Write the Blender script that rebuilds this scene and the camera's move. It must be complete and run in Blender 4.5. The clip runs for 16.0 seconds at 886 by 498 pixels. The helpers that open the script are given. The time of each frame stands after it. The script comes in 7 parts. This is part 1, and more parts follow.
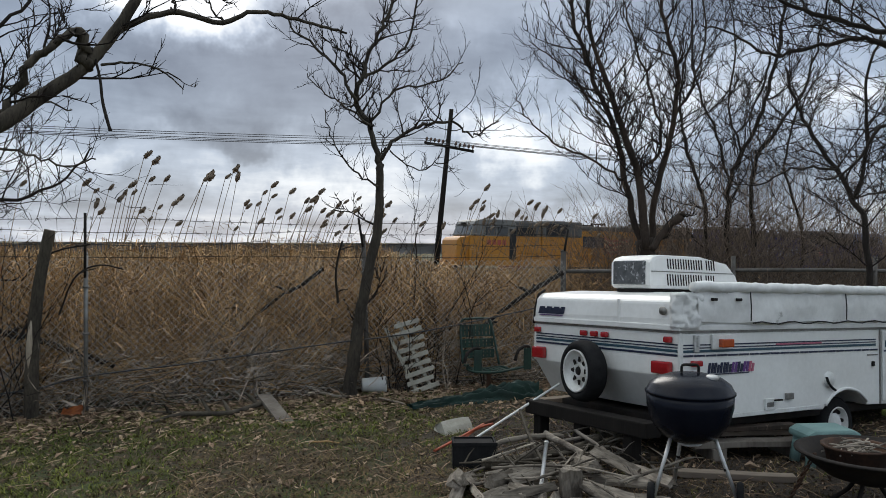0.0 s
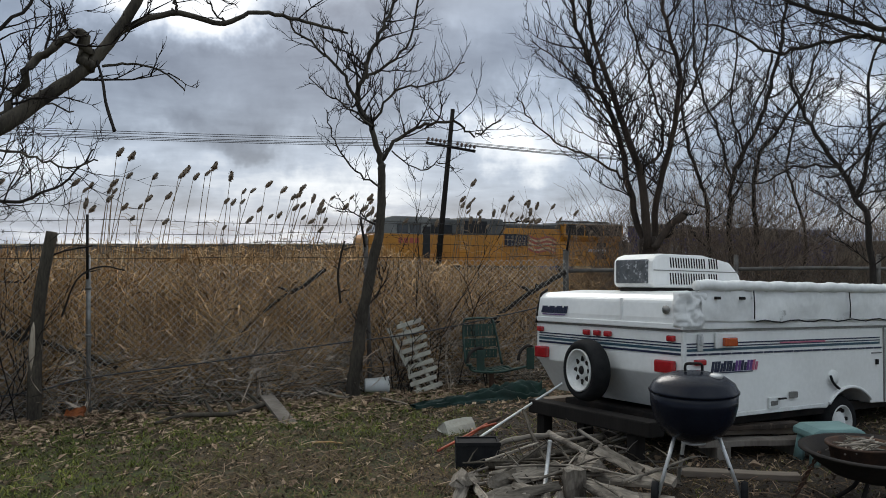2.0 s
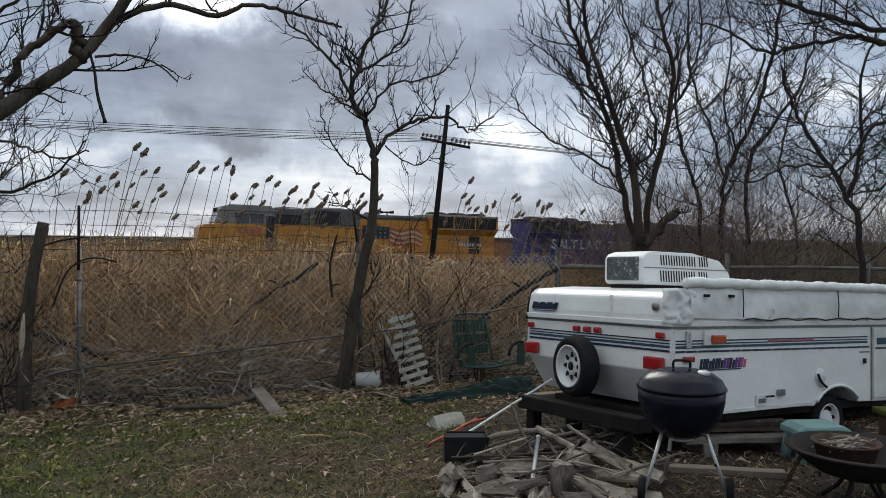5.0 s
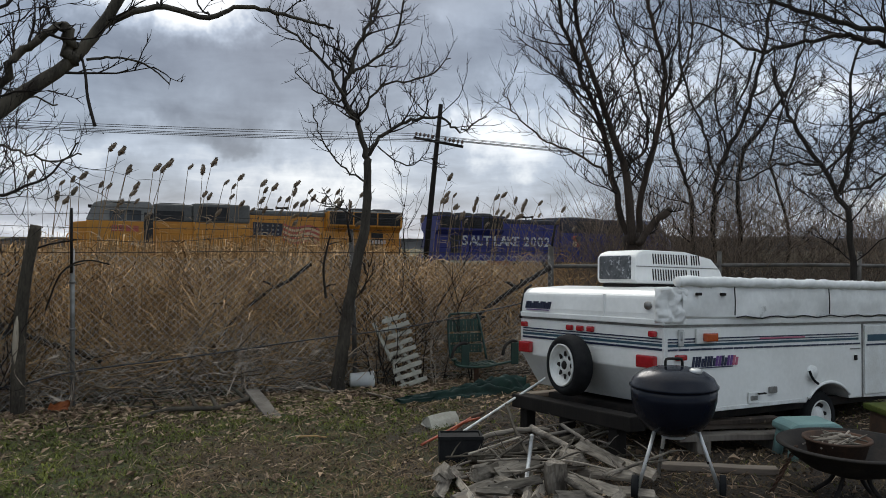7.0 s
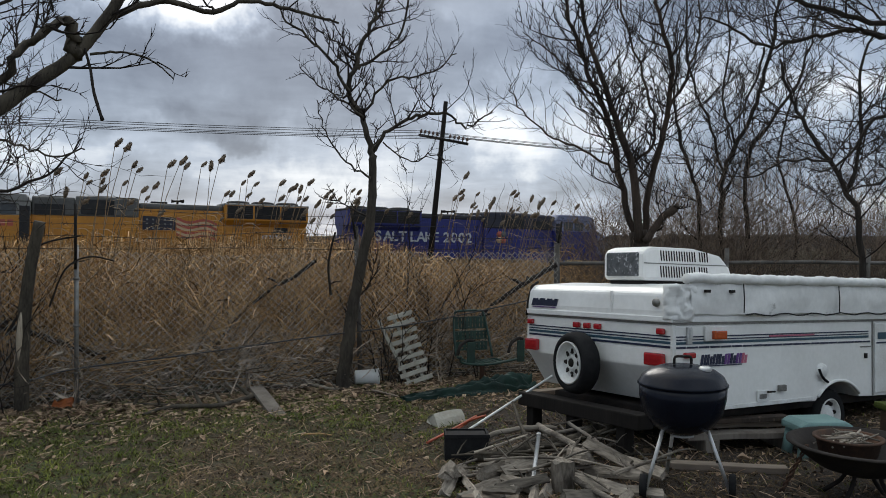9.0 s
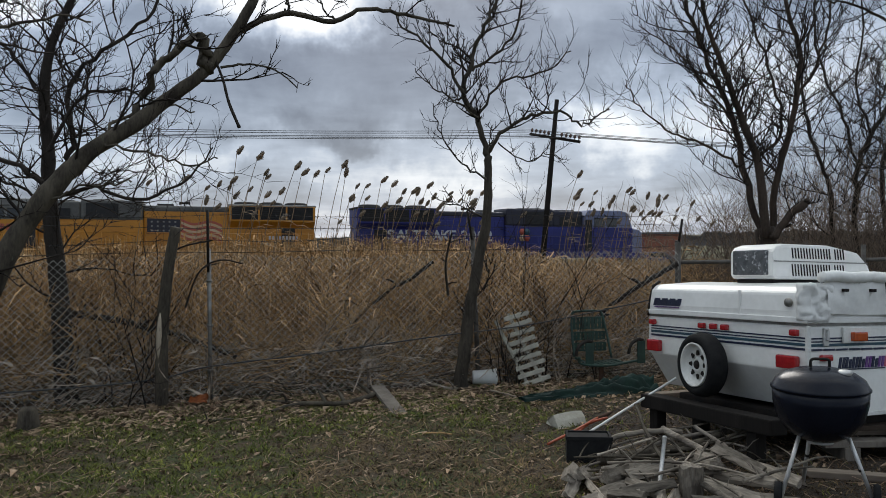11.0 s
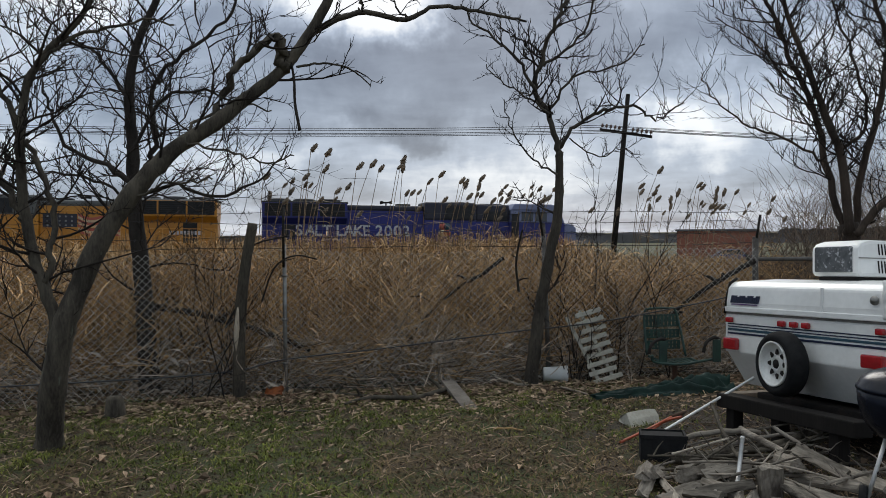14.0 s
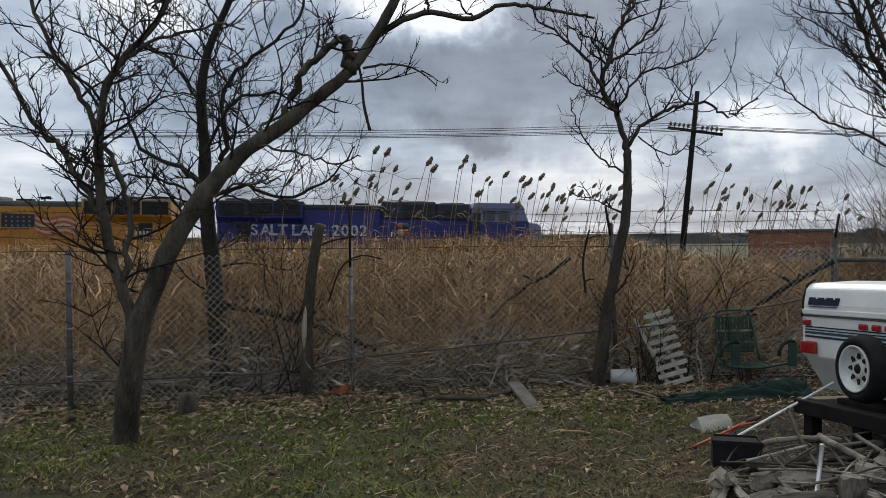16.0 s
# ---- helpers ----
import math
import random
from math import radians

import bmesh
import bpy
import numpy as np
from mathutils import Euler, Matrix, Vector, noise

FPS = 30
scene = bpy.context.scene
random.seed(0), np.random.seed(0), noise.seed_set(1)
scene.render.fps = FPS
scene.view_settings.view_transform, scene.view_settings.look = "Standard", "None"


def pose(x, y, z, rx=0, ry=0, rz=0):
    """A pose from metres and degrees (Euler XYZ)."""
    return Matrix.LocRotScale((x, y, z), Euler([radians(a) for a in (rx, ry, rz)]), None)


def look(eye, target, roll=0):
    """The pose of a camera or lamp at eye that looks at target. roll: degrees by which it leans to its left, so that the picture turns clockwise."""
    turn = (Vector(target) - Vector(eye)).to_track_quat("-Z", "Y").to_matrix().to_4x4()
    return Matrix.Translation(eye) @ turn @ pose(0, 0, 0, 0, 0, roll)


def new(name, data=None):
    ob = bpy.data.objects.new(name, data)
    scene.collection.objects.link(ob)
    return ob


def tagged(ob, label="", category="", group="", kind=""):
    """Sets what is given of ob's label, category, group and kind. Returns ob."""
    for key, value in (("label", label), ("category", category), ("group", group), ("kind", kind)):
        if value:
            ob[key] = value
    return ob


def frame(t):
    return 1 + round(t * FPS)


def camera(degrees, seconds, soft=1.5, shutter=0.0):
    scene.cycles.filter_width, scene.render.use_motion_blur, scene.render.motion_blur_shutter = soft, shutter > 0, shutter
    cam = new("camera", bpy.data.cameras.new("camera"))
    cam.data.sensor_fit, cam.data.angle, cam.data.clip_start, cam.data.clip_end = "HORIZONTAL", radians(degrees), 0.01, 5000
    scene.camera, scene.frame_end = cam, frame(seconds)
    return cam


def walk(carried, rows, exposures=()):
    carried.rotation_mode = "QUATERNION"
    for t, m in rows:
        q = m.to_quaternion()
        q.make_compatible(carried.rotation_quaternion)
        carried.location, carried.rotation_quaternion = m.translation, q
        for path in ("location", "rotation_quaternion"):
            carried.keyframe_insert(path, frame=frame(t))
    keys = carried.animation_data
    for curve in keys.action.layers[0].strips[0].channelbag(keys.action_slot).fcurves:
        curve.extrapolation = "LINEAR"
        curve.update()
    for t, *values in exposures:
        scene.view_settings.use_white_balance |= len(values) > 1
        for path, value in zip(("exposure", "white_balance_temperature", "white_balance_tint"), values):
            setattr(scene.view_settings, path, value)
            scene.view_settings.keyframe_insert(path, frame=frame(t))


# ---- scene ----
cam = camera(57.6, 16.0, soft=0.9)
# seconds, place, yaw, pitch, roll of the hand-held camera
PATH = [
    (0, 0.000, -0.000, 1.650, -0.00, -0.44, 0.27),
    (0.5, 0.000, 0.006, 1.649, 0.13, -0.50, 0.27),
    (1, -0.004, 0.008, 1.643, -0.04, -0.46, 0.30),
    (1.5, -0.001, 0.010, 1.644, 0.04, -0.48, 0.24),
    (2, -0.003, 0.008, 1.647, 0.14, -0.43, 0.00),
    (2.5, -0.007, -0.001, 1.653, 0.02, -0.58, 0.15),
    (3, -0.007, -0.005, 1.649, -0.02, -0.61, 0.22),
    (3.5, -0.001, -0.006, 1.643, -0.07, -0.62, 0.28),
    (4, 0.006, -0.005, 1.637, -0.21, -0.65, 0.79),
    (6.5, 0.030, -0.017, 1.647, -0.55, -0.75, 0.23),
    (7, 0.026, -0.026, 1.650, -0.71, -0.78, 0.26),
    (7.5, 0.024, -0.013, 1.648, -0.64, -0.90, 0.22),
    (8, 0.028, 0.008, 1.635, -0.67, -0.93, 0.32),
    (10.5, -0.026, 0.036, 1.644, 3.43, -0.99, -0.19),
    (11, -0.041, 0.020, 1.642, 7.49, -0.92, -0.48),
    (11.5, -0.055, 0.011, 1.641, 10.43, -0.91, -0.67),
    (12, -0.058, -0.003, 1.647, 12.09, -0.90, -0.74),
    (12.5, -0.066, -0.009, 1.642, 12.46, -1.05, -0.62),
    (13, -0.074, -0.015, 1.639, 12.37, -1.07, -0.64),
    (13.5, -0.064, -0.012, 1.635, 12.34, -1.08, -0.47),
    (14, -0.067, -0.008, 1.635, 12.31, -1.11, -0.46),
    (14.5, -0.075, -0.019, 1.642, 12.99, -1.06, -0.58),
    (15, -0.072, -0.001, 1.638, 14.98, -1.05, -0.49),
    (15.5, -0.082, 0.016, 1.627, 16.68, -1.02, -0.52),
    (16, -0.088, 0.017, 1.629, 16.86, -1.02, -0.53),]
walk(cam, [(t, pose(x, y, z, 0, 0, yaw) @ pose(0, 0, 0, 90 + pitch) @ pose(0, 0, 0, 0, 0, roll))
           for t, x, y, z, yaw, pitch, roll in PATH],
     exposures=[(0, 0.02), (4, 0.0), (8, -0.03), (11, -0.05), (13.5, -0.08), (16, -0.12)])

# ---------------------------------------------------------------- world and light
SUN_AZ, SUN_EL = radians(-8), radians(30)      # behind the clouds, beyond the railway
world = bpy.data.worlds.new("overcast")
scene.world = world
world.use_nodes = True
wn, wl = world.node_tree.nodes, world.node_tree.links
wn.clear()


def wnode(kind, **values):
    n = wn.new(kind)
    for k, v in values.items():
        n.inputs[k].default_value = v
    return n


w_out = wn.new("ShaderNodeOutputWorld")
w_bg = wnode("ShaderNodeBackground", Strength=1.5)
w_sky = wn.new("ShaderNodeTexSky")
w_sky.sky_type, w_sky.sun_disc = "NISHITA", False
w_sky.sun_elevation, w_sky.sun_rotation = SUN_EL, SUN_AZ
w_co = wn.new("ShaderNodeTexCoord")
w_sep = wn.new("ShaderNodeSeparateXYZ")
wl.new(w_co.outputs["Generated"], w_sep.inputs[0])


def wmath(op, a, b=None, c=None):
    n = wn.new("ShaderNodeMath")
    n.operation = op
    for i, v in enumerate((a, b, c)):
        if v is None:
            continue
        if isinstance(v, (int, float)):
            n.inputs[i].default_value = v
        else:
            wl.new(v, n.inputs[i])
    return n.outputs[0]


up = wmath("MAXIMUM", w_sep.outputs[2], 0.0)
den = wmath("ADD", up, 0.16)
cx, cy = wmath("DIVIDE", w_sep.outputs[0], den), wmath("DIVIDE", w_sep.outputs[1], den)
w_vec = wn.new("ShaderNodeCombineXYZ")
wl.new(cx, w_vec.inputs[0])
wl.new(cy, w_vec.inputs[1])
big = wnode("ShaderNodeTexNoise", Scale=0.55, Detail=5.0, Roughness=0.47, Distortion=0.25)
big.noise_dimensions = "3D"
w_map = wn.new("ShaderNodeMapping")
w_map.inputs["Location"].default_value = (0.7, -1.4, 0.0)
wl.new(w_vec.outputs[0], w_map.inputs[0])
wl.new(w_map.outputs[0], big.inputs["Vector"])
small = wnode("ShaderNodeTexNoise", Scale=2.2, Detail=6.0, Roughness=0.55, Distortion=0.4)
wl.new(w_map.outputs[0], small.inputs["Vector"])
mixed = wmath("ADD", wmath("MULTIPLY", big.outputs[0], 0.75), wmath("MULTIPLY", small.outputs[0], 0.26))
mixed = wmath("ADD", mixed, 0.056)
# the cloud deck thins towards the horizon
low = wn.new("ShaderNodeMapRange")
wl.new(up, low.inputs[0])
low.inputs[1].default_value, low.inputs[2].default_value = 0.02, 0.13
low.inputs[3].default_value, low.inputs[4].default_value = 0.03, -0.05
# bearing and height of the sky in degrees, ruffled so that the banks get ragged edges
ruffle = wnode("ShaderNodeTexNoise", Scale=9.0, Detail=5.0, Roughness=0.6)
wl.new(w_co.outputs["Generated"], ruffle.inputs["Vector"])
r_sep = wn.new("ShaderNodeSeparateColor")
wl.new(ruffle.outputs["Color"], r_sep.inputs[0])
bearing = wmath("MULTIPLY", wmath("ARCTAN2", w_sep.outputs[0], w_sep.outputs[1]), 57.3)
bearing = wmath("ADD", bearing, wmath("MULTIPLY_ADD", r_sep.outputs[0], 18.0, -9.0))
height = wmath("MULTIPLY", wmath("ARCSINE", w_sep.outputs[2]), 57.3)
height = wmath("ADD", height, wmath("MULTIPLY_ADD", r_sep.outputs[1], 11.0, -5.5))


def bank(az, el, wide, tall, amount):
    """A bank of thicker cloud (minus), or a break in it, round one bearing and height."""
    a = wmath("DIVIDE", wmath("SUBTRACT", bearing, az), wide)
    b = wmath("DIVIDE", wmath("SUBTRACT", height, el), tall)
    d = wmath("SQRT", wmath("ADD", wmath("MULTIPLY", a, a), wmath("MULTIPLY", b, b)))
    r = wn.new("ShaderNodeMapRange")
    r.interpolation_type = "SMOOTHSTEP"
    wl.new(d, r.inputs[0])
    r.inputs[1].default_value, r.inputs[2].default_value = 0.0, 1.0
    r.inputs[3].default_value, r.inputs[4].default_value = amount, 0.0
    return r.outputs[0]


for az_, el_, wide_, tall_, amount_ in (
        (-13, 10.5, 15, 7.5, -0.17), (2, 12.5, 13, 5.5, -0.11), (-2, 9, 9, 4, -0.05), (-7, 17.5, 9, 4, 0.12), (-19.5, 16.8, 11, 4.6, 0.36),
        (-36, 16.5, 9, 4.5, 0.24), (-38, 9, 14, 6, -0.05), (-24, 5.2, 9, 1.8, 0.07), (-9, 4.2, 12, 1.9, 0.05), (-15, 6.6, 6, 1.3, -0.09),
        (-2, 6.8, 5, 1.3, -0.07), (5.5, 6.2, 5.5, 3.4, 0.17), (13, 9, 9, 8, 0.13), (18, 3.2, 9, 3.2, -0.12), (24, 12, 7, 6, 0.04), (0, 1.0, 60, 1.8, -0.07), (-20, 2.6, 24, 2.4, -0.07)):
    mixed = wmath("ADD", mixed, bank(az_, el_, wide_, tall_, amount_))
w_ramp = wn.new("ShaderNodeValToRGB")
high = wn.new("ShaderNodeMapRange")          # an overcast sky is brightest overhead
wl.new(up, high.inputs[0])
high.inputs[1].default_value, high.inputs[2].default_value = 0.29, 0.7
high.inputs[3].default_value, high.inputs[4].default_value = 1.62, 3.4
wl.new(high.outputs[0], w_bg.inputs[1])
wl.new(wmath("ADD", mixed, low.outputs[0]), w_ramp.inputs[0])
e = w_ramp.color_ramp.elements
e[0].position, e[0].color = 0.34, (0.082, 0.108, 0.158, 1)
e[1].position, e[1].color = 0.70, (0.60, 0.625, 0.66, 1)
for pos, col in ((0.44, (0.15, 0.187, 0.25, 1)), (0.54, (0.262, 0.313, 0.395, 1)), (0.63, (0.46, 0.50, 0.555, 1))):
    el = e.new(pos)
    el.color = col
w_mix = wn.new("ShaderNodeMix")
w_mix.data_type = "RGBA"
w_mix.inputs[0].default_value = 0.94
w_gain = wn.new("ShaderNodeVectorMath")
w_gain.operation = "SCALE"
w_gain.inputs[3].default_value = 0.1
wl.new(w_sky.outputs[0], w_gain.inputs[0])
wl.new(w_gain.outputs[0], w_mix.inputs[6])
wl.new(w_ramp.outputs[0], w_mix.inputs[7])
w_tint = wn.new("ShaderNodeMix")              # the thick deck overhead is less blue than the low clouds
w_tint.data_type, w_tint.blend_type = "RGBA", "MULTIPLY"
w_zen = wn.new("ShaderNodeMapRange")
wl.new(up, w_zen.inputs[0])
w_zen.inputs[1].default_value, w_zen.inputs[2].default_value = 0.25, 0.6
wl.new(w_zen.outputs[0], w_tint.inputs[0])
wl.new(w_mix.outputs[2], w_tint.inputs[6])
w_tint.inputs[7].default_value = (1.075, 1.0, 0.86, 1)
wl.new(w_tint.outputs[2], w_bg.inputs[0])
wl.new(w_bg.outputs[0], w_out.inputs[0])

sun = new("sun", bpy.data.lights.new("sun", "SUN"))
sun.data.energy, sun.data.angle, sun.data.color = 1.2, radians(25), (1.0, 0.96, 0.9)
sun.matrix_world = look((40 * math.sin(SUN_AZ), 40 * math.cos(SUN_AZ), 25), (0, 0, 0))


# ---------------------------------------------------------------- materials
def mat(name, base, base2=None, rough=0.8, metal=0.0, scale=6.0, fine=60.0, bump=0.2, random_by="", spread=0.25, wear=None, coat=0.0, stretch=(1, 1, 1), spec=None):
    """A surface with blotches at one scale and grain at another; wear: a second colour that breaks through in spots."""
    m = bpy.data.materials.new(name)
    m.use_nodes = True
    nt = m.node_tree
    n, l = nt.nodes, nt.links
    bsdf = n["Principled BSDF"]
    base2 = base2 or tuple(c * 0.7 for c in base)
    co = n.new("ShaderNodeTexCoord")
    mp = n.new("ShaderNodeMapping")
    mp.inputs["Scale"].default_value = stretch
    l.new(co.outputs["Object"], mp.inputs[0])
    n1, n2 = n.new("ShaderNodeTexNoise"), n.new("ShaderNodeTexNoise")
    for node, s, d in ((n1, scale, 5), (n2, fine, 3)):
        node.inputs["Scale"].default_value, node.inputs["Detail"].default_value = s, d
        l.new(mp.outputs[0], node.inputs["Vector"])
    add = n.new("ShaderNodeMath")
    add.operation = "MULTIPLY_ADD"
    l.new(n2.outputs[0], add.inputs[0])
    add.inputs[1].default_value = 0.45
    l.new(n1.outputs[0], add.inputs[2])
    ramp = n.new("ShaderNodeMapRange")
    l.new(add.outputs[0], ramp.inputs[0])
    ramp.inputs[1].default_value, ramp.inputs[2].default_value = 0.52, 0.92
    mix = n.new("ShaderNodeMix")
    mix.data_type = "RGBA"
    l.new(ramp.outputs[0], mix.inputs[0])
    mix.inputs[6].default_value, mix.inputs[7].default_value = (*base, 1), (*base2, 1)
    out = mix.outputs[2]
    if wear:
        n3 = n.new("ShaderNodeTexNoise")
        n3.inputs["Scale"].default_value, n3.inputs["Detail"].default_value, n3.inputs["Roughness"].default_value = scale * 1.7, 8, 0.65
        l.new(mp.outputs[0], n3.inputs["Vector"])
        wr = n.new("ShaderNodeMapRange")
        l.new(n3.outputs[0], wr.inputs[0])
        wr.inputs[1].default_value, wr.inputs[2].default_value = wear[1], wear[1] + 0.07
        wm = n.new("ShaderNodeMix")
        wm.data_type = "RGBA"
        l.new(wr.outputs[0], wm.inputs[0])
        l.new(out, wm.inputs[6])
        wm.inputs[7].default_value = (*wear[0], 1)
        out = wm.outputs[2]
    if random_by:
        if random_by == "island":
            r = n.new("ShaderNodeNewGeometry").outputs["Random Per Island"]
        else:
            r = n.new("ShaderNodeObjectInfo").outputs["Random"]
        hs = n.new("ShaderNodeHueSaturation")
        mr = n.new("ShaderNodeMapRange")
        l.new(r, mr.inputs[0])
        mr.inputs[3].default_value, mr.inputs[4].default_value = 1 - spread, 1 + spread
        l.new(mr.outputs[0], hs.inputs["Value"])
        l.new(out, hs.inputs["Color"])
        out = hs.outputs[0]
    l.new(out, bsdf.inputs["Base Color"])
    bsdf.inputs["Roughness"].default_value, bsdf.inputs["Metallic"].default_value = rough, metal
    bsdf.inputs["Coat Weight"].default_value = coat
    bsdf.inputs["Specular IOR Level"].default_value = spec if spec is not None else (0.5 if rough < 0.7 else 0.2)
    if bump:
        bp = n.new("ShaderNodeBump")
        bp.inputs["Strength"].default_value, bp.inputs["Distance"].default_value = bump, 0.01
        l.new(add.outputs[0], bp.inputs["Height"])
        l.new(bp.outputs[0], bsdf.inputs["Normal"])
    return m


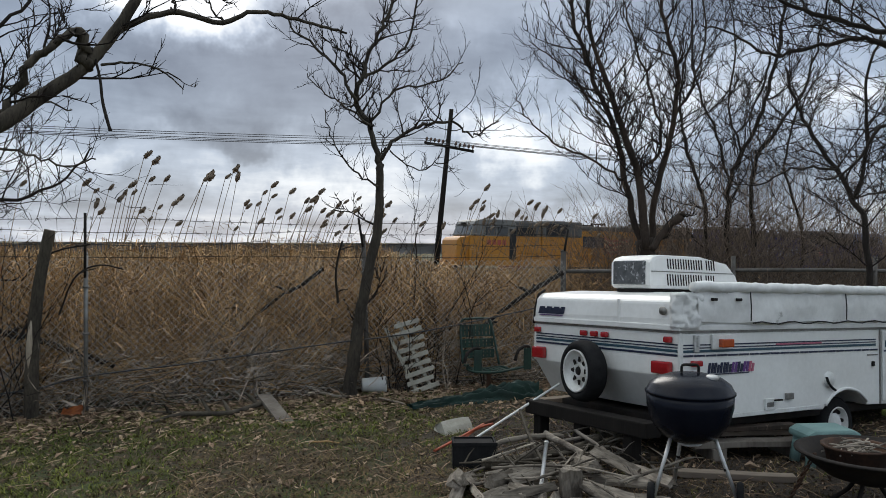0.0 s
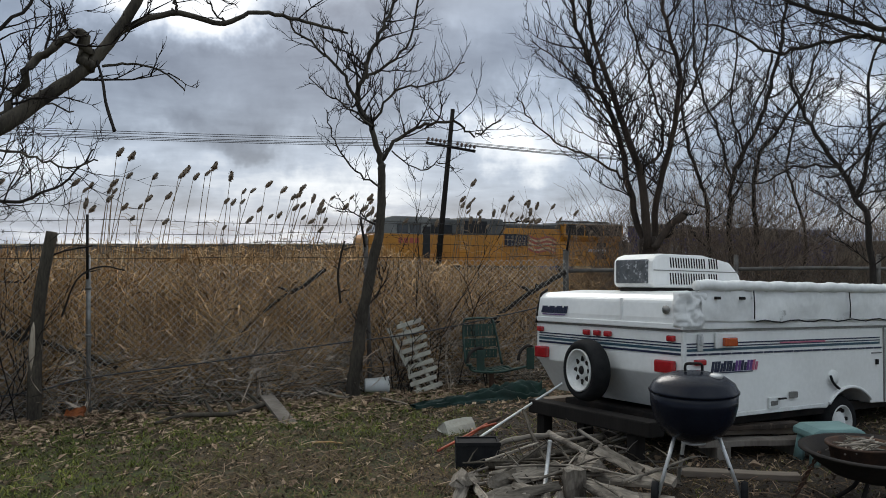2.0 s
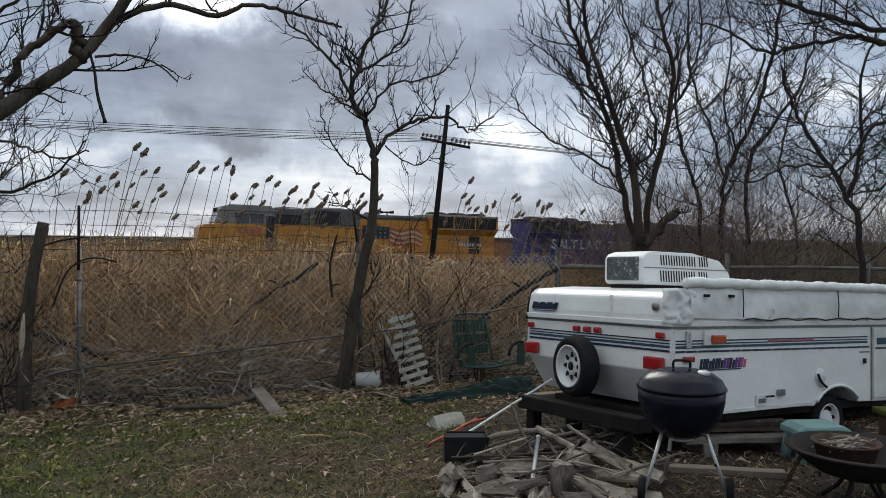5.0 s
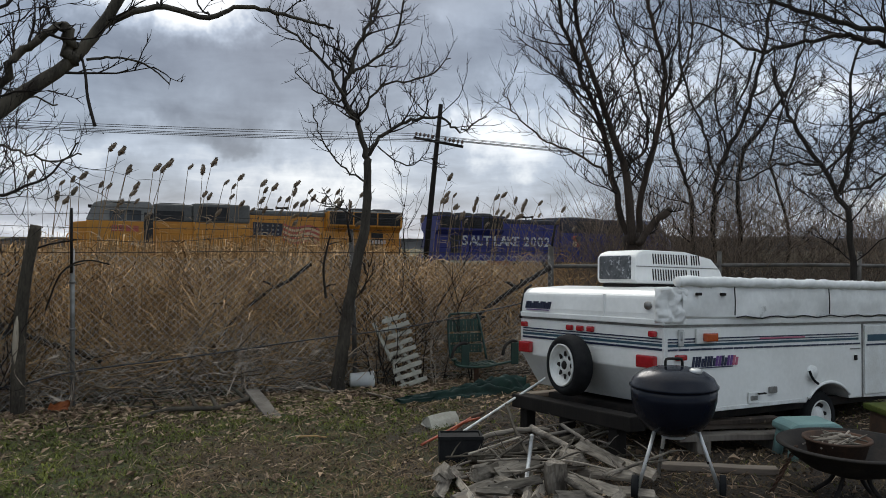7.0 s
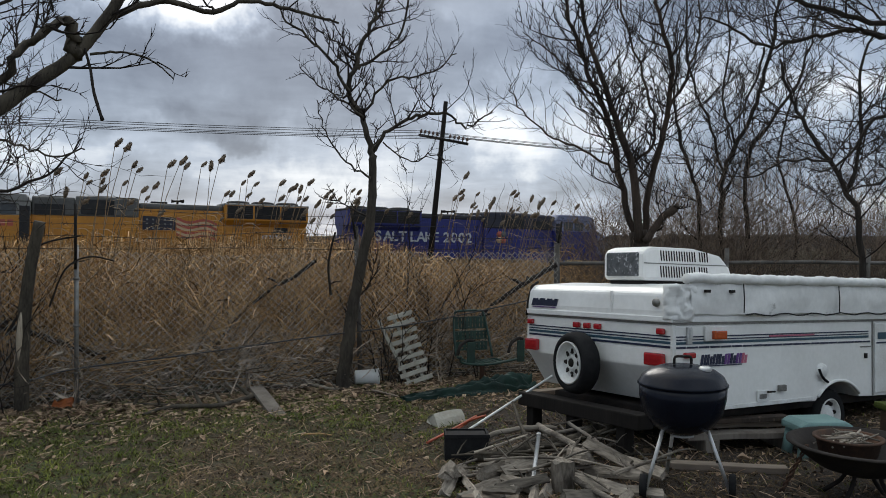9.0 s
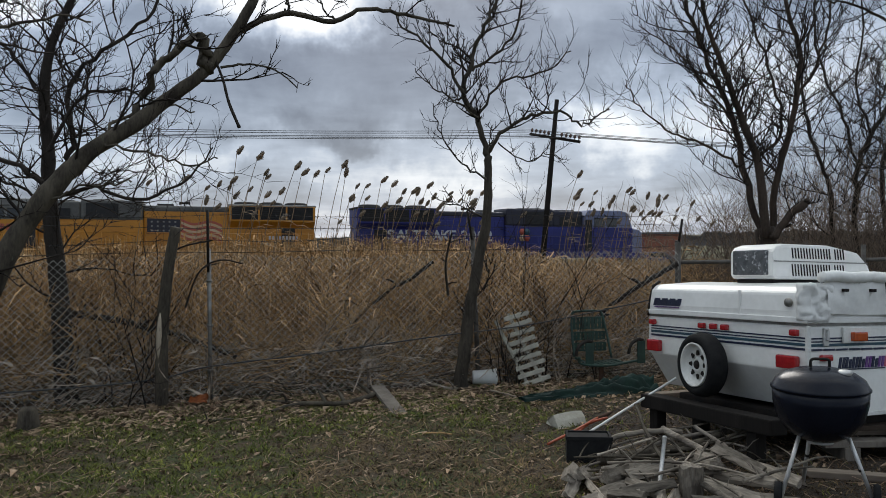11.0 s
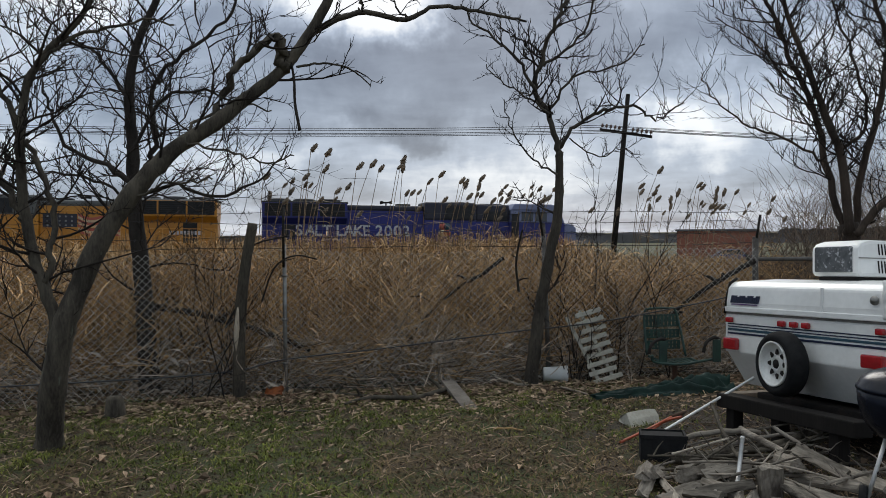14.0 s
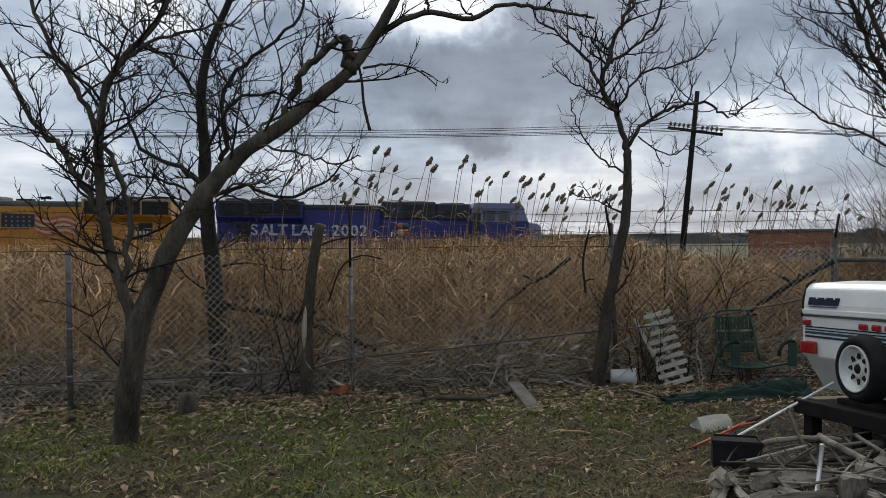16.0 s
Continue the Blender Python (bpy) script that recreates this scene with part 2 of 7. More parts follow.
M = dict(
    bark=mat("bark", (0.108, 0.092, 0.070), (0.032, 0.027, 0.022), 0.95, scale=9, fine=70, bump=0.9, stretch=(1, 1, 0.3), wear=((0.12, 0.125, 0.095), 0.64)),
    # bark_mid, bark_dark and twig: backlit darkness against the sky is put into the colour
    bark_mid=mat("bark_mid", (0.082, 0.070, 0.055), (0.028, 0.024, 0.02), 0.95, scale=9, fine=70, bump=0.9, stretch=(1, 1, 0.3)),
    bark_dark=mat("bark_dark", (0.046, 0.039, 0.033), (0.024, 0.02, 0.018), 0.95, scale=9, fine=70, bump=0.9, stretch=(1, 1, 0.3)),
    bark_red=mat("bark_red", (0.072, 0.053, 0.041), (0.03, 0.024, 0.02), 0.95, scale=7, fine=60, bump=0.9, stretch=(1, 1, 0.3), wear=((0.26, 0.19, 0.14), 0.63)),
    twig=mat("twig", (0.033, 0.026, 0.022), (0.02, 0.016, 0.014), 0.95, random_by="island", spread=0.35, bump=0),
    brush=mat("brush", (0.21, 0.16, 0.12), (0.11, 0.082, 0.065), 0.95, random_by="island", spread=0.5, bump=0),
    stalk=mat("reed_stalk", (0.25, 0.185, 0.115), (0.15, 0.105, 0.065), 0.9, scale=1.2, fine=25, random_by="object", spread=0.3, bump=0),
    reed=mat("reed", (0.47, 0.305, 0.15), (0.26, 0.152, 0.066), 0.85, scale=1.2, fine=25, random_by="island", spread=0.75, bump=0),
    under=mat("dead_brush", (0.54, 0.45, 0.36), (0.18, 0.14, 0.105), 0.95, random_by="island", spread=0.8, bump=0),
    plume=mat("plume", (0.24, 0.19, 0.14), (0.13, 0.10, 0.075), 0.95, random_by="island", spread=0.4, bump=0),
    litter=mat("litter", (0.36, 0.27, 0.185), (0.15, 0.095, 0.062), 0.9, random_by="island", spread=0.75, bump=0),
    grass=mat("grass", (0.048, 0.070, 0.011), (0.16, 0.165, 0.035), 0.9, scale=1.5, random_by="island", spread=0.65, bump=0),
    galv=mat("galvanised_steel", (0.29, 0.285, 0.27), (0.17, 0.16, 0.145), 0.5, 0.7, scale=12, wear=((0.22, 0.15, 0.1), 0.66)),
    link=mat("chain_wire", (0.62, 0.60, 0.56), (0.42, 0.39, 0.34), 0.65, 0.0, scale=3, bump=0),
    old_steel=mat("old_steel", (0.17, 0.16, 0.15), (0.09, 0.08, 0.07), 0.7, 0.3, scale=10),
    cable=mat("cable_sheath", (0.055, 0.055, 0.058), (0.035, 0.035, 0.037), 0.45, scale=6, bump=0),
    dark_wire=mat("dark_wire", (0.035, 0.033, 0.033), rough=0.7, bump=0),
    weathered=mat("weathered_wood", (0.22, 0.195, 0.165), (0.12, 0.10, 0.085), 0.95, scale=5, fine=50, bump=0.7, stretch=(1, 1, 0.15)),
    scar=mat("bare_wood", (0.46, 0.39, 0.30), (0.34, 0.28, 0.21), 0.9, scale=8, fine=60, bump=0.4, stretch=(1, 1, 0.2)),
    split=mat("split_wood", (0.31, 0.27, 0.22), (0.07, 0.058, 0.047), 0.95, scale=9, fine=75, bump=1.0, random_by="object", spread=0.6, stretch=(0.2, 1, 1)),
    plank=mat("plank_wood", (0.25, 0.205, 0.16), (0.14, 0.11, 0.088), 0.9, scale=5, fine=60, bump=0.5, random_by="object", spread=0.3, stretch=(0.15, 1, 1)),
    # creosoted timber; tone lowered to stand in for shade under the camper
    pole=mat("creosote_shade_timber", (0.019, 0.016, 0.014), (0.010, 0.0085, 0.0075), 0.95, scale=6, stretch=(1, 1, 0.1)),
    camper=mat("camper_white", (0.81, 0.805, 0.775), (0.70, 0.695, 0.66), 0.42, scale=2.2, fine=25, bump=0.03, wear=((0.55, 0.54, 0.50), 0.70), coat=0.15),
    lid=mat("camper_lid", (0.82, 0.815, 0.79), (0.72, 0.715, 0.69), 0.4, scale=2.5, fine=20, bump=0.03, wear=((0.58, 0.57, 0.53), 0.68), coat=0.15),
    canvas=mat("canvas", (0.83, 0.825, 0.80), (0.68, 0.675, 0.65), 0.85, scale=3, fine=25, bump=0.3, wear=((0.42, 0.41, 0.38), 0.66)),
    black=mat("black_rubber", (0.012, 0.012, 0.013), (0.02, 0.02, 0.02), 0.85, scale=14, bump=0.2, spec=0.12),
    white=mat("white_paint", (0.76, 0.77, 0.75), (0.60, 0.59, 0.55), 0.45, scale=6, bump=0.05, wear=((0.35, 0.25, 0.15), 0.66)),
    red=mat("red_lens", (0.42, 0.015, 0.02), (0.30, 0.01, 0.014), 0.18, scale=20, bump=0.05, coat=0.6),
    amber=mat("amber_lens", (0.46, 0.075, 0.012), (0.34, 0.05, 0.01), 0.2, scale=20, bump=0.05, coat=0.6),
    navy=mat("navy_stripe", (0.008, 0.012, 0.04), (0.014, 0.02, 0.05), 0.5, scale=9, bump=0, wear=((0.35, 0.35, 0.36), 0.8)),
    teal_stripe=mat("teal_stripe", (0.018, 0.055, 0.085), (0.025, 0.07, 0.10), 0.5, scale=9, bump=0, wear=((0.4, 0.4, 0.4), 0.74)),
    purple=mat("purple_decal", (0.10, 0.03, 0.17), (0.13, 0.05, 0.2), 0.5, scale=20, bump=0),
    pink=mat("pink_decal", (0.45, 0.10, 0.16), (0.4, 0.12, 0.18), 0.5, scale=20, bump=0),
    dark=mat("dark_steel", (0.014, 0.013, 0.013), (0.03, 0.024, 0.02), 0.75, 0.0, scale=8, spec=0.15),
    smoke=mat("smoked_plastic", (0.05, 0.055, 0.06), (0.10, 0.105, 0.11), 0.25, scale=14, fine=40, wear=((0.3, 0.31, 0.32), 0.56)),
    enamel=mat("black_enamel", (0.005, 0.006, 0.012), (0.008, 0.01, 0.017), 0.22, scale=6, bump=0.05, spec=0.16),
    alu=mat("aluminium", (0.62, 0.62, 0.61), (0.45, 0.44, 0.42), 0.45, 0.6, scale=10),
    teal=mat("teal_plastic", (0.20, 0.33, 0.31), (0.15, 0.25, 0.24), 0.5, scale=5, bump=0.05),
    green=mat("green_metal", (0.02, 0.06, 0.045), (0.012, 0.032, 0.027), 0.5, scale=9, wear=((0.14, 0.09, 0.06), 0.68)),
    tarp=mat("green_tarp", (0.010, 0.034, 0.027), (0.004, 0.014, 0.012), 0.5, scale=5, bump=0.3, spec=0.2),
    rust=mat("rusty_steel", (0.10, 0.055, 0.035), (0.05, 0.035, 0.028), 0.85, 0.1, scale=8),
    orange=mat("orange_rubber", (0.42, 0.08, 0.03), (0.26, 0.055, 0.025), 0.6, scale=10),
    leaf_orange=mat("orange_leaf", (0.34, 0.11, 0.035), (0.20, 0.065, 0.03), 0.7, scale=14),
    yellow=mat("armour_yellow", (0.47, 0.20, 0.016), (0.36, 0.15, 0.016), 0.45, scale=0.7, fine=6, bump=0.02, wear=((0.36, 0.2, 0.05), 0.68)),
    loco_grey=mat("loco_grey", (0.22, 0.22, 0.21), (0.13, 0.13, 0.125), 0.6, scale=0.8, fine=8, bump=0.02),
    loco_roof=mat("loco_roof", (0.105, 0.105, 0.10), (0.06, 0.06, 0.058), 0.65, scale=0.8, fine=8, bump=0.02),
    loco_blue=mat("loco_blue", (0.014, 0.02, 0.16), (0.011, 0.015, 0.11), 0.6, scale=0.7, fine=6, bump=0.02),
    loco_blue_dark=mat("loco_blue_dark", (0.012, 0.013, 0.032), (0.018, 0.018, 0.026), 0.6, scale=0.8, fine=8, bump=0.02),
    loco_silver=mat("loco_silver", (0.17, 0.19, 0.30), (0.13, 0.15, 0.25), 0.5, scale=0.8, fine=8, bump=0.02),
    loco_dark=mat("loco_grille", (0.02, 0.021, 0.024), (0.035, 0.034, 0.034), 0.7, scale=3),
    glass=mat("window_glass", (0.03, 0.035, 0.04), (0.04, 0.045, 0.05), 0.08, scale=3, bump=0),
    flag_red=mat("flag_red", (0.36, 0.07, 0.05), (0.30, 0.08, 0.05), 0.5, scale=2, bump=0),
    flag_white=mat("flag_white", (0.50, 0.37, 0.24), (0.42, 0.28, 0.15), 0.5, scale=2, bump=0),
    lettering=mat("white_lettering", (0.46, 0.47, 0.50), (0.36, 0.37, 0.40), 0.5, scale=2, bump=0),
    brick=mat("brick_red", (0.32, 0.13, 0.085), (0.24, 0.10, 0.07), 0.9, scale=2, fine=20),
    roofing=mat("grey_roofing", (0.14, 0.14, 0.145), (0.10, 0.10, 0.105), 0.9, scale=2),
    car_blue=mat("blue_car_paint", (0.04, 0.08, 0.22), (0.035, 0.07, 0.19), 0.3, scale=2, bump=0, coat=0.5),
    ballast=mat("ballast", (0.17, 0.16, 0.15), (0.10, 0.095, 0.09), 0.95, scale=3, fine=30, bump=0.8),
    ceramic=mat("insulator", (0.10, 0.06, 0.045), (0.08, 0.05, 0.04), 0.25, bump=0),
    # distance haze is put into this pale grey of the woods
    far=mat("far_woods", (0.24, 0.235, 0.24), (0.17, 0.165, 0.175), 0.95, scale=0.05, fine=0.5, bump=0, random_by="island", spread=0.3),
)


def ground_mat():
    """Worn lawn: mud, thatch and patchy green, told apart by noise at several sizes."""
    m = bpy.data.materials.new("yard_ground")
    m.use_nodes = True
    n, l = m.node_tree.nodes, m.node_tree.links
    bsdf = n["Principled BSDF"]
    bsdf.inputs["Roughness"].default_value = 0.97
    co = n.new("ShaderNodeTexCoord")

    def noise_of(s, d=6, rough=0.6):
        t = n.new("ShaderNodeTexNoise")
        t.inputs["Scale"].default_value, t.inputs["Detail"].default_value, t.inputs["Roughness"].default_value = s, d, rough
        l.new(co.outputs["Object"], t.inputs["Vector"])
        return t.outputs[0]

    def ramp_of(v, lo, hi):
        r = n.new("ShaderNodeMapRange")
        l.new(v, r.inputs[0])
        r.inputs[1].default_value, r.inputs[2].default_value = lo, hi
        return r.outputs[0]

    def mix_of(f, a, b):
        x = n.new("ShaderNodeMix")
        x.data_type = "RGBA"
        l.new(f, x.inputs[0])
        for i, v in ((6, a), (7, b)):
            if isinstance(v, tuple):
                x.inputs[i].default_value = (*v, 1)
            else:
                l.new(v, x.inputs[i])
        return x.outputs[2]
    soil = mix_of(ramp_of(noise_of(40, 9, 0.75), 0.40, 0.62), (0.020, 0.0135, 0.0085), (0.135, 0.09, 0.052))
    thatch = mix_of(ramp_of(noise_of(60, 4), 0.4, 0.65), (0.028, 0.021, 0.010), (0.15, 0.11, 0.055))
    green = mix_of(ramp_of(noise_of(45, 5), 0.35, 0.65), (0.018, 0.024, 0.006), (0.08, 0.105, 0.02))
    c = mix_of(ramp_of(noise_of(3.1), 0.42, 0.6), soil, thatch)
    c = mix_of(ramp_of(noise_of(0.75, 5, 0.65), 0.42, 0.56), c, green)
    c = mix_of(ramp_of(noise_of(6.5, 6, 0.7), 0.5, 0.64), c, soil)
    # bare dark earth, trodden round the camper and the woodpile
    away = n.new("ShaderNodeVectorMath")
    away.operation = "DISTANCE"
    l.new(co.outputs["Object"], away.inputs[0])
    away.inputs[1].default_value = (2.0, 6.6, 0)
    trod = n.new("ShaderNodeMath")
    trod.operation = "MULTIPLY_ADD"
    l.new(noise_of(1.3, 6, 0.65), trod.inputs[0])
    trod.inputs[1].default_value = 2.4
    l.new(away.outputs["Value"], trod.inputs[2])
    earth = mix_of(ramp_of(noise_of(30, 8, 0.7), 0.35, 0.7), (0.018, 0.013, 0.010), (0.085, 0.06, 0.042))
    c = mix_of(ramp_of(trod.outputs[0], 3.7, 2.9), c, earth)
    l.new(c, bsdf.inputs["Base Color"])
    bp = n.new("ShaderNodeBump")
    bp.inputs["Strength"].default_value, bp.inputs["Distance"].default_value = 1.0, 0.04
    l.new(noise_of(35, 8, 0.7), bp.inputs["Height"])
    l.new(bp.outputs[0], bsdf.inputs["Normal"])
    return m


M["ground"] = ground_mat()


# ---------------------------------------------------------------- mesh helpers
class Geo:
    """Vertices and faces that grow into one mesh."""

    def __init__(self):
        self.v, self.f, self.s = [], [], []

    def add(self, verts, faces, smooth=True):
        k = len(self.v)
        self.v.extend(verts)
        self.f.extend([tuple(i + k for i in f) for f in faces])
        self.s.extend([smooth] * len(faces))

    def tube(self, pts, radii, sides=6, cap=True):
        pts = [Vector(p) for p in pts]
        k, n = len(self.v), len(pts)
        ref = Vector((0.31, 0.17, 0.94)) if abs((pts[-1] - pts[0]).normalized().z) < 0.85 else Vector((0.95, 0.2, 0.1))
        for i, p in enumerate(pts):
            d = (pts[min(i + 1, n - 1)] - pts[max(i - 1, 0)]).normalized()
            a = d.cross(ref).normalized()
            b = d.cross(a)
            r = radii[i] if not isinstance(radii, (int, float)) else radii
            for s in range(sides):
                w = 2 * math.pi * s / sides
                self.v.append(p + (a * math.cos(w) + b * math.sin(w)) * r)
        for i in range(n - 1):
            for s in range(sides):
                t = (s + 1) % sides
                self.f.append((k + i * sides + s, k + i * sides + t, k + (i + 1) * sides + t, k + (i + 1) * sides + s))
                self.s.append(True)
        if cap:
            self.f.append(tuple(k + s for s in range(sides)))
            self.f.append(tuple(k + (n - 1) * sides + s for s in reversed(range(sides))))
            self.s.extend([False, False])

    def box(self, lo, hi, m=None):
        (x0, y0, z0), (x1, y1, z1) = lo, hi
        vs = [Vector(c) for c in ((x0, y0, z0), (x1, y0, z0), (x1, y1, z0), (x0, y1, z0), (x0, y0, z1), (x1, y0, z1), (x1, y1, z1), (x0, y1, z1))]
        if m:
            vs = [m @ c for c in vs]
        self.add(vs, [(0, 3, 2, 1), (4, 5, 6, 7), (0, 1, 5, 4), (1, 2, 6, 5), (2, 3, 7, 6), (3, 0, 4, 7)], False)

    def blade(self, p, d, side, width, droop=0.0):
        """A thin bent leaf from p along d."""
        p, d, side = Vector(p), Vector(d), Vector(side)
        mid = p + d * 0.5
        tip = p + d - Vector((0, 0, droop))
        s = side.normalized() * width * 0.5
        self.add([p - s * 0.4, p + s * 0.4, mid + s, mid - s, tip], [(0, 1, 2, 3), (3, 2, 4)])

    def lathe(self, profile, steps=32, m=None, start=0.0, turn=2 * math.pi):
        """A turned body about z from (radius, height) pairs."""
        k, closed = len(self.v), abs(turn - 2 * math.pi) < 1e-6
        cols = steps if closed else steps + 1
        for i in range(cols):
            w = start + turn * i / steps
            for r, z in profile:
                c = Vector((r * math.cos(w), r * math.sin(w), z))
                self.v.append(m @ c if m else c)
        n = len(profile)
        for i in range(steps):
            j = (i + 1) % cols
            for q in range(n - 1):
                self.f.append((k + i * n + q, k + j * n + q, k + j * n + q + 1, k + i * n + q + 1))
                self.s.append(True)

    def prism(self, outline, depth, m=None):
        """An outline in x, z drawn out along y from 0 to depth."""
        n = len(outline)
        vs = [Vector((x, 0, z)) for x, z in outline] + [Vector((x, depth, z)) for x, z in outline]
        if m:
            vs = [m @ c for c in vs]
        fs = [tuple(range(n)), tuple(reversed(range(n, 2 * n)))] + [(i, i + n, (i + 1) % n + n, (i + 1) % n) for i in range(n)]
        self.add(vs, fs, False)

    def mesh(self, name, material):
        me = bpy.data.meshes.new(name)
        me.from_pydata([tuple(c) for c in self.v], [], self.f)
        me.polygons.foreach_set("use_smooth", self.s)
        me.materials.append(material)
        me.update()
        return me


def part(name, geo, material, parent=None, label="", bevel=0.0, segments=2):
    """ONE mesh object from geo, under a thing or a part."""
    me = geo if isinstance(geo, bpy.types.Mesh) else geo.mesh(name, material)
    if bevel or not isinstance(geo, bpy.types.Mesh):
        bm = bmesh.new()
        bm.from_mesh(me)
        if bevel:
            bmesh.ops.remove_doubles(bm, verts=bm.verts, dist=1e-5)
            sharp = [x for x in bm.edges if len(x.link_faces) == 2 and x.calc_face_angle(0) > 0.5]
            bmesh.ops.bevel(bm, geom=sharp, offset=bevel, segments=segments, affect="EDGES", profile=0.6)
        if len(bm.faces) < 60000:
            bmesh.ops.recalc_face_normals(bm, faces=bm.faces)
        bm.to_mesh(me)
        bm.free()
    ob = new(name, me)
    if parent:
        ob.parent = parent
    if label:
        ob["label"] = label
    return ob


def thing(name, m, label, category, group=""):
    """An Empty at the base of a thing, which carries its parts."""
    ob = new(name)
    ob.empty_display_size = 0.1
    ob.matrix_basis = m
    return tagged(ob, label, category, group)


def smooth_line(pts, steps=4):
    """Catmull-Rom through points."""
    pts = [Vector(p) for p in pts]
    out = []
    for i in range(len(pts) - 1):
        a, b, c, d = pts[max(i - 1, 0)], pts[i], pts[i + 1], pts[min(i + 2, len(pts) - 1)]
        for s in range(steps):
            t = s / steps
            out.append(0.5 * ((2 * b) + (c - a) * t + (2 * a - 5 * b + 4 * c - d) * t * t + (3 * b - a - 3 * c + d) * t ** 3))
    return out + [pts[-1]]


# ---------------------------------------------------------------- ground
def ground_height(x, y):
    d = math.hypot(x, y)
    near = 0.02 * noise.noise(Vector((x * 0.9, y * 0.9, 3))) + 0.012 * noise.noise(Vector((x * 4, y * 4, 7)))
    k = min(max((d - 12) / 14, 0), 1)
    return near * max(0, 1 - d / 60) - 1.5 * k * k * (3 - 2 * k)


def ground():
    def ticks(fine0, fine1, step, far):
        out, s = list(np.arange(fine0, fine1, step)), step
        a, b = fine0, fine1
        while b < far:
            s *= 1.28
            b += s
            a -= s
            out = [a] + out + [b]
        return out
    xs, ys = ticks(-7, 5, 0.1, 3500), ticks(3, 12, 0.1, 3500)
    g = Geo()
    g.v = [(x, y, ground_height(x, y)) for y in ys for x in xs]
    n = len(xs)
    g.f = [(j * n + i, j * n + i + 1, (j + 1) * n + i + 1, (j + 1) * n + i) for j in range(len(ys) - 1) for i in range(n - 1)]
    g.s = [True] * len(g.f)
    ob = new("ground", g.mesh("ground", M["ground"]))
    tagged(ob, "worn muddy lawn with patchy grass and dead leaves", "ground", kind="structure")


ground()


# ---------------------------------------------------------------- trees
class Wood:
    """A bare tree: limbs with a given course, and twigs that grow from them."""

    def __init__(self, seed, deep=4, rise=0.0, reach=1.0, dense=1.0, stout=1.0):
        self.deep, self.rise, self.reach, self.dense, self.stout = deep, rise, reach, dense, stout
        self.rng = random.Random(seed)
        self.limbs, self.fine, self.base = Geo(), Geo(), None

    def grow(self, p, d, length, r, level):
        rng = self.rng
        n = 5 if level < 3 else 3
        pts, q, v = [p.copy()], p.copy(), d.normalized()
        for i in range(n):
            v = (v + Vector((rng.uniform(-1, 1), rng.uniform(-1, 1), rng.uniform(-0.75, 1))) * 0.31 + Vector((0, 0, self.rise))).normalized()
            q = q + v * (length / n)
            pts.append(q.copy())
        self.fine.tube(pts, [r * (1 - 0.75 * i / n) for i in range(n + 1)], 4 if level == 1 else 3, False)
        if level >= self.deep:
            return
        for i in range(1, n + 1):
            for _ in range(2 if rng.random() < (0.3 if self.deep == 3 else 0.15) else 1):
                if rng.random() < 0.12 and i < n:
                    continue
                side = Vector((rng.uniform(-1, 1), rng.uniform(-1, 1), rng.uniform(-0.5, 1)))
                self.grow(pts[i], (pts[i] - pts[i - 1]).normalized() * 0.75 + side * 0.8, length * rng.uniform(0.22, 0.5), max(r * 0.62, 0.0031), level + 1)

    def finish(self, label, material):
        t = thing("tree", pose(*self.base), label, "tree")
        inv = Matrix.Translation(-self.base)
        for g in (self.limbs, self.fine):
            g.v = [inv @ Vector(c) for c in g.v]
        part("trunk", self.limbs, material, t)
        part("crown", self.fine, M["twig"], t)


def limb(w, pts, r0, r1, twigs, spurs=7, knots=0.022):
    """A tapering limb through pts, slightly knotty, with that many twigs along it."""
    if w.base is None:
        w.base = Vector((pts[0][0], pts[0][1], 0))
        pts[0] = (pts[0][0], pts[0][1], -0.05)
    line = smooth_line(pts, 5)
    n = len(line) - 1
    rng = w.rng
    first = not w.limbs.v
    radii = []
    for i in range(n + 1):
        r = r0 + (r1 - r0) * i / n
        r *= 1 + 0.10 * noise.noise(line[i] * 6)
        if first and i < 4:
            r *= 1 + 0.28 * (1 - i / 4) ** 2
        radii.append(r)
    jit = [c + Vector((rng.uniform(-1, 1), rng.uniform(-1, 1), rng.uniform(-1, 1))) * (radii[i] * (0.16 if r0 < 0.09 else 0.07) + (knots if r0 < 0.05 and 0 < i < n else 0)) for i, c in enumerate(line)]
    line = jit
    w.limbs.tube(jit, radii, 10 if r0 > 0.05 else 7)
    length = sum((line[i + 1] - line[i]).length for i in range(n))
    for k in range(int(length * spurs)):           # short knobbly spurs
        i = rng.randrange(n // 5, n)
        d = (line[i + 1] - line[i]).normalized()
        side = Vector((rng.uniform(-1, 1), rng.uniform(-1, 1), rng.uniform(-0.4, 1)))
        w.grow(line[i], d * 0.5 + (side - d * side.dot(d)).normalized(), rng.uniform(0.06, 0.2), min(radii[i] * 0.5, 0.0055), 9)
    twigs = round(twigs * w.dense)
    for k in range(twigs):
        i = min(n - 1, int(n * (0.16 + 0.84 * (k + rng.random()) / twigs)))
        d = (line[i + 1] - line[i]).normalized()
        side = Vector((rng.uniform(-1, 1), rng.uniform(-1, 1), rng.uniform(-0.25, 1)))
        side = (side - d * side.dot(d)).normalized()
        w.grow(line[i], d * rng.uniform(0.3, 0.9) + side, w.reach * rng.uniform(0.45, 1.0) * min(1.15, 0.35 + 0.3 * length), w.stout * max(min(radii[i] * 0.42, 0.0105), 0.004), 2 if radii[i] < 0.014 else 1)


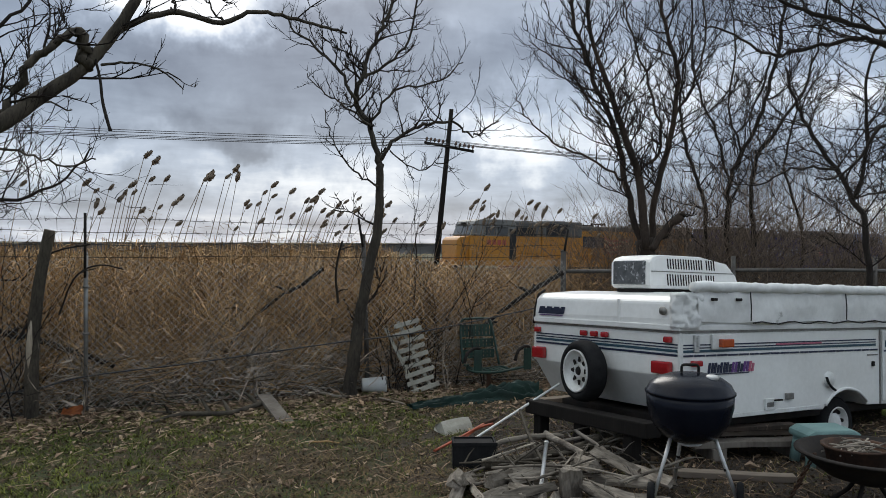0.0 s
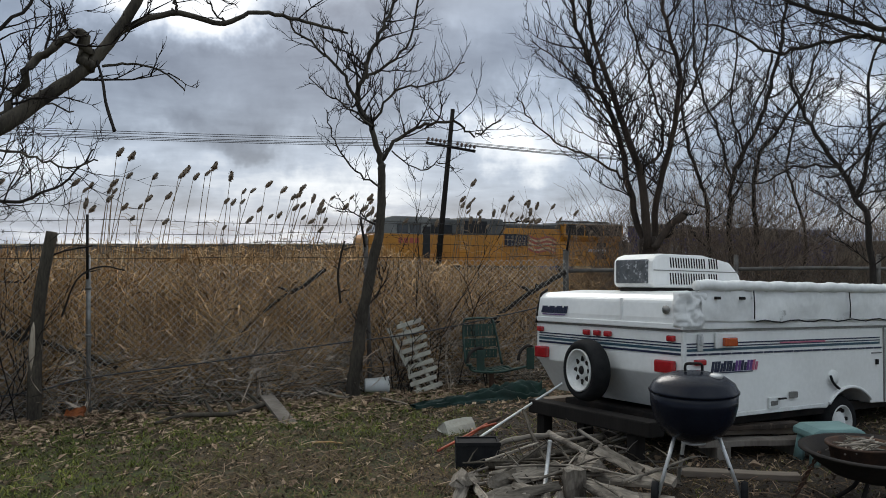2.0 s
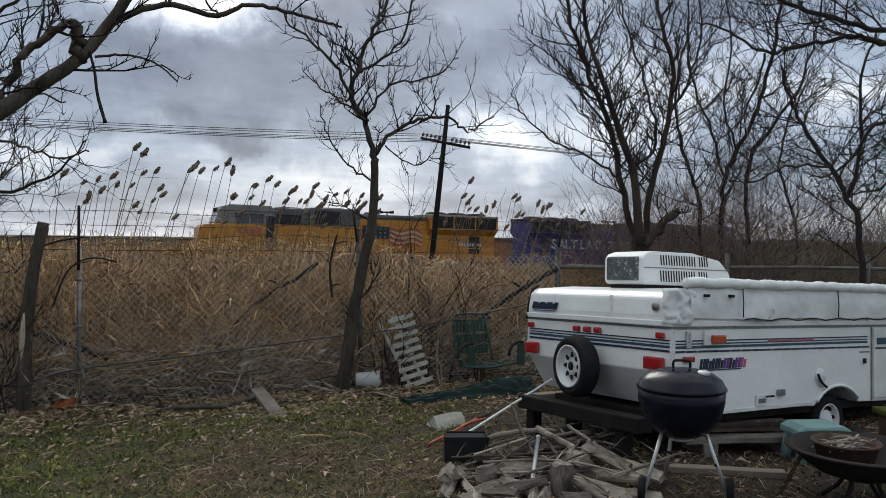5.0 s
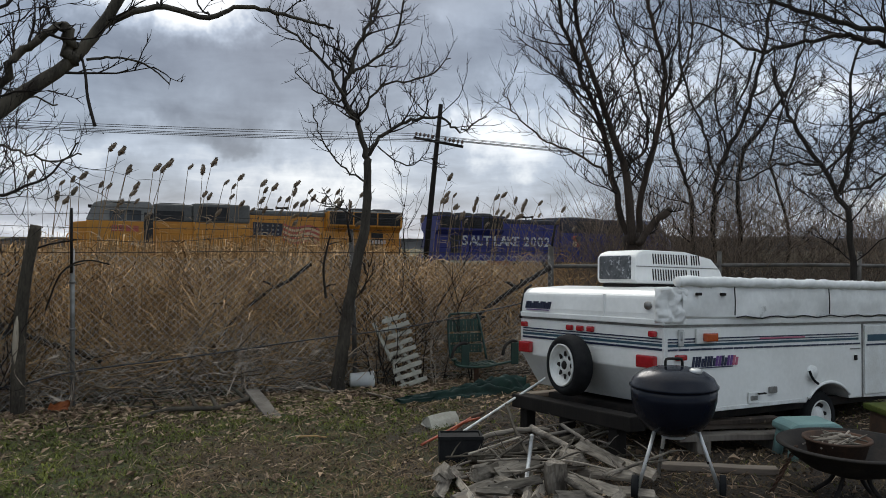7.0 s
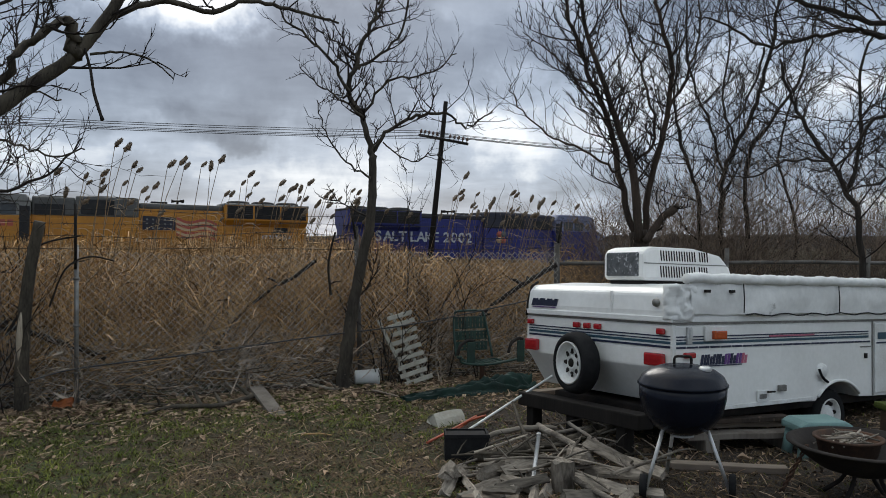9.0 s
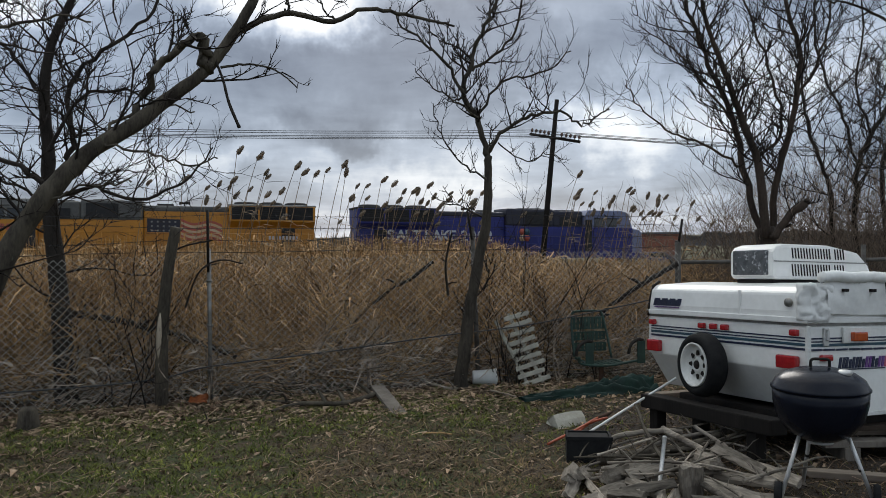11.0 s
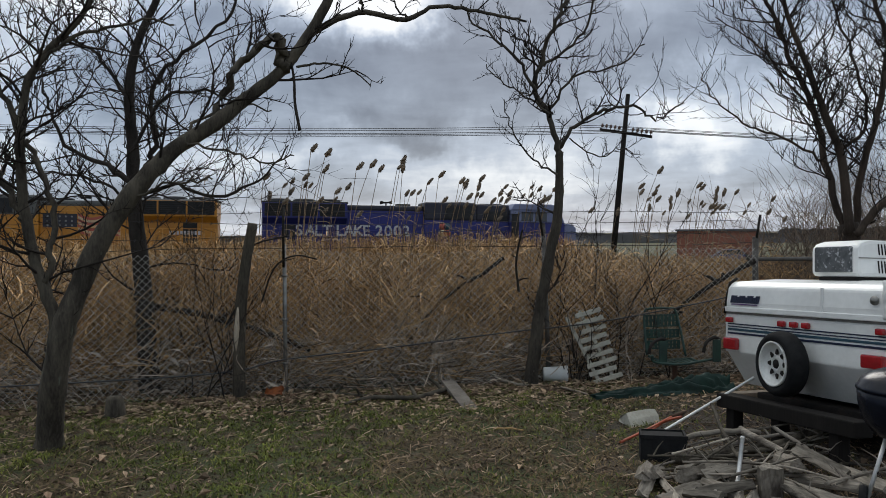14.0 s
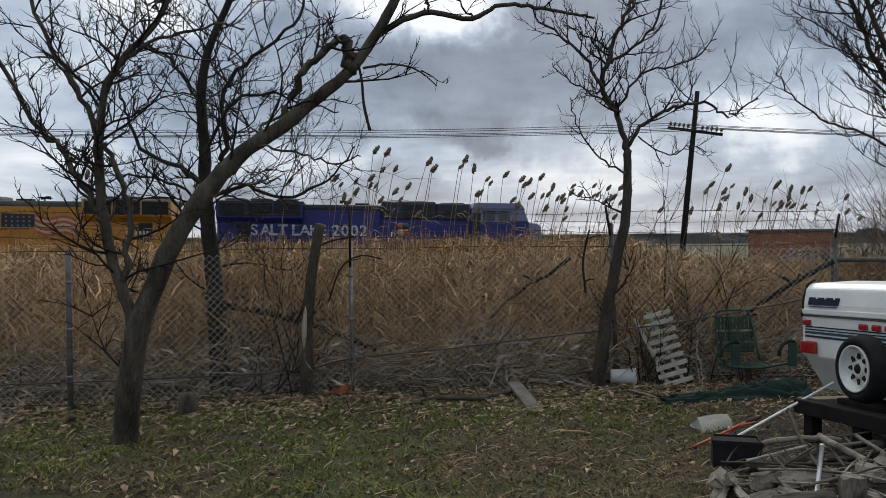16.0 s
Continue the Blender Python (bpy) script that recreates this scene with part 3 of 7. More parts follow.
def leaning_tree():
    w = Wood(12, deep=3, reach=0.85, dense=1.2, stout=1.15)
    limb(w, [(-4.39, 5.42, -0.04), (-4.34, 5.37, 0.17), (-4.26, 5.30, 0.44), (-4.16, 5.28, 0.88), (-4.09, 5.31, 1.11), (-3.94, 5.45, 1.59), (-3.71, 5.56, 1.98), (-3.47, 5.73, 2.31), (-3.21, 5.89, 2.52), (-2.97, 6.06, 2.77), (-2.74, 6.17, 2.99), (-2.53, 6.27, 3.31), (-2.36, 6.37, 3.69), (-2.26, 6.51, 4.15)], 0.107, 0.030, 7)
    limb(w, [(-4.18, 5.28, 0.71), (-4.21, 5.28, 1.01), (-4.30, 5.26, 1.28), (-4.40, 5.25, 1.65), (-4.45, 5.24, 2.04), (-4.45, 5.25, 2.46), (-4.40, 5.27, 2.80), (-4.25, 5.31, 3.04), (-4.02, 5.36, 3.27), (-3.83, 5.41, 3.61)], 0.051, 0.018, 22)
    limb(w, [(-4.42, 5.24, 1.74), (-4.55, 5.22, 1.99), (-4.71, 5.18, 2.27), (-4.96, 5.13, 2.53), (-5.25, 5.08, 3.03)], 0.028, 0.016, 9)
    limb(w, [(-4.29, 5.26, 1.28), (-4.22, 5.29, 1.56), (-4.25, 5.29, 1.95), (-4.36, 5.27, 2.21), (-4.39, 5.26, 2.36)], 0.026, 0.018, 5)
    limb(w, [(-3.26, 5.94, 2.52), (-3.10, 5.98, 2.90), (-2.89, 6.03, 3.15), (-2.75, 6.07, 3.22)], 0.031, 0.031, 5)
    limb(w, [(-2.72, 6.15, 2.97), (-2.75, 6.15, 3.11), (-2.77, 6.14, 3.25)], 0.049, 0.047, 0, 2)
    limb(w, [(-4.45, 5.25, 2.42), (-4.63, 5.21, 2.81), (-4.87, 5.17, 3.19), (-5.04, 5.14, 3.62)], 0.025, 0.014, 9)
    limb(w, [(-4.40, 5.27, 2.76), (-4.25, 5.31, 3.02), (-3.91, 5.39, 3.18), (-3.62, 5.45, 3.25), (-3.33, 5.52, 3.22)], 0.018, 0.007, 9)
    limb(w, [(-2.69, 6.28, 3.08), (-2.53, 6.32, 3.31), (-2.18, 6.41, 3.47), (-1.79, 6.50, 3.42), (-1.54, 6.56, 3.52), (-1.27, 6.62, 3.49), (-0.97, 6.69, 3.43), (-0.81, 6.72, 3.39)], 0.03, 0.009, 1, 4, 0.008)
    limb(w, [(-2.63, 6.19, 3.00), (-2.45, 6.23, 3.03), (-2.27, 6.27, 3.01), (-2.14, 6.30, 2.94), (-2.04, 6.32, 2.84)], 0.011, 0.005, 0, 2, 0.003)
    limb(w, [(-3.51, 5.72, 2.27), (-3.38, 6.01, 2.58), (-3.20, 6.26, 2.73), (-3.00, 6.51, 2.71)], 0.016, 0.006, 8)
    limb(w, [(-3.76, 5.55, 1.90), (-3.46, 5.47, 2.00), (-3.20, 5.43, 2.04), (-2.96, 5.38, 2.04)], 0.011, 0.007, 5)
    limb(w, [(-3.38, 5.75, 2.37), (-3.01, 5.68, 2.29), (-2.71, 5.64, 2.19), (-2.42, 5.61, 2.22)], 0.011, 0.005, 8)
    limb(w, [(-1.77, 6.50, 3.42), (-1.86, 6.48, 3.51), (-1.95, 6.46, 3.69)], 0.01, 0.005, 3)
    limb(w, [(-2.16, 6.41, 3.47), (-2.13, 6.42, 3.57), (-2.00, 6.46, 3.83)], 0.013, 0.007, 3)
    w.finish("leaning bare tree with forked trunk and a long arching limb", M["bark"])


leaning_tree()


def fence_tree():
    w = Wood(23, deep=3, reach=0.9, dense=1.2, stout=1.1)
    limb(w, [(-4.82, 7.48, -0.08), (-4.85, 7.48, 0.58), (-4.90, 7.48, 1.29), (-4.95, 7.48, 1.76), (-4.98, 7.48, 2.17), (-4.99, 7.49, 2.58), (-5.02, 7.49, 3.11), (-4.95, 7.52, 3.59), (-4.73, 7.58, 4.11), (-4.61, 7.61, 4.47)], 0.104, 0.027, 18)
    limb(w, [(-4.78, 7.22, 2.07), (-5.04, 7.16, 2.33), (-5.40, 7.08, 2.50), (-5.61, 7.04, 2.87), (-5.67, 7.03, 3.18)], 0.028, 0.011, 10)
    limb(w, [(-5.10, 7.66, 2.09), (-4.94, 7.70, 2.42), (-4.85, 7.73, 2.72), (-4.91, 7.72, 3.18), (-4.67, 7.78, 3.48), (-4.13, 7.92, 3.92), (-4.01, 7.95, 4.34)], 0.036, 0.013, 13)
    limb(w, [(-4.87, 7.31, 2.50), (-4.57, 7.39, 3.02), (-4.17, 7.48, 3.10), (-3.78, 7.57, 2.95)], 0.022, 0.008, 14)
    limb(w, [(-5.13, 7.67, 3.03), (-5.40, 7.62, 3.51), (-5.78, 7.53, 3.76), (-6.07, 7.47, 4.06)], 0.021, 0.008, 14)
    limb(w, [(-4.74, 7.12, 1.98), (-4.41, 7.20, 2.14), (-3.97, 7.30, 2.03), (-3.53, 7.41, 2.19), (-3.26, 7.48, 2.52)], 0.024, 0.007, 14)
    limb(w, [(-5.13, 7.75, 1.89), (-5.44, 7.68, 2.19), (-5.98, 7.56, 2.32), (-6.33, 7.48, 2.20)], 0.019, 0.007, 10)
    w.finish("bare dark tree growing just behind the chain-link fence", M["bark_dark"])


fence_tree()


def crooked_tree():
    w = Wood(37, deep=3, rise=0.06, reach=0.66, dense=1.25, stout=1.3)
    limb(w, [(-1.0, 8.64, -0.07), (-0.97, 8.64, 0.25), (-0.91, 8.64, 0.71), (-0.84, 8.65, 1.13), (-0.73, 8.65, 1.65), (-0.68, 8.65, 2.07), (-0.68, 8.66, 2.50)], 0.078, 0.040, 3)
    limb(w, [(-0.68, 8.66, 2.47), (-0.79, 8.66, 2.85), (-0.92, 8.66, 3.14), (-0.88, 8.67, 3.45), (-0.76, 8.67, 3.75), (-0.60, 8.67, 4.10), (-0.42, 8.67, 4.55)], 0.034, 0.014, 14)
    limb(w, [(-0.91, 8.56, 3.12), (-1.10, 8.51, 3.45), (-1.33, 8.52, 3.68), (-1.56, 8.52, 3.88), (-1.71, 8.52, 4.09)], 0.019, 0.008, 10)
    limb(w, [(-0.88, 8.72, 3.42), (-0.66, 8.82, 3.58), (-0.40, 8.82, 3.86), (-0.29, 8.82, 4.40)], 0.018, 0.01, 10)
    limb(w, [(-0.71, 8.71, 2.44), (-0.54, 8.71, 2.73), (-0.38, 8.71, 2.86), (-0.10, 8.71, 2.94), (0.10, 8.71, 2.97), (0.31, 8.71, 2.81), (0.47, 8.71, 2.90), (0.60, 8.71, 2.97)], 0.024, 0.006, 12)
    limb(w, [(-0.80, 8.81, 2.93), (-0.53, 8.81, 3.30), (-0.13, 8.81, 3.38), (0.21, 8.82, 3.62)], 0.016, 0.006, 12)
    limb(w, [(-0.76, 8.41, 2.87), (-1.00, 8.41, 3.06), (-1.24, 8.41, 3.18), (-1.42, 8.41, 3.41)], 0.012, 0.005, 9)
    limb(w, [(-0.69, 8.50, 2.24), (-0.95, 8.51, 2.42), (-1.16, 8.51, 2.72), (-1.25, 8.51, 3.05)], 0.012, 0.005, 9)
    limb(w, [(-0.57, 8.61, 2.63), (-0.27, 8.61, 2.43), (-0.09, 8.61, 2.50), (0.09, 8.61, 2.44)], 0.008, 0.005, 8)
    w.finish("small crooked bare tree growing through the fence", M["bark_mid"])


crooked_tree()


def forked_tree():
    w = Wood(41, deep=3, rise=0.12, reach=0.75, dense=1.4, stout=1.1)
    limb(w, [(2.57, 9.99, 0.19), (2.55, 10.00, 1.03), (2.50, 10.00, 1.70)], 0.112, 0.117, 0)
    limb(w, [(2.47, 10.00, 1.59), (2.27, 10.01, 2.40), (2.10, 10.01, 3.10), (1.86, 10.02, 3.69), (1.64, 10.02, 4.32), (1.50, 10.03, 5.10)], 0.045, 0.017, 26)
    limb(w, [(2.49, 9.90, 1.59), (2.40, 9.91, 2.46), (2.20, 9.91, 3.04), (2.06, 9.91, 3.47), (1.80, 9.92, 4.23), (1.73, 9.93, 5.06)], 0.056, 0.017, 26)
    limb(w, [(2.58, 10.10, 1.59), (2.70, 10.11, 2.34), (2.86, 10.11, 3.12), (2.91, 10.12, 3.86), (2.74, 10.12, 4.57), (2.65, 10.13, 5.21)], 0.045, 0.017, 26)
    limb(w, [(2.21, 9.81, 2.42), (1.77, 9.81, 2.68), (1.33, 9.81, 2.89), (0.98, 9.81, 3.20), (0.87, 9.81, 3.48)], 0.017, 0.005, 12)
    limb(w, [(2.17, 9.91, 2.84), (1.84, 9.91, 3.36), (1.42, 9.92, 3.85), (1.04, 9.92, 4.14)], 0.017, 0.005, 14)
    limb(w, [(2.90, 10.21, 3.20), (3.18, 10.22, 3.74), (3.29, 10.22, 4.31), (3.25, 10.23, 5.03)], 0.02, 0.009, 18)
    limb(w, [(2.53, 9.80, 1.59), (2.78, 9.80, 1.90), (2.90, 9.80, 2.02)], 0.042, 0.051, 3)
    limb(w, [(2.48, 10.31, 2.57), (2.78, 10.31, 2.89), (2.63, 10.32, 3.69), (2.34, 10.32, 4.48), (2.27, 10.33, 5.13)], 0.022, 0.009, 18)
    w.finish("bare multi-stemmed tree with peeling reddish bark", M["bark_red"])


forked_tree()


def slender_tree():
    w = Wood(53, deep=3, rise=0.06)
    limb(w, [(4.26, 11.99, 0.58), (4.23, 12.00, 1.76), (4.26, 12.01, 2.51), (4.44, 12.01, 3.02), (4.71, 12.01, 3.53), (4.92, 12.02, 4.28), (5.10, 12.03, 5.30), (5.17, 12.03, 5.80)], 0.045, 0.019, 30)
    limb(w, [(4.33, 12.21, 2.53), (4.15, 12.21, 3.30), (3.81, 12.22, 4.15), (3.76, 12.23, 5.18), (3.71, 12.23, 5.86)], 0.022, 0.011, 24)
    limb(w, [(4.36, 11.81, 3.00), (4.18, 11.82, 3.66), (4.26, 11.82, 4.49), (4.17, 11.83, 5.56)], 0.018, 0.009, 20)
    w.finish("slender bare tree in the scrub beyond the camper", M["bark_dark"])


slender_tree()


def scrub_tree():
    w = Wood(59, deep=3, rise=0.05)
    limb(w, [(3.78, 11.49, 0.62), (3.74, 11.50, 1.91), (3.62, 11.51, 2.56), (3.43, 11.51, 3.12), (3.39, 11.52, 3.85), (3.54, 11.52, 4.65)], 0.037, 0.01, 26)
    limb(w, [(4.88, 12.49, 0.53), (4.79, 12.50, 1.94), (4.83, 12.51, 2.90), (5.22, 12.51, 3.52), (5.65, 12.52, 4.22), (5.91, 12.53, 5.27)], 0.043, 0.012, 28)
    limb(w, [(5.62, 12.99, 0.49), (5.80, 13.00, 1.77), (5.52, 13.01, 2.77), (5.61, 13.02, 3.59), (5.97, 13.02, 4.51)], 0.031, 0.01, 26)
    w.finish("thin bare tree with many fine twigs among scrub", M["bark_dark"])


scrub_tree()


def edge_tree():
    w = Wood(61, deep=3)
    limb(w, [(5.08, 9.49, 0.54), (4.99, 9.50, 1.67), (4.80, 9.51, 2.27), (4.37, 9.51, 2.94), (4.13, 9.51, 3.34), (4.03, 9.52, 3.74)], 0.043, 0.012, 26)
    limb(w, [(4.89, 9.60, 2.21), (5.05, 9.61, 2.82), (5.02, 9.61, 3.49), (5.21, 9.62, 4.17)], 0.027, 0.012, 22)
    limb(w, [(4.59, 9.41, 2.53), (4.06, 9.41, 2.53), (3.60, 9.41, 2.33), (3.27, 9.41, 2.46)], 0.016, 0.005, 16)
    w.finish("bare tree with low spreading limbs beside the camper", M["bark_dark"])


edge_tree()


def overhanging_tree():
    w = Wood(67)
    limb(w, [(5.44, 7.39, -0.19), (5.28, 7.40, 1.00), (5.12, 7.40, 2.19), (4.85, 7.41, 2.92), (4.70, 7.41, 3.28)], 0.124, 0.097, 0)
    limb(w, [(4.80, 7.41, 3.02), (4.44, 7.41, 3.39), (4.06, 7.41, 3.49), (3.71, 7.41, 3.53), (3.29, 7.41, 3.44), (2.99, 7.41, 3.38), (2.67, 7.42, 3.57), (2.36, 7.42, 3.66)], 0.030, 0.007, 26)
    limb(w, [(4.62, 7.21, 3.14), (4.32, 7.21, 3.46), (3.95, 7.21, 3.55), (3.40, 7.22, 3.68), (3.03, 7.22, 3.83), (2.75, 7.22, 4.04)], 0.034, 0.012, 22)
    limb(w, [(3.03, 7.51, 3.40), (2.92, 7.51, 2.98), (2.71, 7.51, 2.66), (2.55, 7.51, 2.61)], 0.012, 0.005, 10)
    limb(w, [(5.12, 7.81, 2.93), (4.68, 7.81, 2.93), (4.24, 7.81, 2.77), (3.91, 7.81, 2.38), (3.59, 7.80, 2.27)], 0.031, 0.006, 22)
    limb(w, [(5.09, 7.61, 2.58), (4.61, 7.61, 2.47), (4.24, 7.60, 2.20), (3.92, 7.60, 2.10)], 0.028, 0.006, 18)
    w.finish("large bare tree whose limbs hang over the camper", M["bark_dark"])


overhanging_tree()


# ---------------------------------------------------------------- fence
FENCE = [(-8.2, 4.9), (-5.77, 6.3), (-3.44, 7.75), (-0.86, 8.85), (1.46, 9.75)]


def along_fence(step):
    """Places along the fence, with the running length."""
    out, run = [], 0.0
    for (x0, y0), (x1, y1) in zip(FENCE, FENCE[1:]):
        n = max(1, round(math.hypot(x1 - x0, y1 - y0) / step))
        for i in range(n):
            out.append(Vector((x0 + (x1 - x0) * i / n, y0 + (y1 - y0) * i / n, 0)))
    return out + [Vector((*FENCE[-1], 0))]


def fence():
    t = thing("fence", pose(0, 0, 0), "rusty chain-link fence with sagging strands of wire", "fence")
    rng = random.Random(5)
    spots = along_fence(0.036)
    g, cell, top = Geo(), 0.036, 1.52
    rows = int(top / cell)
    bulge = lambda c, z: c + Vector((0.3, -0.9, 0)) * (0.05 * noise.noise(Vector((c.x * 0.8, z * 1.2, 1)))) + Vector((0, 0, z - 0.02 + 0.05 * noise.noise(Vector((c.x * 0.7, 5, 2)))))
    for i in range(len(spots) - 1):
        line = [bulge(spots[i + (r + i) % 2], r * cell) for r in range(rows)]
        g.tube(line, 0.0028, 3, False)
    mesh = part("chain_link", g, M["link"], t, "diamond wire mesh")
    mesh["kind"] = "stuff"
    line = along_fence(0.35)
    for z, sag, r in ((1.5, 0.02, 0.003), (1.63, 0.05, 0.0025), (1.74, 0.04, 0.0025), (1.85, 0.05, 0.0025), (0.04, 0.03, 0.003)):
        g = Geo()
        pts = [c + Vector((0, 0, z + sag * noise.noise(Vector((c.x * 0.9, z * 9, 3))) * 1.6)) for c in line]
        g.tube(pts, r, 4, False)
        if z > 1.55:
            for c in pts:
                for _ in range(3):
                    q = c + Vector((rng.uniform(-0.17, 0.17), rng.uniform(-0.05, 0.05), 0))
                    for _ in range(2):
                        d = Vector((rng.uniform(-1, 1), rng.uniform(-1, 1), rng.uniform(-1, 1))).normalized() * 0.025
                        g.tube([q - d, q + d], 0.0018, 3, False)
        part("strand", g, M["dark_wire"], t)

    def post(x, y, h, r, lean, material, name="post"):
        g = Geo()
        g.tube([(x, y, -0.1), (x + lean * 0.5, y, h * 0.5), (x + lean, y, h)], r, 12)
        g.tube([(x + lean, y, h), (x + lean, y, h + 0.02)], [r * 1.15, r * 0.6], 12)
        return part(name, g, material, t)
    post(-3.42, 7.72, 1.52, 0.021, 0.0, M["galv"])
    post(-5.70, 6.29, 1.5, 0.026, 0.0, M["old_steel"])
    post(-0.82, 8.87, 1.72, 0.026, -0.06, M["old_steel"])
    post(1.46, 9.76, 1.55, 0.035, 0.0, M["old_steel"])
    post(-8.1, 4.9, 1.55, 0.028, 0.0, M["galv"])
    # dark angle arms that carry the strands
    for x, y, z0, z1, lean in ((-3.42, 7.70, 1.3, 1.92, 0.0), (-0.88, 8.85, 1.6, 1.92, -0.05), (1.46, 9.74, 1.5, 1.82, 0.05)):
        g = Geo()
        g.tube([(x, y, z0), (x + lean, y, z1)], 0.014, 6)
        part("arm", g, M["dark"], t)
    # bands round the steel posts
    for x, y, r in ((-3.42, 7.72, 0.03), (-5.70, 6.29, 0.032)):
        for z in (0.3, 0.75, 1.2):
            g = Geo()
            g.tube([(x, y, z), (x, y, z + 0.025)], r, 12)
            part("band", g, M["galv"], t)


fence()


def timber_post():
    t = thing("timber_post", pose(-3.80, 7.44, 0), "weathered round timber post with bare scar, leaning", "post")
    g = Geo()
    pts = smooth_line([(0.0, 0, -0.15), (0.0, 0, 0.3), (0.02, 0, 0.8), (0.08, 0, 1.3), (0.17, 0, 1.75)], 5)
    g.tube(pts, [0.066 * (1 + 0.09 * noise.noise(Vector(c) * 5)) - 0.016 * i / 20 for i, c in enumerate(pts)], 14)
    part("shaft", g, M["bark"], t)
    g = Geo()
    g.tube(smooth_line([(0.0, -0.055, 0.48), (0.01, -0.059, 0.7), (0.025, -0.054, 0.92)], 3), [0.006, 0.016, 0.026, 0.029, 0.022, 0.018, 0.005], 8)
    part("scar", g, M["scar"], t, "pale stripped wood")


timber_post()


def right_fence():
    """The run of fence behind the camper, with a top rail."""
    t = thing("rail_fence", pose(0, 0, 0), "chain-link fence with galvanised top rail behind the camper", "fence")
    a, b = Vector((1.46, 9.76, 0)), Vector((8.0, 10.6, 0))
    g = Geo()
    g.tube([a + Vector((0, 0, 1.31)), a.lerp(b, 0.5) + Vector((0, 0, 1.33)), b + Vector((0, 0, 1.29))], 0.024, 10)
    part("top_rail", g, M["old_steel"], t)
    for k in (0.33, 0.62, 0.95):
        g = Geo()
        c = a.lerp(b, k)
        g.tube([c + Vector((0, 0, -0.1)), c + Vector((0, 0, 1.5))], 0.028, 10)
        part("post", g, M["old_steel"], t)
    g, n = Geo(), 170
    for i in range(n):
        line = [a.lerp(b, min(1, (i + ((r + i) % 2)) / n)) + Vector((0, 0.02, 0.03 + r * 0.036)) for r in range(36)]
        g.tube(line, 0.0024, 3, False)
    part("chain_link", g, M["old_steel"], t, "diamond wire mesh")["kind"] = "stuff"


right_fence()


def cable():
    """A dark cable slung along the fence, rising towards the camper."""
    g = Geo()
    ctrl = [(-8.0, 4.95, 0.30), (-5.7, 6.22, 0.27), (-4.0, 7.3, 0.26), (-3.4, 7.68, 0.36), (-2.4, 8.05, 0.45), (-1.2, 8.5, 0.58), (-0.3, 8.85, 0.66), (0.8, 9.3, 0.84), (1.75, 9.75, 1.02)]
    g.tube(smooth_line(ctrl, 5), 0.0075, 6)
    ob = new("cable", g.mesh("cable", M["cable"]))
    tagged(ob, "black cable slung along the chain-link fence", "cable")


cable()


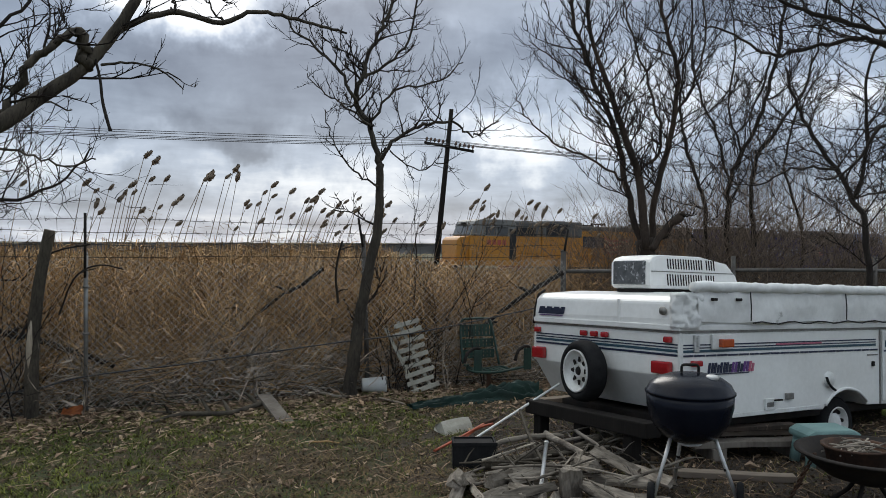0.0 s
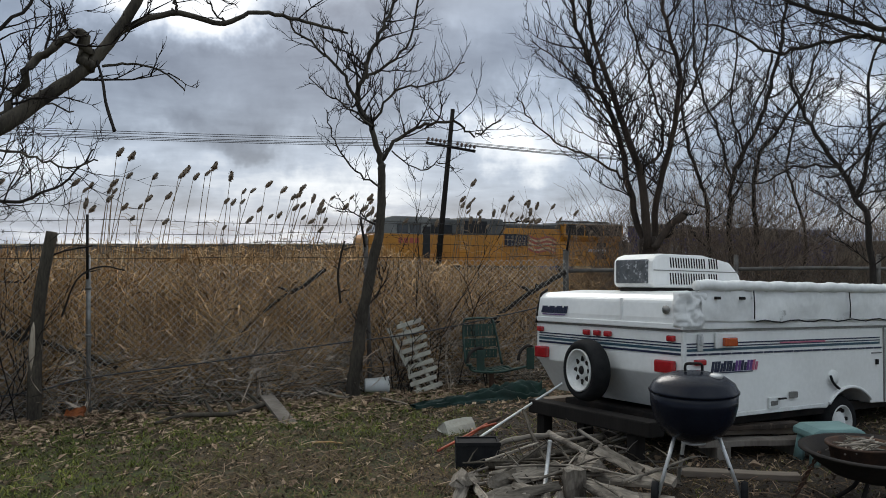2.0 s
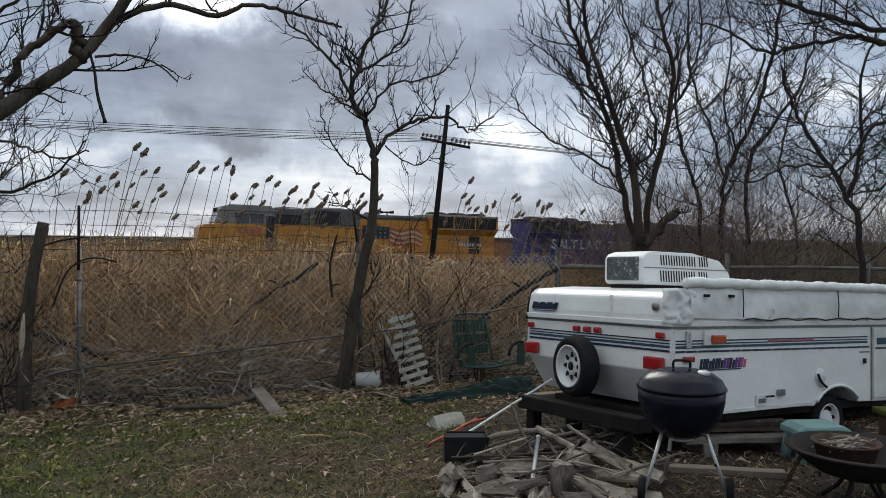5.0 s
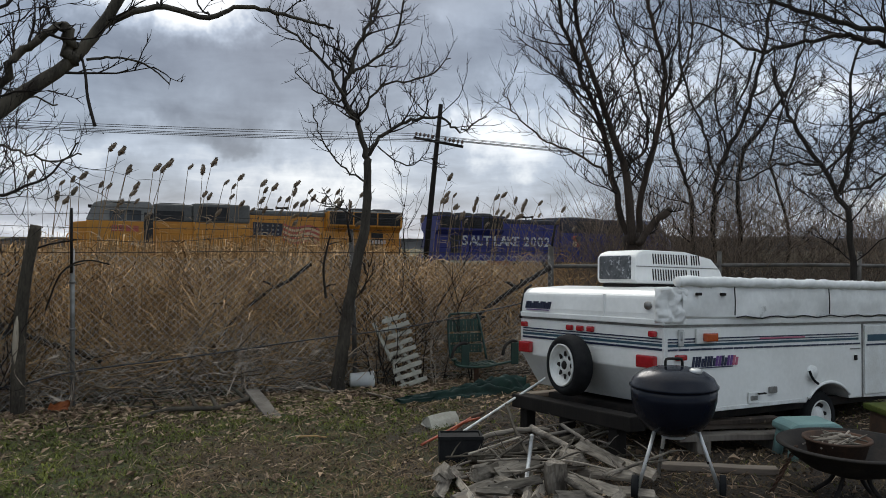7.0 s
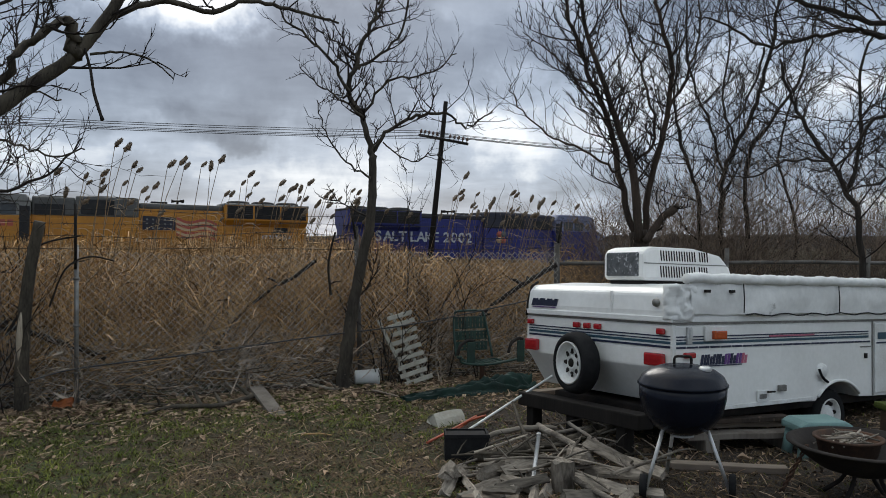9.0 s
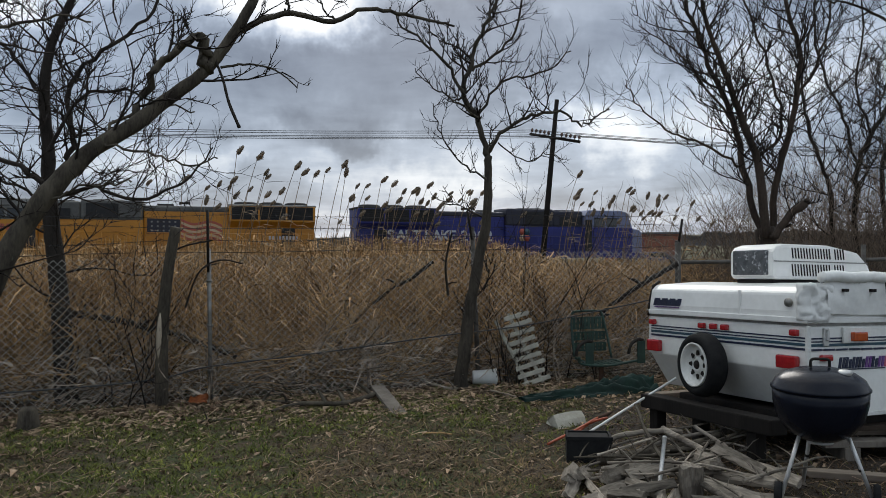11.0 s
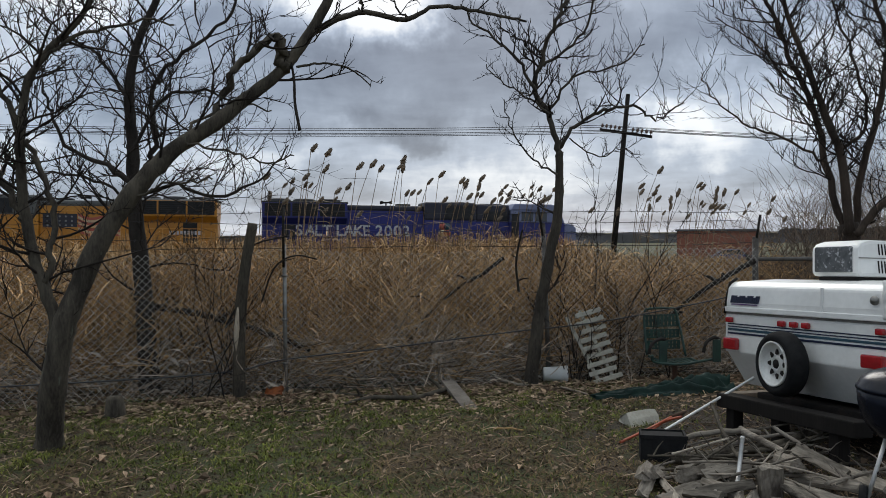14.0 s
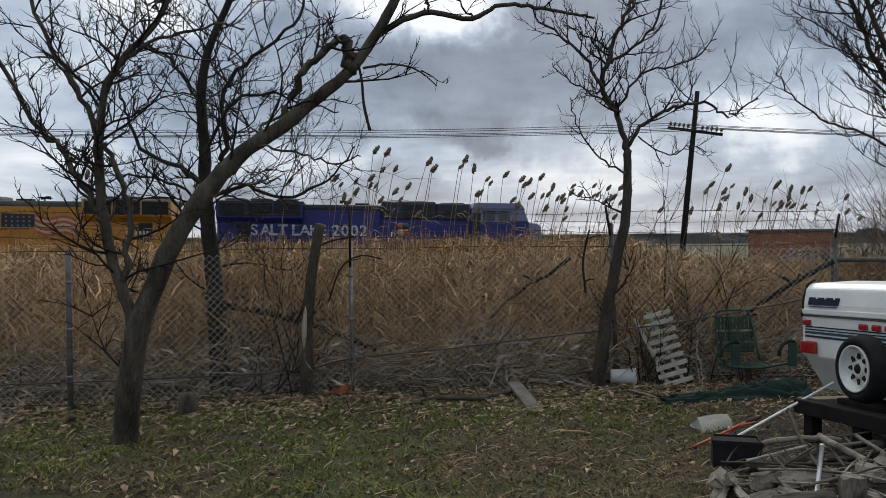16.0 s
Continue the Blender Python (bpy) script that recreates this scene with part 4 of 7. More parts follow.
# ---------------------------------------------------------------- reeds
def reed_bed():
    rng = random.Random(77)
    g = Geo()

    def stem(x, y, h, lean, r, leaves):
        z = ground_height(x, y)
        # the bed gets lower beyond the crooked tree, towards the camper
        side = min(max((x / y + 0.09) / 0.10, 0), 1)
        h = min(h, (1.66 - (-0.005 + 0.034 * side) * math.hypot(x, y)) * rng.uniform(0.86, 1.03) - z)
        if h < 0.2:
            return
        a = rng.uniform(0, 2 * math.pi)
        dx, dy = math.cos(a) * lean * h, math.sin(a) * lean * h
        mid = Vector((x + dx * 0.35 + rng.uniform(-0.03, 0.03), y + dy * 0.35, z + h * 0.55))
        top = Vector((x + dx, y + dy, z + h * (1 - 0.3 * lean)))
        g.tube([(x, y, z - 0.05), mid, top], [r, r * 0.8, r * 0.4], 3, False)
        for _ in range(leaves):
            k = rng.uniform(0.3, 1)
            p = mid.lerp(top, k) if rng.random() < 0.7 else Vector((x, y, z)).lerp(mid, k)
            b = rng.uniform(0, 2 * math.pi)
            ln = rng.uniform(0.18, 0.5)
            d = Vector((math.cos(b), math.sin(b), rng.uniform(-0.9, 0.6))).normalized() * ln
            g.blade(p, d, Vector((-math.sin(b), math.cos(b), rng.uniform(-0.6, 0.6))), rng.uniform(0.008, 0.02), ln * rng.uniform(0.1, 0.6))
    ux, uy = 0.92, 0.39
    # depth behind the fence, how many, how high
    for lo, hi, n, h0, h1, r, leaves in ((0.5, 1.3, 1700, 0.8, 1.65, 0.0045, 3), (1.2, 3.0, 3600, 1.35, 1.8, 0.0055, 3), (3.0, 7.0, 3200, 1.5, 2.1, 0.007, 2), (7.0, 17.0, 3200, 1.9, 2.9, 0.012, 2), (17.0, 36.0, 2600, 2.2, 3.2, 0.026, 2)):
        for _ in range(n):
            k = rng.random()
            span = 1 + 0.09 * (lo + hi) / 2
            s = rng.uniform(-6.8 * span, 7.5 * span)
            d = rng.uniform(lo, hi)
            x, y = -2.2 + ux * s - uy * d, 8.15 + uy * s + ux * d
            if s > 4.5 and lo < 3 and rng.random() < 0.75:
                continue
            lean = abs(rng.gauss(0, 0.16)) + (0.5 if rng.random() < 0.12 else 0)
            stem(x, y, rng.uniform(h0, h1), lean, r * rng.uniform(0.7, 1.2), leaves)
    # broken stems that lie across each other near the ground
    for _ in range(2200):
        s, d = rng.uniform(-6.5, 6.5), rng.uniform(0.25, 1.7)
        x, y = -2.2 + ux * s - uy * d, 8.15 + uy * s + ux * d
        a = rng.uniform(-0.5, 0.5) + (math.pi if rng.random() < 0.5 else 0)
        ln = rng.uniform(0.3, 1.1)
        z = ground_height(x, y) + rng.uniform(0.0, 0.55) ** 1.6
        dz = rng.uniform(-0.1, 0.5) * ln
        p = Vector((x, y, z))
        q = p + Vector((math.cos(a) * ln, math.sin(a) * ln * 0.5, dz))
        g.tube([p, (p + q) / 2 + Vector((0, 0, rng.uniform(0, 0.05))), q], 0.0042, 3, False)
    # long stems blown over into the mesh, at all slants
    for _ in range(1900):
        s, d = rng.uniform(-6.8, 5.2), rng.uniform(0.12, 1.1)
        x, y = -2.2 + ux * s - uy * d, 8.15 + uy * s + ux * d
        ln, slant = rng.uniform(0.5, 1.25), rng.uniform(0.5, 1.45)
        z = ground_height(x, y) + rng.uniform(0.15, 0.95)
        way = Vector((ux, uy, 0)) * (math.cos(slant) * rng.choice((-1, 1))) + Vector((0, 0, math.sin(slant) * rng.choice((1, 1, -0.4)))) + Vector((-uy, ux, 0)) * rng.uniform(-0.2, 0.3)
        p = Vector((x, y, z))
        q = p + way * ln
        if q.z > 1.55 or q.z < 0.05:
            continue
        g.tube([p, (p + q) / 2 + Vector((0, 0, rng.uniform(-0.03, 0.08))), q], [0.0045, 0.004, 0.0022], 3, False)
        for _ in range(2):
            c, b, w = p.lerp(q, rng.random()), rng.uniform(0, 6.3), rng.uniform(0.12, 0.34)
            g.blade(c, Vector((math.cos(b), math.sin(b) * 0.5, rng.uniform(-0.8, 0.5))) * w, (rng.uniform(-1, 1), rng.uniform(-1, 1), 0.5), rng.uniform(0.008, 0.02), w * 0.3)
    ob = new("reed_bed", g.mesh("reed_bed", M["reed"]))
    tagged(ob, "dense bed of dry tan common reeds behind the fence", "reeds", kind="stuff")


reed_bed()

SWAYING = []


def plume_reed_meshes():
    """A few tall reeds: a bending stem and a ragged seed head that trails downwind."""
    kinds = []
    for k in range(7):
        rng = random.Random(300 + k)
        h = 1.0
        stem, head = Geo(), Geo()
        bend = rng.uniform(0.05, 0.16)
        line = smooth_line([(0, 0, 0), (bend * 0.15, 0, 0.4), (bend * 0.5, 0.01, 0.75), (bend, 0, h)], 3)
        stem.tube(line, [0.0026 - 0.0012 * i / 9 for i in range(10)], 4, False)
        for _ in range(2):
            q = line[rng.randrange(3, 7)]
            stem.blade(q, Vector((rng.uniform(0.05, 0.2), rng.uniform(-0.05, 0.05), rng.uniform(-0.02, 0.08))), (0, 1, 0.4), 0.006, 0.04)
        tip = Vector(line[-1])
        size = rng.uniform(0.55, 0.95)
        ax_ = Vector((rng.uniform(0.1, 0.75), rng.uniform(-0.2, 0.2), rng.uniform(0.6, 0.9))).normalized()
        # a dense core, and a fringe that trails downwind
        core = [tip + ax_ * (u * 0.062 * size) + Vector((u * u * 0.012 * size, 0, -u * u * 0.004 * size)) for u in (0, 0.15, 0.35, 0.55, 0.75, 0.9, 1)]
        head.tube(core, [r * size for r in (0.002, 0.0085, 0.0125, 0.013, 0.0105, 0.006, 0.0015)], 7, False)
        for i in range(150):
            u = rng.uniform(0.02, 0.95)
            c = tip + ax_ * (u * 0.06 * size) + Vector((rng.uniform(-0.7, 1), rng.uniform(-1, 1), rng.uniform(-1, 0.7))) * 0.0125 * size * math.sin(math.pi * min(1, u * 0.85 + 0.15))
            d = (ax_ * rng.uniform(0.5, 1) + Vector((rng.uniform(-0.3, 0.8), rng.uniform(-0.5, 0.5), rng.uniform(-0.5, 0.3)))).normalized() * rng.uniform(0.010, 0.02) * size
            head.blade(c, d, (rng.uniform(-1, 1), rng.uniform(-1, 1), rng.uniform(-1, 1)), 0.0055 * size, 0.003)
        kinds.append((stem.mesh("stem", M["stalk"]), head.mesh("seed_head", M["plume"])))
    return kinds


def plume_reeds():
    kinds = plume_reed_meshes()
    rng = random.Random(8)
    ux, uy = 0.92, 0.39
    # clumps: place along the fence, spread, how many, lowest and highest tip
    for s0, spread, n, h0, h1 in ((-3.5, 1.0, 6, 1.9, 2.4), (-1.6, 0.4, 7, 1.95, 2.5), (-0.85, 0.25, 15, 2.05, 2.66), (0.15, 0.3, 12, 2.0, 2.6), (0.9, 0.28, 21, 1.95, 2.35), (1.6, 0.25, 6, 1.95, 2.5), (2.3, 0.3, 5, 1.9, 2.2), (3.25, 0.25, 13, 1.92, 2.42), (3.8, 0.22, 9, 1.9, 2.35), (4.6, 0.3, 12, 1.85, 2.2)):
        for _ in range(n):
            s, d = rng.gauss(s0, spread), rng.uniform(0.5, 2.6)
            x, y = -2.2 + ux * s - uy * d, 8.15 + uy * s + ux * d
            k = rng.randrange(7)
            z = ground_height(x, y)
            far = 1 + (d - 1) * 0.09
            h = (1.62 + (rng.uniform(h0, h1) - 1.62) * 0.86) * far - z - 0.1
            t = thing("plume_reed", pose(x, y, z), "tall dry reed with a ragged brown seed head", "reed", "plume reeds behind the fence")
            t.scale = (h, h, h)
            for name, me in (("stem", kinds[k][0]), ("seed_head", kinds[k][1])):
                ob = new(name, me)
                ob.parent = t
            SWAYING.append((t, x, y, z, rng.uniform(-6, 6), rng.uniform(-25, 25), rng.uniform(0, 6.3), rng.uniform(0.7, 1.3)))


plume_reeds()


# ---------------------------------------------------------------- scrub beyond the camper and on the fence
def scrub(name, label, boxes, seed, material):
    """Tangles of fine branches that rise from the ground. boxes: x0, x1, y0, y1, height, how many."""
    w = Wood(seed)
    rng = w.rng
    for x0, x1, y0, y1, h, n in boxes:
        for _ in range(n):
            x, y = rng.uniform(x0, x1), rng.uniform(y0, y1)
            w.grow(Vector((x, y, ground_height(x, y) - 0.05)), Vector((rng.uniform(-0.4, 0.4), rng.uniform(-0.4, 0.4), 1)), h * rng.uniform(0.6, 1.1), 0.008, 2)
    ob = new(name, w.fine.mesh(name, material))
    tagged(ob, label, "scrub", kind="stuff")


scrub("thicket", "brown leafless thicket behind the camper", ((1.9, 4.0, 10.4, 12.5, 1.9, 170), (3.2, 8.5, 10.8, 15, 2.3, 800), (8.5, 13, 11, 18, 2.8, 380)), 91, M["brush"])
scrub("underbrush", "grey-brown dead undergrowth at the foot of the reeds", ((-8.0, -5.0, 6.4, 8.4, 0.7, 60), (-5.6, -3.4, 7.5, 9.0, 0.7, 80), (-3.6, -1.6, 8.25, 9.5, 0.7, 80), (-1.8, 0.2, 8.95, 10.2, 0.7, 80), (0.0, 1.5, 9.7, 10.6, 0.8, 60)), 95, M["under"])


def broken_stems():
    """Pale snapped stems and curled dead leaves heaped low behind the mesh."""
    rng = random.Random(97)
    g = Geo()
    for k in range(5200):
        s, d = rng.uniform(-6.8, 4.8), rng.uniform(0.06, 0.9)
        x, y = -2.2 + 0.92 * s - 0.39 * d, 8.15 + 0.39 * s + 0.92 * d
        z = ground_height(x, y) + rng.random() ** 1.8 * 0.5
        a, ln = rng.gauss(0.4, 0.7), rng.uniform(0.1, 0.42)
        p = Vector((x, y, z))
        way = Vector((math.cos(a), math.sin(a) * 0.6, rng.gauss(0.1, 0.45))) * ln
        if k % 3:
            g.tube([p, p + way * 0.5 + Vector((0, 0, rng.uniform(-0.02, 0.03))), p + way], rng.uniform(0.002, 0.006), 3, False)
        else:
            g.blade(p, way * 0.5, (rng.uniform(-1, 1), rng.uniform(-1, 1), rng.uniform(-1, 1)), rng.uniform(0.012, 0.045), rng.uniform(0, 0.08))
    ob = new("broken_stems", g.mesh("broken_stems", M["under"]))
    tagged(ob, "heap of pale snapped stems and dead leaves behind the fence", "dead stems", kind="stuff")


broken_stems()
scrub("bramble", "leafless brambles tangled along the fence", ((-0.75, 0.6, 9.1, 9.5, 1.5, 9), (-0.5, 0.05, 9.3, 9.7, 2.5, 6), (-4.9, -3.6, 7.2, 7.9, 1.3, 10), (-0.6, -0.35, 8.75, 8.95, 0.9, 10)), 93, M["twig"])


# ---------------------------------------------------------------- railway
TURN, FALL = 23.7, 1.03                       # the line's bearing, and its fall to the right, in degrees
U = Vector((math.cos(radians(TURN)), math.sin(radians(TURN)), -math.tan(radians(FALL))))
N = Vector((-math.sin(radians(TURN)), math.cos(radians(TURN)), 0))
TRACK = N * 51.65
RAIL_Z = -0.82


def railway():
    t = thing("railway_track", Matrix.Translation(TRACK + Vector((0, 0, RAIL_Z))) @ pose(0, 0, 0, 0, 0, TURN) @ pose(0, 0, 0, 0, FALL, 0), "single railway track on a grey ballast bed", "railway")
    g = Geo()
    g.prism([(-2.6, -0.7), (-1.6, -0.2), (1.6, -0.2), (2.6, -0.7)], 400, pose(-200, 0, 0, 0, 0, -90))
    part("ballast", g, M["ballast"], t)
    for y in (-0.72, 0.72):
        g = Geo()
        g.box((-200, y - 0.035, -0.16), (200, y + 0.035, 0))
        part("rail", g, M["rust"], t)
    tie = Geo()
    tie.box((-0.11, -1.3, -0.22), (0.11, 1.3, -0.165))
    me = tie.mesh("sleeper", M["pole"])
    for i in range(-60, 60):
        ob = new("sleeper", me)
        ob.parent, ob.location = t, (i * 0.55, 0, 0)


railway()


def lettering(text, size, material, parent, m, depth=0.01):
    """Raised letters in the built-in font, each one a part; m: where the first one stands."""
    x = 0.0
    for ch in text:
        wide = 0.32 if ch == " " else 0.59
        if ch != " ":
            cu = bpy.data.curves.new("letter", "FONT")
            cu.body, cu.size, cu.extrude, cu.offset = ch, size, depth, size * 0.02
            tmp = new("letter", cu)
            me = bpy.data.meshes.new_from_object(tmp.evaluated_get(bpy.context.evaluated_depsgraph_get()))
            bpy.data.objects.remove(tmp)
            me.materials.clear()
            me.materials.append(material)
            ob = new("letter", me)
            ob.parent, ob.matrix_basis = parent, m @ pose(x, 0, 0)
        x += wide * size * (0.88 if ch in "LTE" else 1.0)


def locomotive(name, label, body, roof, near, blue):
    """A six-axle diesel, nose at x = 0, 21.65 long; near: the side (sign of y) that bears the markings."""
    t = thing(name, pose(0, 0, 0), label, "locomotive")
    HW = 1.52

    def box(nm, lo, hi, material, bevel=0.03, parent=t, lab=""):
        g = Geo()
        g.box(lo, hi)
        return part(nm, g, material, parent, lab, bevel)

    sill = Geo()
    sill.box((0.8, -HW, 1.35), (20.9, HW, 1.72))
    part("sill", sill, body, t)
    box("fuel_tank", (7.9, -1.35, 0.45), (13.6, 1.35, 1.33), M["loco_dark"], 0.15)
    for x0 in (2.3, 14.9):
        truck = box("bogie", (x0, -1.2, 0.42), (x0 + 4.4, 1.2, 1.0), M["loco_dark"], 0.05)
        for k in (0.35, 2.2, 4.05):
            for s in (-1, 1):
                g = Geo()
                g.lathe([(0.0, -0.07), (0.5, -0.07), (0.53, 0.0), (0.5, 0.07), (0, 0.07)], 24, pose(x0 + k, s * 0.8, 0.53, 90, 0, 0))
                part("wheel", g, M["rust"], truck)
    for x in (0.25, 21.4):
        box("coupler", (x - 0.3, -0.18, 0.75), (x + 0.3, 0.18, 1.1), M["rust"], 0.04)
    for x in (0.75, 20.85):
        box("pilot", (x - 0.12, -1.45, 0.35), (x + 0.12, 1.45, 1.5), body, 0.03)
    # nose and cab: body colour below, roof colour from the window line up
    upper = M["loco_silver"] if blue else roof
    top = roof if blue else M["loco_roof"]
    g = Geo()
    g.prism([(1.15, 1.72), (1.15, 3.08), (1.4, 3.32), (2.2, 3.4), (2.2, 1.72)], 2.6, pose(0, -1.3, 0))
    part("nose", g, M["loco_silver"] if blue else body, t, "", 0.08)
    g = Geo()
    g.prism([(2.0, 1.72), (2.0, 3.42), (5.55, 3.42), (5.55, 1.72)], 2 * HW, pose(0, -HW, 0))
    cab = part("cab", g, body, t, "", 0.04)
    g = Geo()
    g.prism([(2.02, 3.425), (2.3, 4.18), (5.52, 4.18), (5.52, 3.425)], 2 * HW - 0.02, pose(0, -HW + 0.01, 0))
    part("cab_upper", g, upper, t, "", 0.04)
    g = Geo()
    g.prism([(2.22, 4.17), (2.4, 4.46), (2.9, 4.6), (5.3, 4.6), (5.58, 4.17)], 2 * HW + 0.06, pose(0, -HW - 0.03, 0))
    part("cab_roof", g, roof if not blue else upper, t, "", 0.08)
    for s in (-1, 1):
        for x0, x1 in ((3.2, 3.95), (4.1, 4.85)):
            pane = box("side_window", (x0, s * HW - 0.02, 3.47), (x1, s * HW + 0.02, 4.05), M["glass"], 0.02, cab)
            box("window_frame", (x0 - 0.05, s * HW - 0.015, 3.43), (x1 + 0.05, s * HW + 0.006, 3.47), M["loco_silver"] if blue else roof, 0, pane)
            box("visor", (x0 - 0.06, min(s * HW, s * (HW + 0.16)), 4.06), (x1 + 0.06, max(s * HW, s * (HW + 0.16)), 4.09), roof, 0, cab)
        box("cab_door", (5.0, s * HW - 0.015, 1.8), (5.5, s * HW + 0.015, 3.95), M["loco_dark"], 0.02, cab)
        g = Geo()
        g.box((-0.02, min(s * 0.1, s * 1.3), 3.5), (0.02, max(s * 0.1, s * 1.3), 4.08), pose(2.03, 0, 0))
        for i, c in enumerate(g.v):
            g.v[i] = c + Vector(((c.z - 3.5) * 0.373, 0, 0))
        part("windshield", g, M["glass"], cab)
        g = Geo()
        g.tube(smooth_line([(1.05, s * 1.35, 1.7), (1.05, s * 1.35, 2.5), (1.3, s * 1.35, 2.7), (2.0, s * 1.45, 2.75)], 4), 0.022, 6)
        part("grab_rail", g, body, t)
    box("headlight", (2.1, -0.25, 4.18), (2.35, 0.25, 4.36), M["dark"], 0.03, cab)
    # machinery behind the cab, then hood, then radiators
    box("electrical_cabinet", (5.55, -1.15, 1.72), (7.7, 1.15, 3.5), body, 0.04)
    box("cabinet_roof", (5.56, -1.2, 3.45), (7.7, 1.2, 4.52), top, 0.12)
    box("cabinet_hatch", (5.9, -0.6, 4.5), (7.3, 0.6, 4.6), top, 0.03)
    box("filter_housing", (7.7, -1.28, 1.72), (11.0, 1.28, 3.5), body, 0.04)
    box("filter_roof", (7.71, -1.33, 3.45), (10.98, 1.33, 4.62), top, 0.14)
    box("filter_hatch", (8.3, -0.7, 4.6), (9.9, 0.7, 4.68), top, 0.03)
    box("hood", (11.0, -1.02, 1.72), (15.7, 1.02, 4.05), body, 0.06)
    box("hood_roof", (11.0, -1.05, 4.0), (15.7, 1.05, 4.36), top, 0.12)
    g = Geo()
    g.prism([(-1.02, 1.72), (-1.02, 3.15), (-1.5, 3.5), (-1.5, 4.42), (1.5, 4.42), (1.5, 3.5), (1.02, 3.15), (1.02, 1.72)], 5.0, pose(15.7, 0, 0, 0, 0, -90) @ pose(0, 0, 0))
    rad = part("radiator_housing", g, body, t, "", 0.04)
    box("radiator_roof", (15.65, -1.45, 4.38), (20.75, 1.45, 4.52), roof if not blue else M["loco_dark"], 0.05)
    for x in (16.7, 18.2, 19.7):
        g = Geo()
        g.lathe([(0.0, 4.72), (0.5, 4.72), (0.68, 4.66), (0.72, 4.5), (0.7, 4.45)], 24, pose(x, 0, 0))
        part("fan_cowl", g, M["loco_dark"], t)
    for s in (-1, 1):
        for x0 in (15.85, 17.45, 19.05):
            grille = box("radiator_grille", (x0, s * 1.5 - 0.03, 3.6), (x0 + 1.5, s * 1.5 + 0.03, 4.40), M["loco_dark"], 0.01, rad)
            for k in range(6):
                box("slat", (x0 + 0.05, s * 1.5 - 0.05, 3.68 + k * 0.12), (x0 + 1.45, s * 1.5 + 0.05, 3.71 + k * 0.12), M["dark"], 0, grille)
        box("filter_grille", (8.0, s * 1.33 - 0.03, 3.58), (9.7, s * 1.33 + 0.03, 4.42), M["loco_dark"], 0.01)
        box("blower_grille", (5.7, s * 1.2 - 0.03, 3.52), (7.2, s * 1.2 + 0.03, 4.1), M["loco_dark"], 0.01)
        for k in range(7):
            box("hood_door", (11.1 + k * 0.65, s * 1.02 - 0.02, 1.95), (11.68 + k * 0.65, s * 1.02 + 0.02, 3.75), body, 0.015)
        for k in range(3):
            box("cabinet_door", (5.68 + k * 0.72, s * 1.15 - 0.02, 1.9), (6.3 + k * 0.72, s * 1.15 + 0.02, 3.3), body, 0.015)
        for k in range(5):
            box("rear_door", (15.9 + k * 0.95, s * 1.02 - 0.02, 1.9), (16.7 + k * 0.95, s * 1.02 + 0.02, 3.1), body if k != 3 else M["loco_dark"], 0.015)
        g = Geo()
        for z in (2.25, 2.75):
            g.tube([(5.7, s * 1.48, z), (20.7, s * 1.48, z)], 0.022, 6)
        part("handrail", g, body, t)
        for k in range(11):
            g = Geo()
            g.tube([(5.9 + k * 1.47, s * 1.48, 1.7), (5.9 + k * 1.47, s * 1.48, 2.75)], 0.022, 6)
            part("stanchion", g, body, t)
        box("steps", (0.9, s * 1.5 - 0.12, 0.35), (1.5, s * 1.5 + 0.02, 1.4), M["loco_dark"], 0.02)
        box("rear_steps", (20.2, s * 1.5 - 0.12, 0.35), (20.8, s * 1.5 + 0.02, 1.4), M["loco_dark"], 0.02)
    for s in (-0.35, 0.05, 0.4):
        g = Geo()
        g.lathe([(0.03, -0.3), (0.04, 0.05), (0.11, 0.32)], 12, pose(13.2, s, 4.58, 0, 90 if s < 0.2 else -90, 0))
        part("horn", g, M["dark"], t)
    g = Geo()
    g.tube([(13.2, 0, 4.3), (13.2, 0, 4.6)], 0.05, 8)
    g.tube([(13.2, -0.45, 4.55), (13.2, 0.5, 4.55)], 0.035, 8)
    part("horn_bracket", g, M["dark"], t)
    box("exhaust", (11.7, -0.3, 4.3), (12.6, 0.3, 4.5), M["loco_dark"], 0.03)
    # markings on the visible side
    if blue:
        rz = 0 if near < 0 else 180
        x0 = 10.8 if near < 0 else 18.75
        lettering("SALT LAKE 2002", 0.94, M["lettering"], t, pose(x0, near * 1.12, 2.44, 90, 0, rz))
        for k, c in enumerate(("flag_red", "flag_white", "teal_stripe", "flag_red")):
            g = Geo()
            g.lathe([(0, 0), (0.24, 0), (0.24, 0.02), (0, 0.02)], 6, pose(9.55 + 0.3 * (k % 2), near * 1.31, 2.65 + 0.42 * (k // 2), 90, 0, 0))
            part("emblem", g, M[c], t)
    else:
        ys = near * 1.075
        for k in range(7):
            pts = []
            for i in range(13):
                x = 13.05 + i * 0.19
                pts.append((x, 2.45 + k * 0.16 + 0.13 * math.sin(x * 3.1) - 0.02 * i))
            out = pts + [(x, z + 0.145) for x, z in reversed(pts)]
            g = Geo()
            g.prism(out, 0.012, pose(0, ys - 0.006, 0))
            part("flag_stripe", g, M["flag_red" if k % 2 == 0 else "flag_white"], t)
        g = Geo()
        g.prism([(11.2, 2.7), (13.0, 2.75), (13.0, 3.55), (11.2, 3.6)], 0.014, pose(0, ys - 0.007, 0))
        canton = part("flag_canton", g, M["loco_blue_dark"], t)
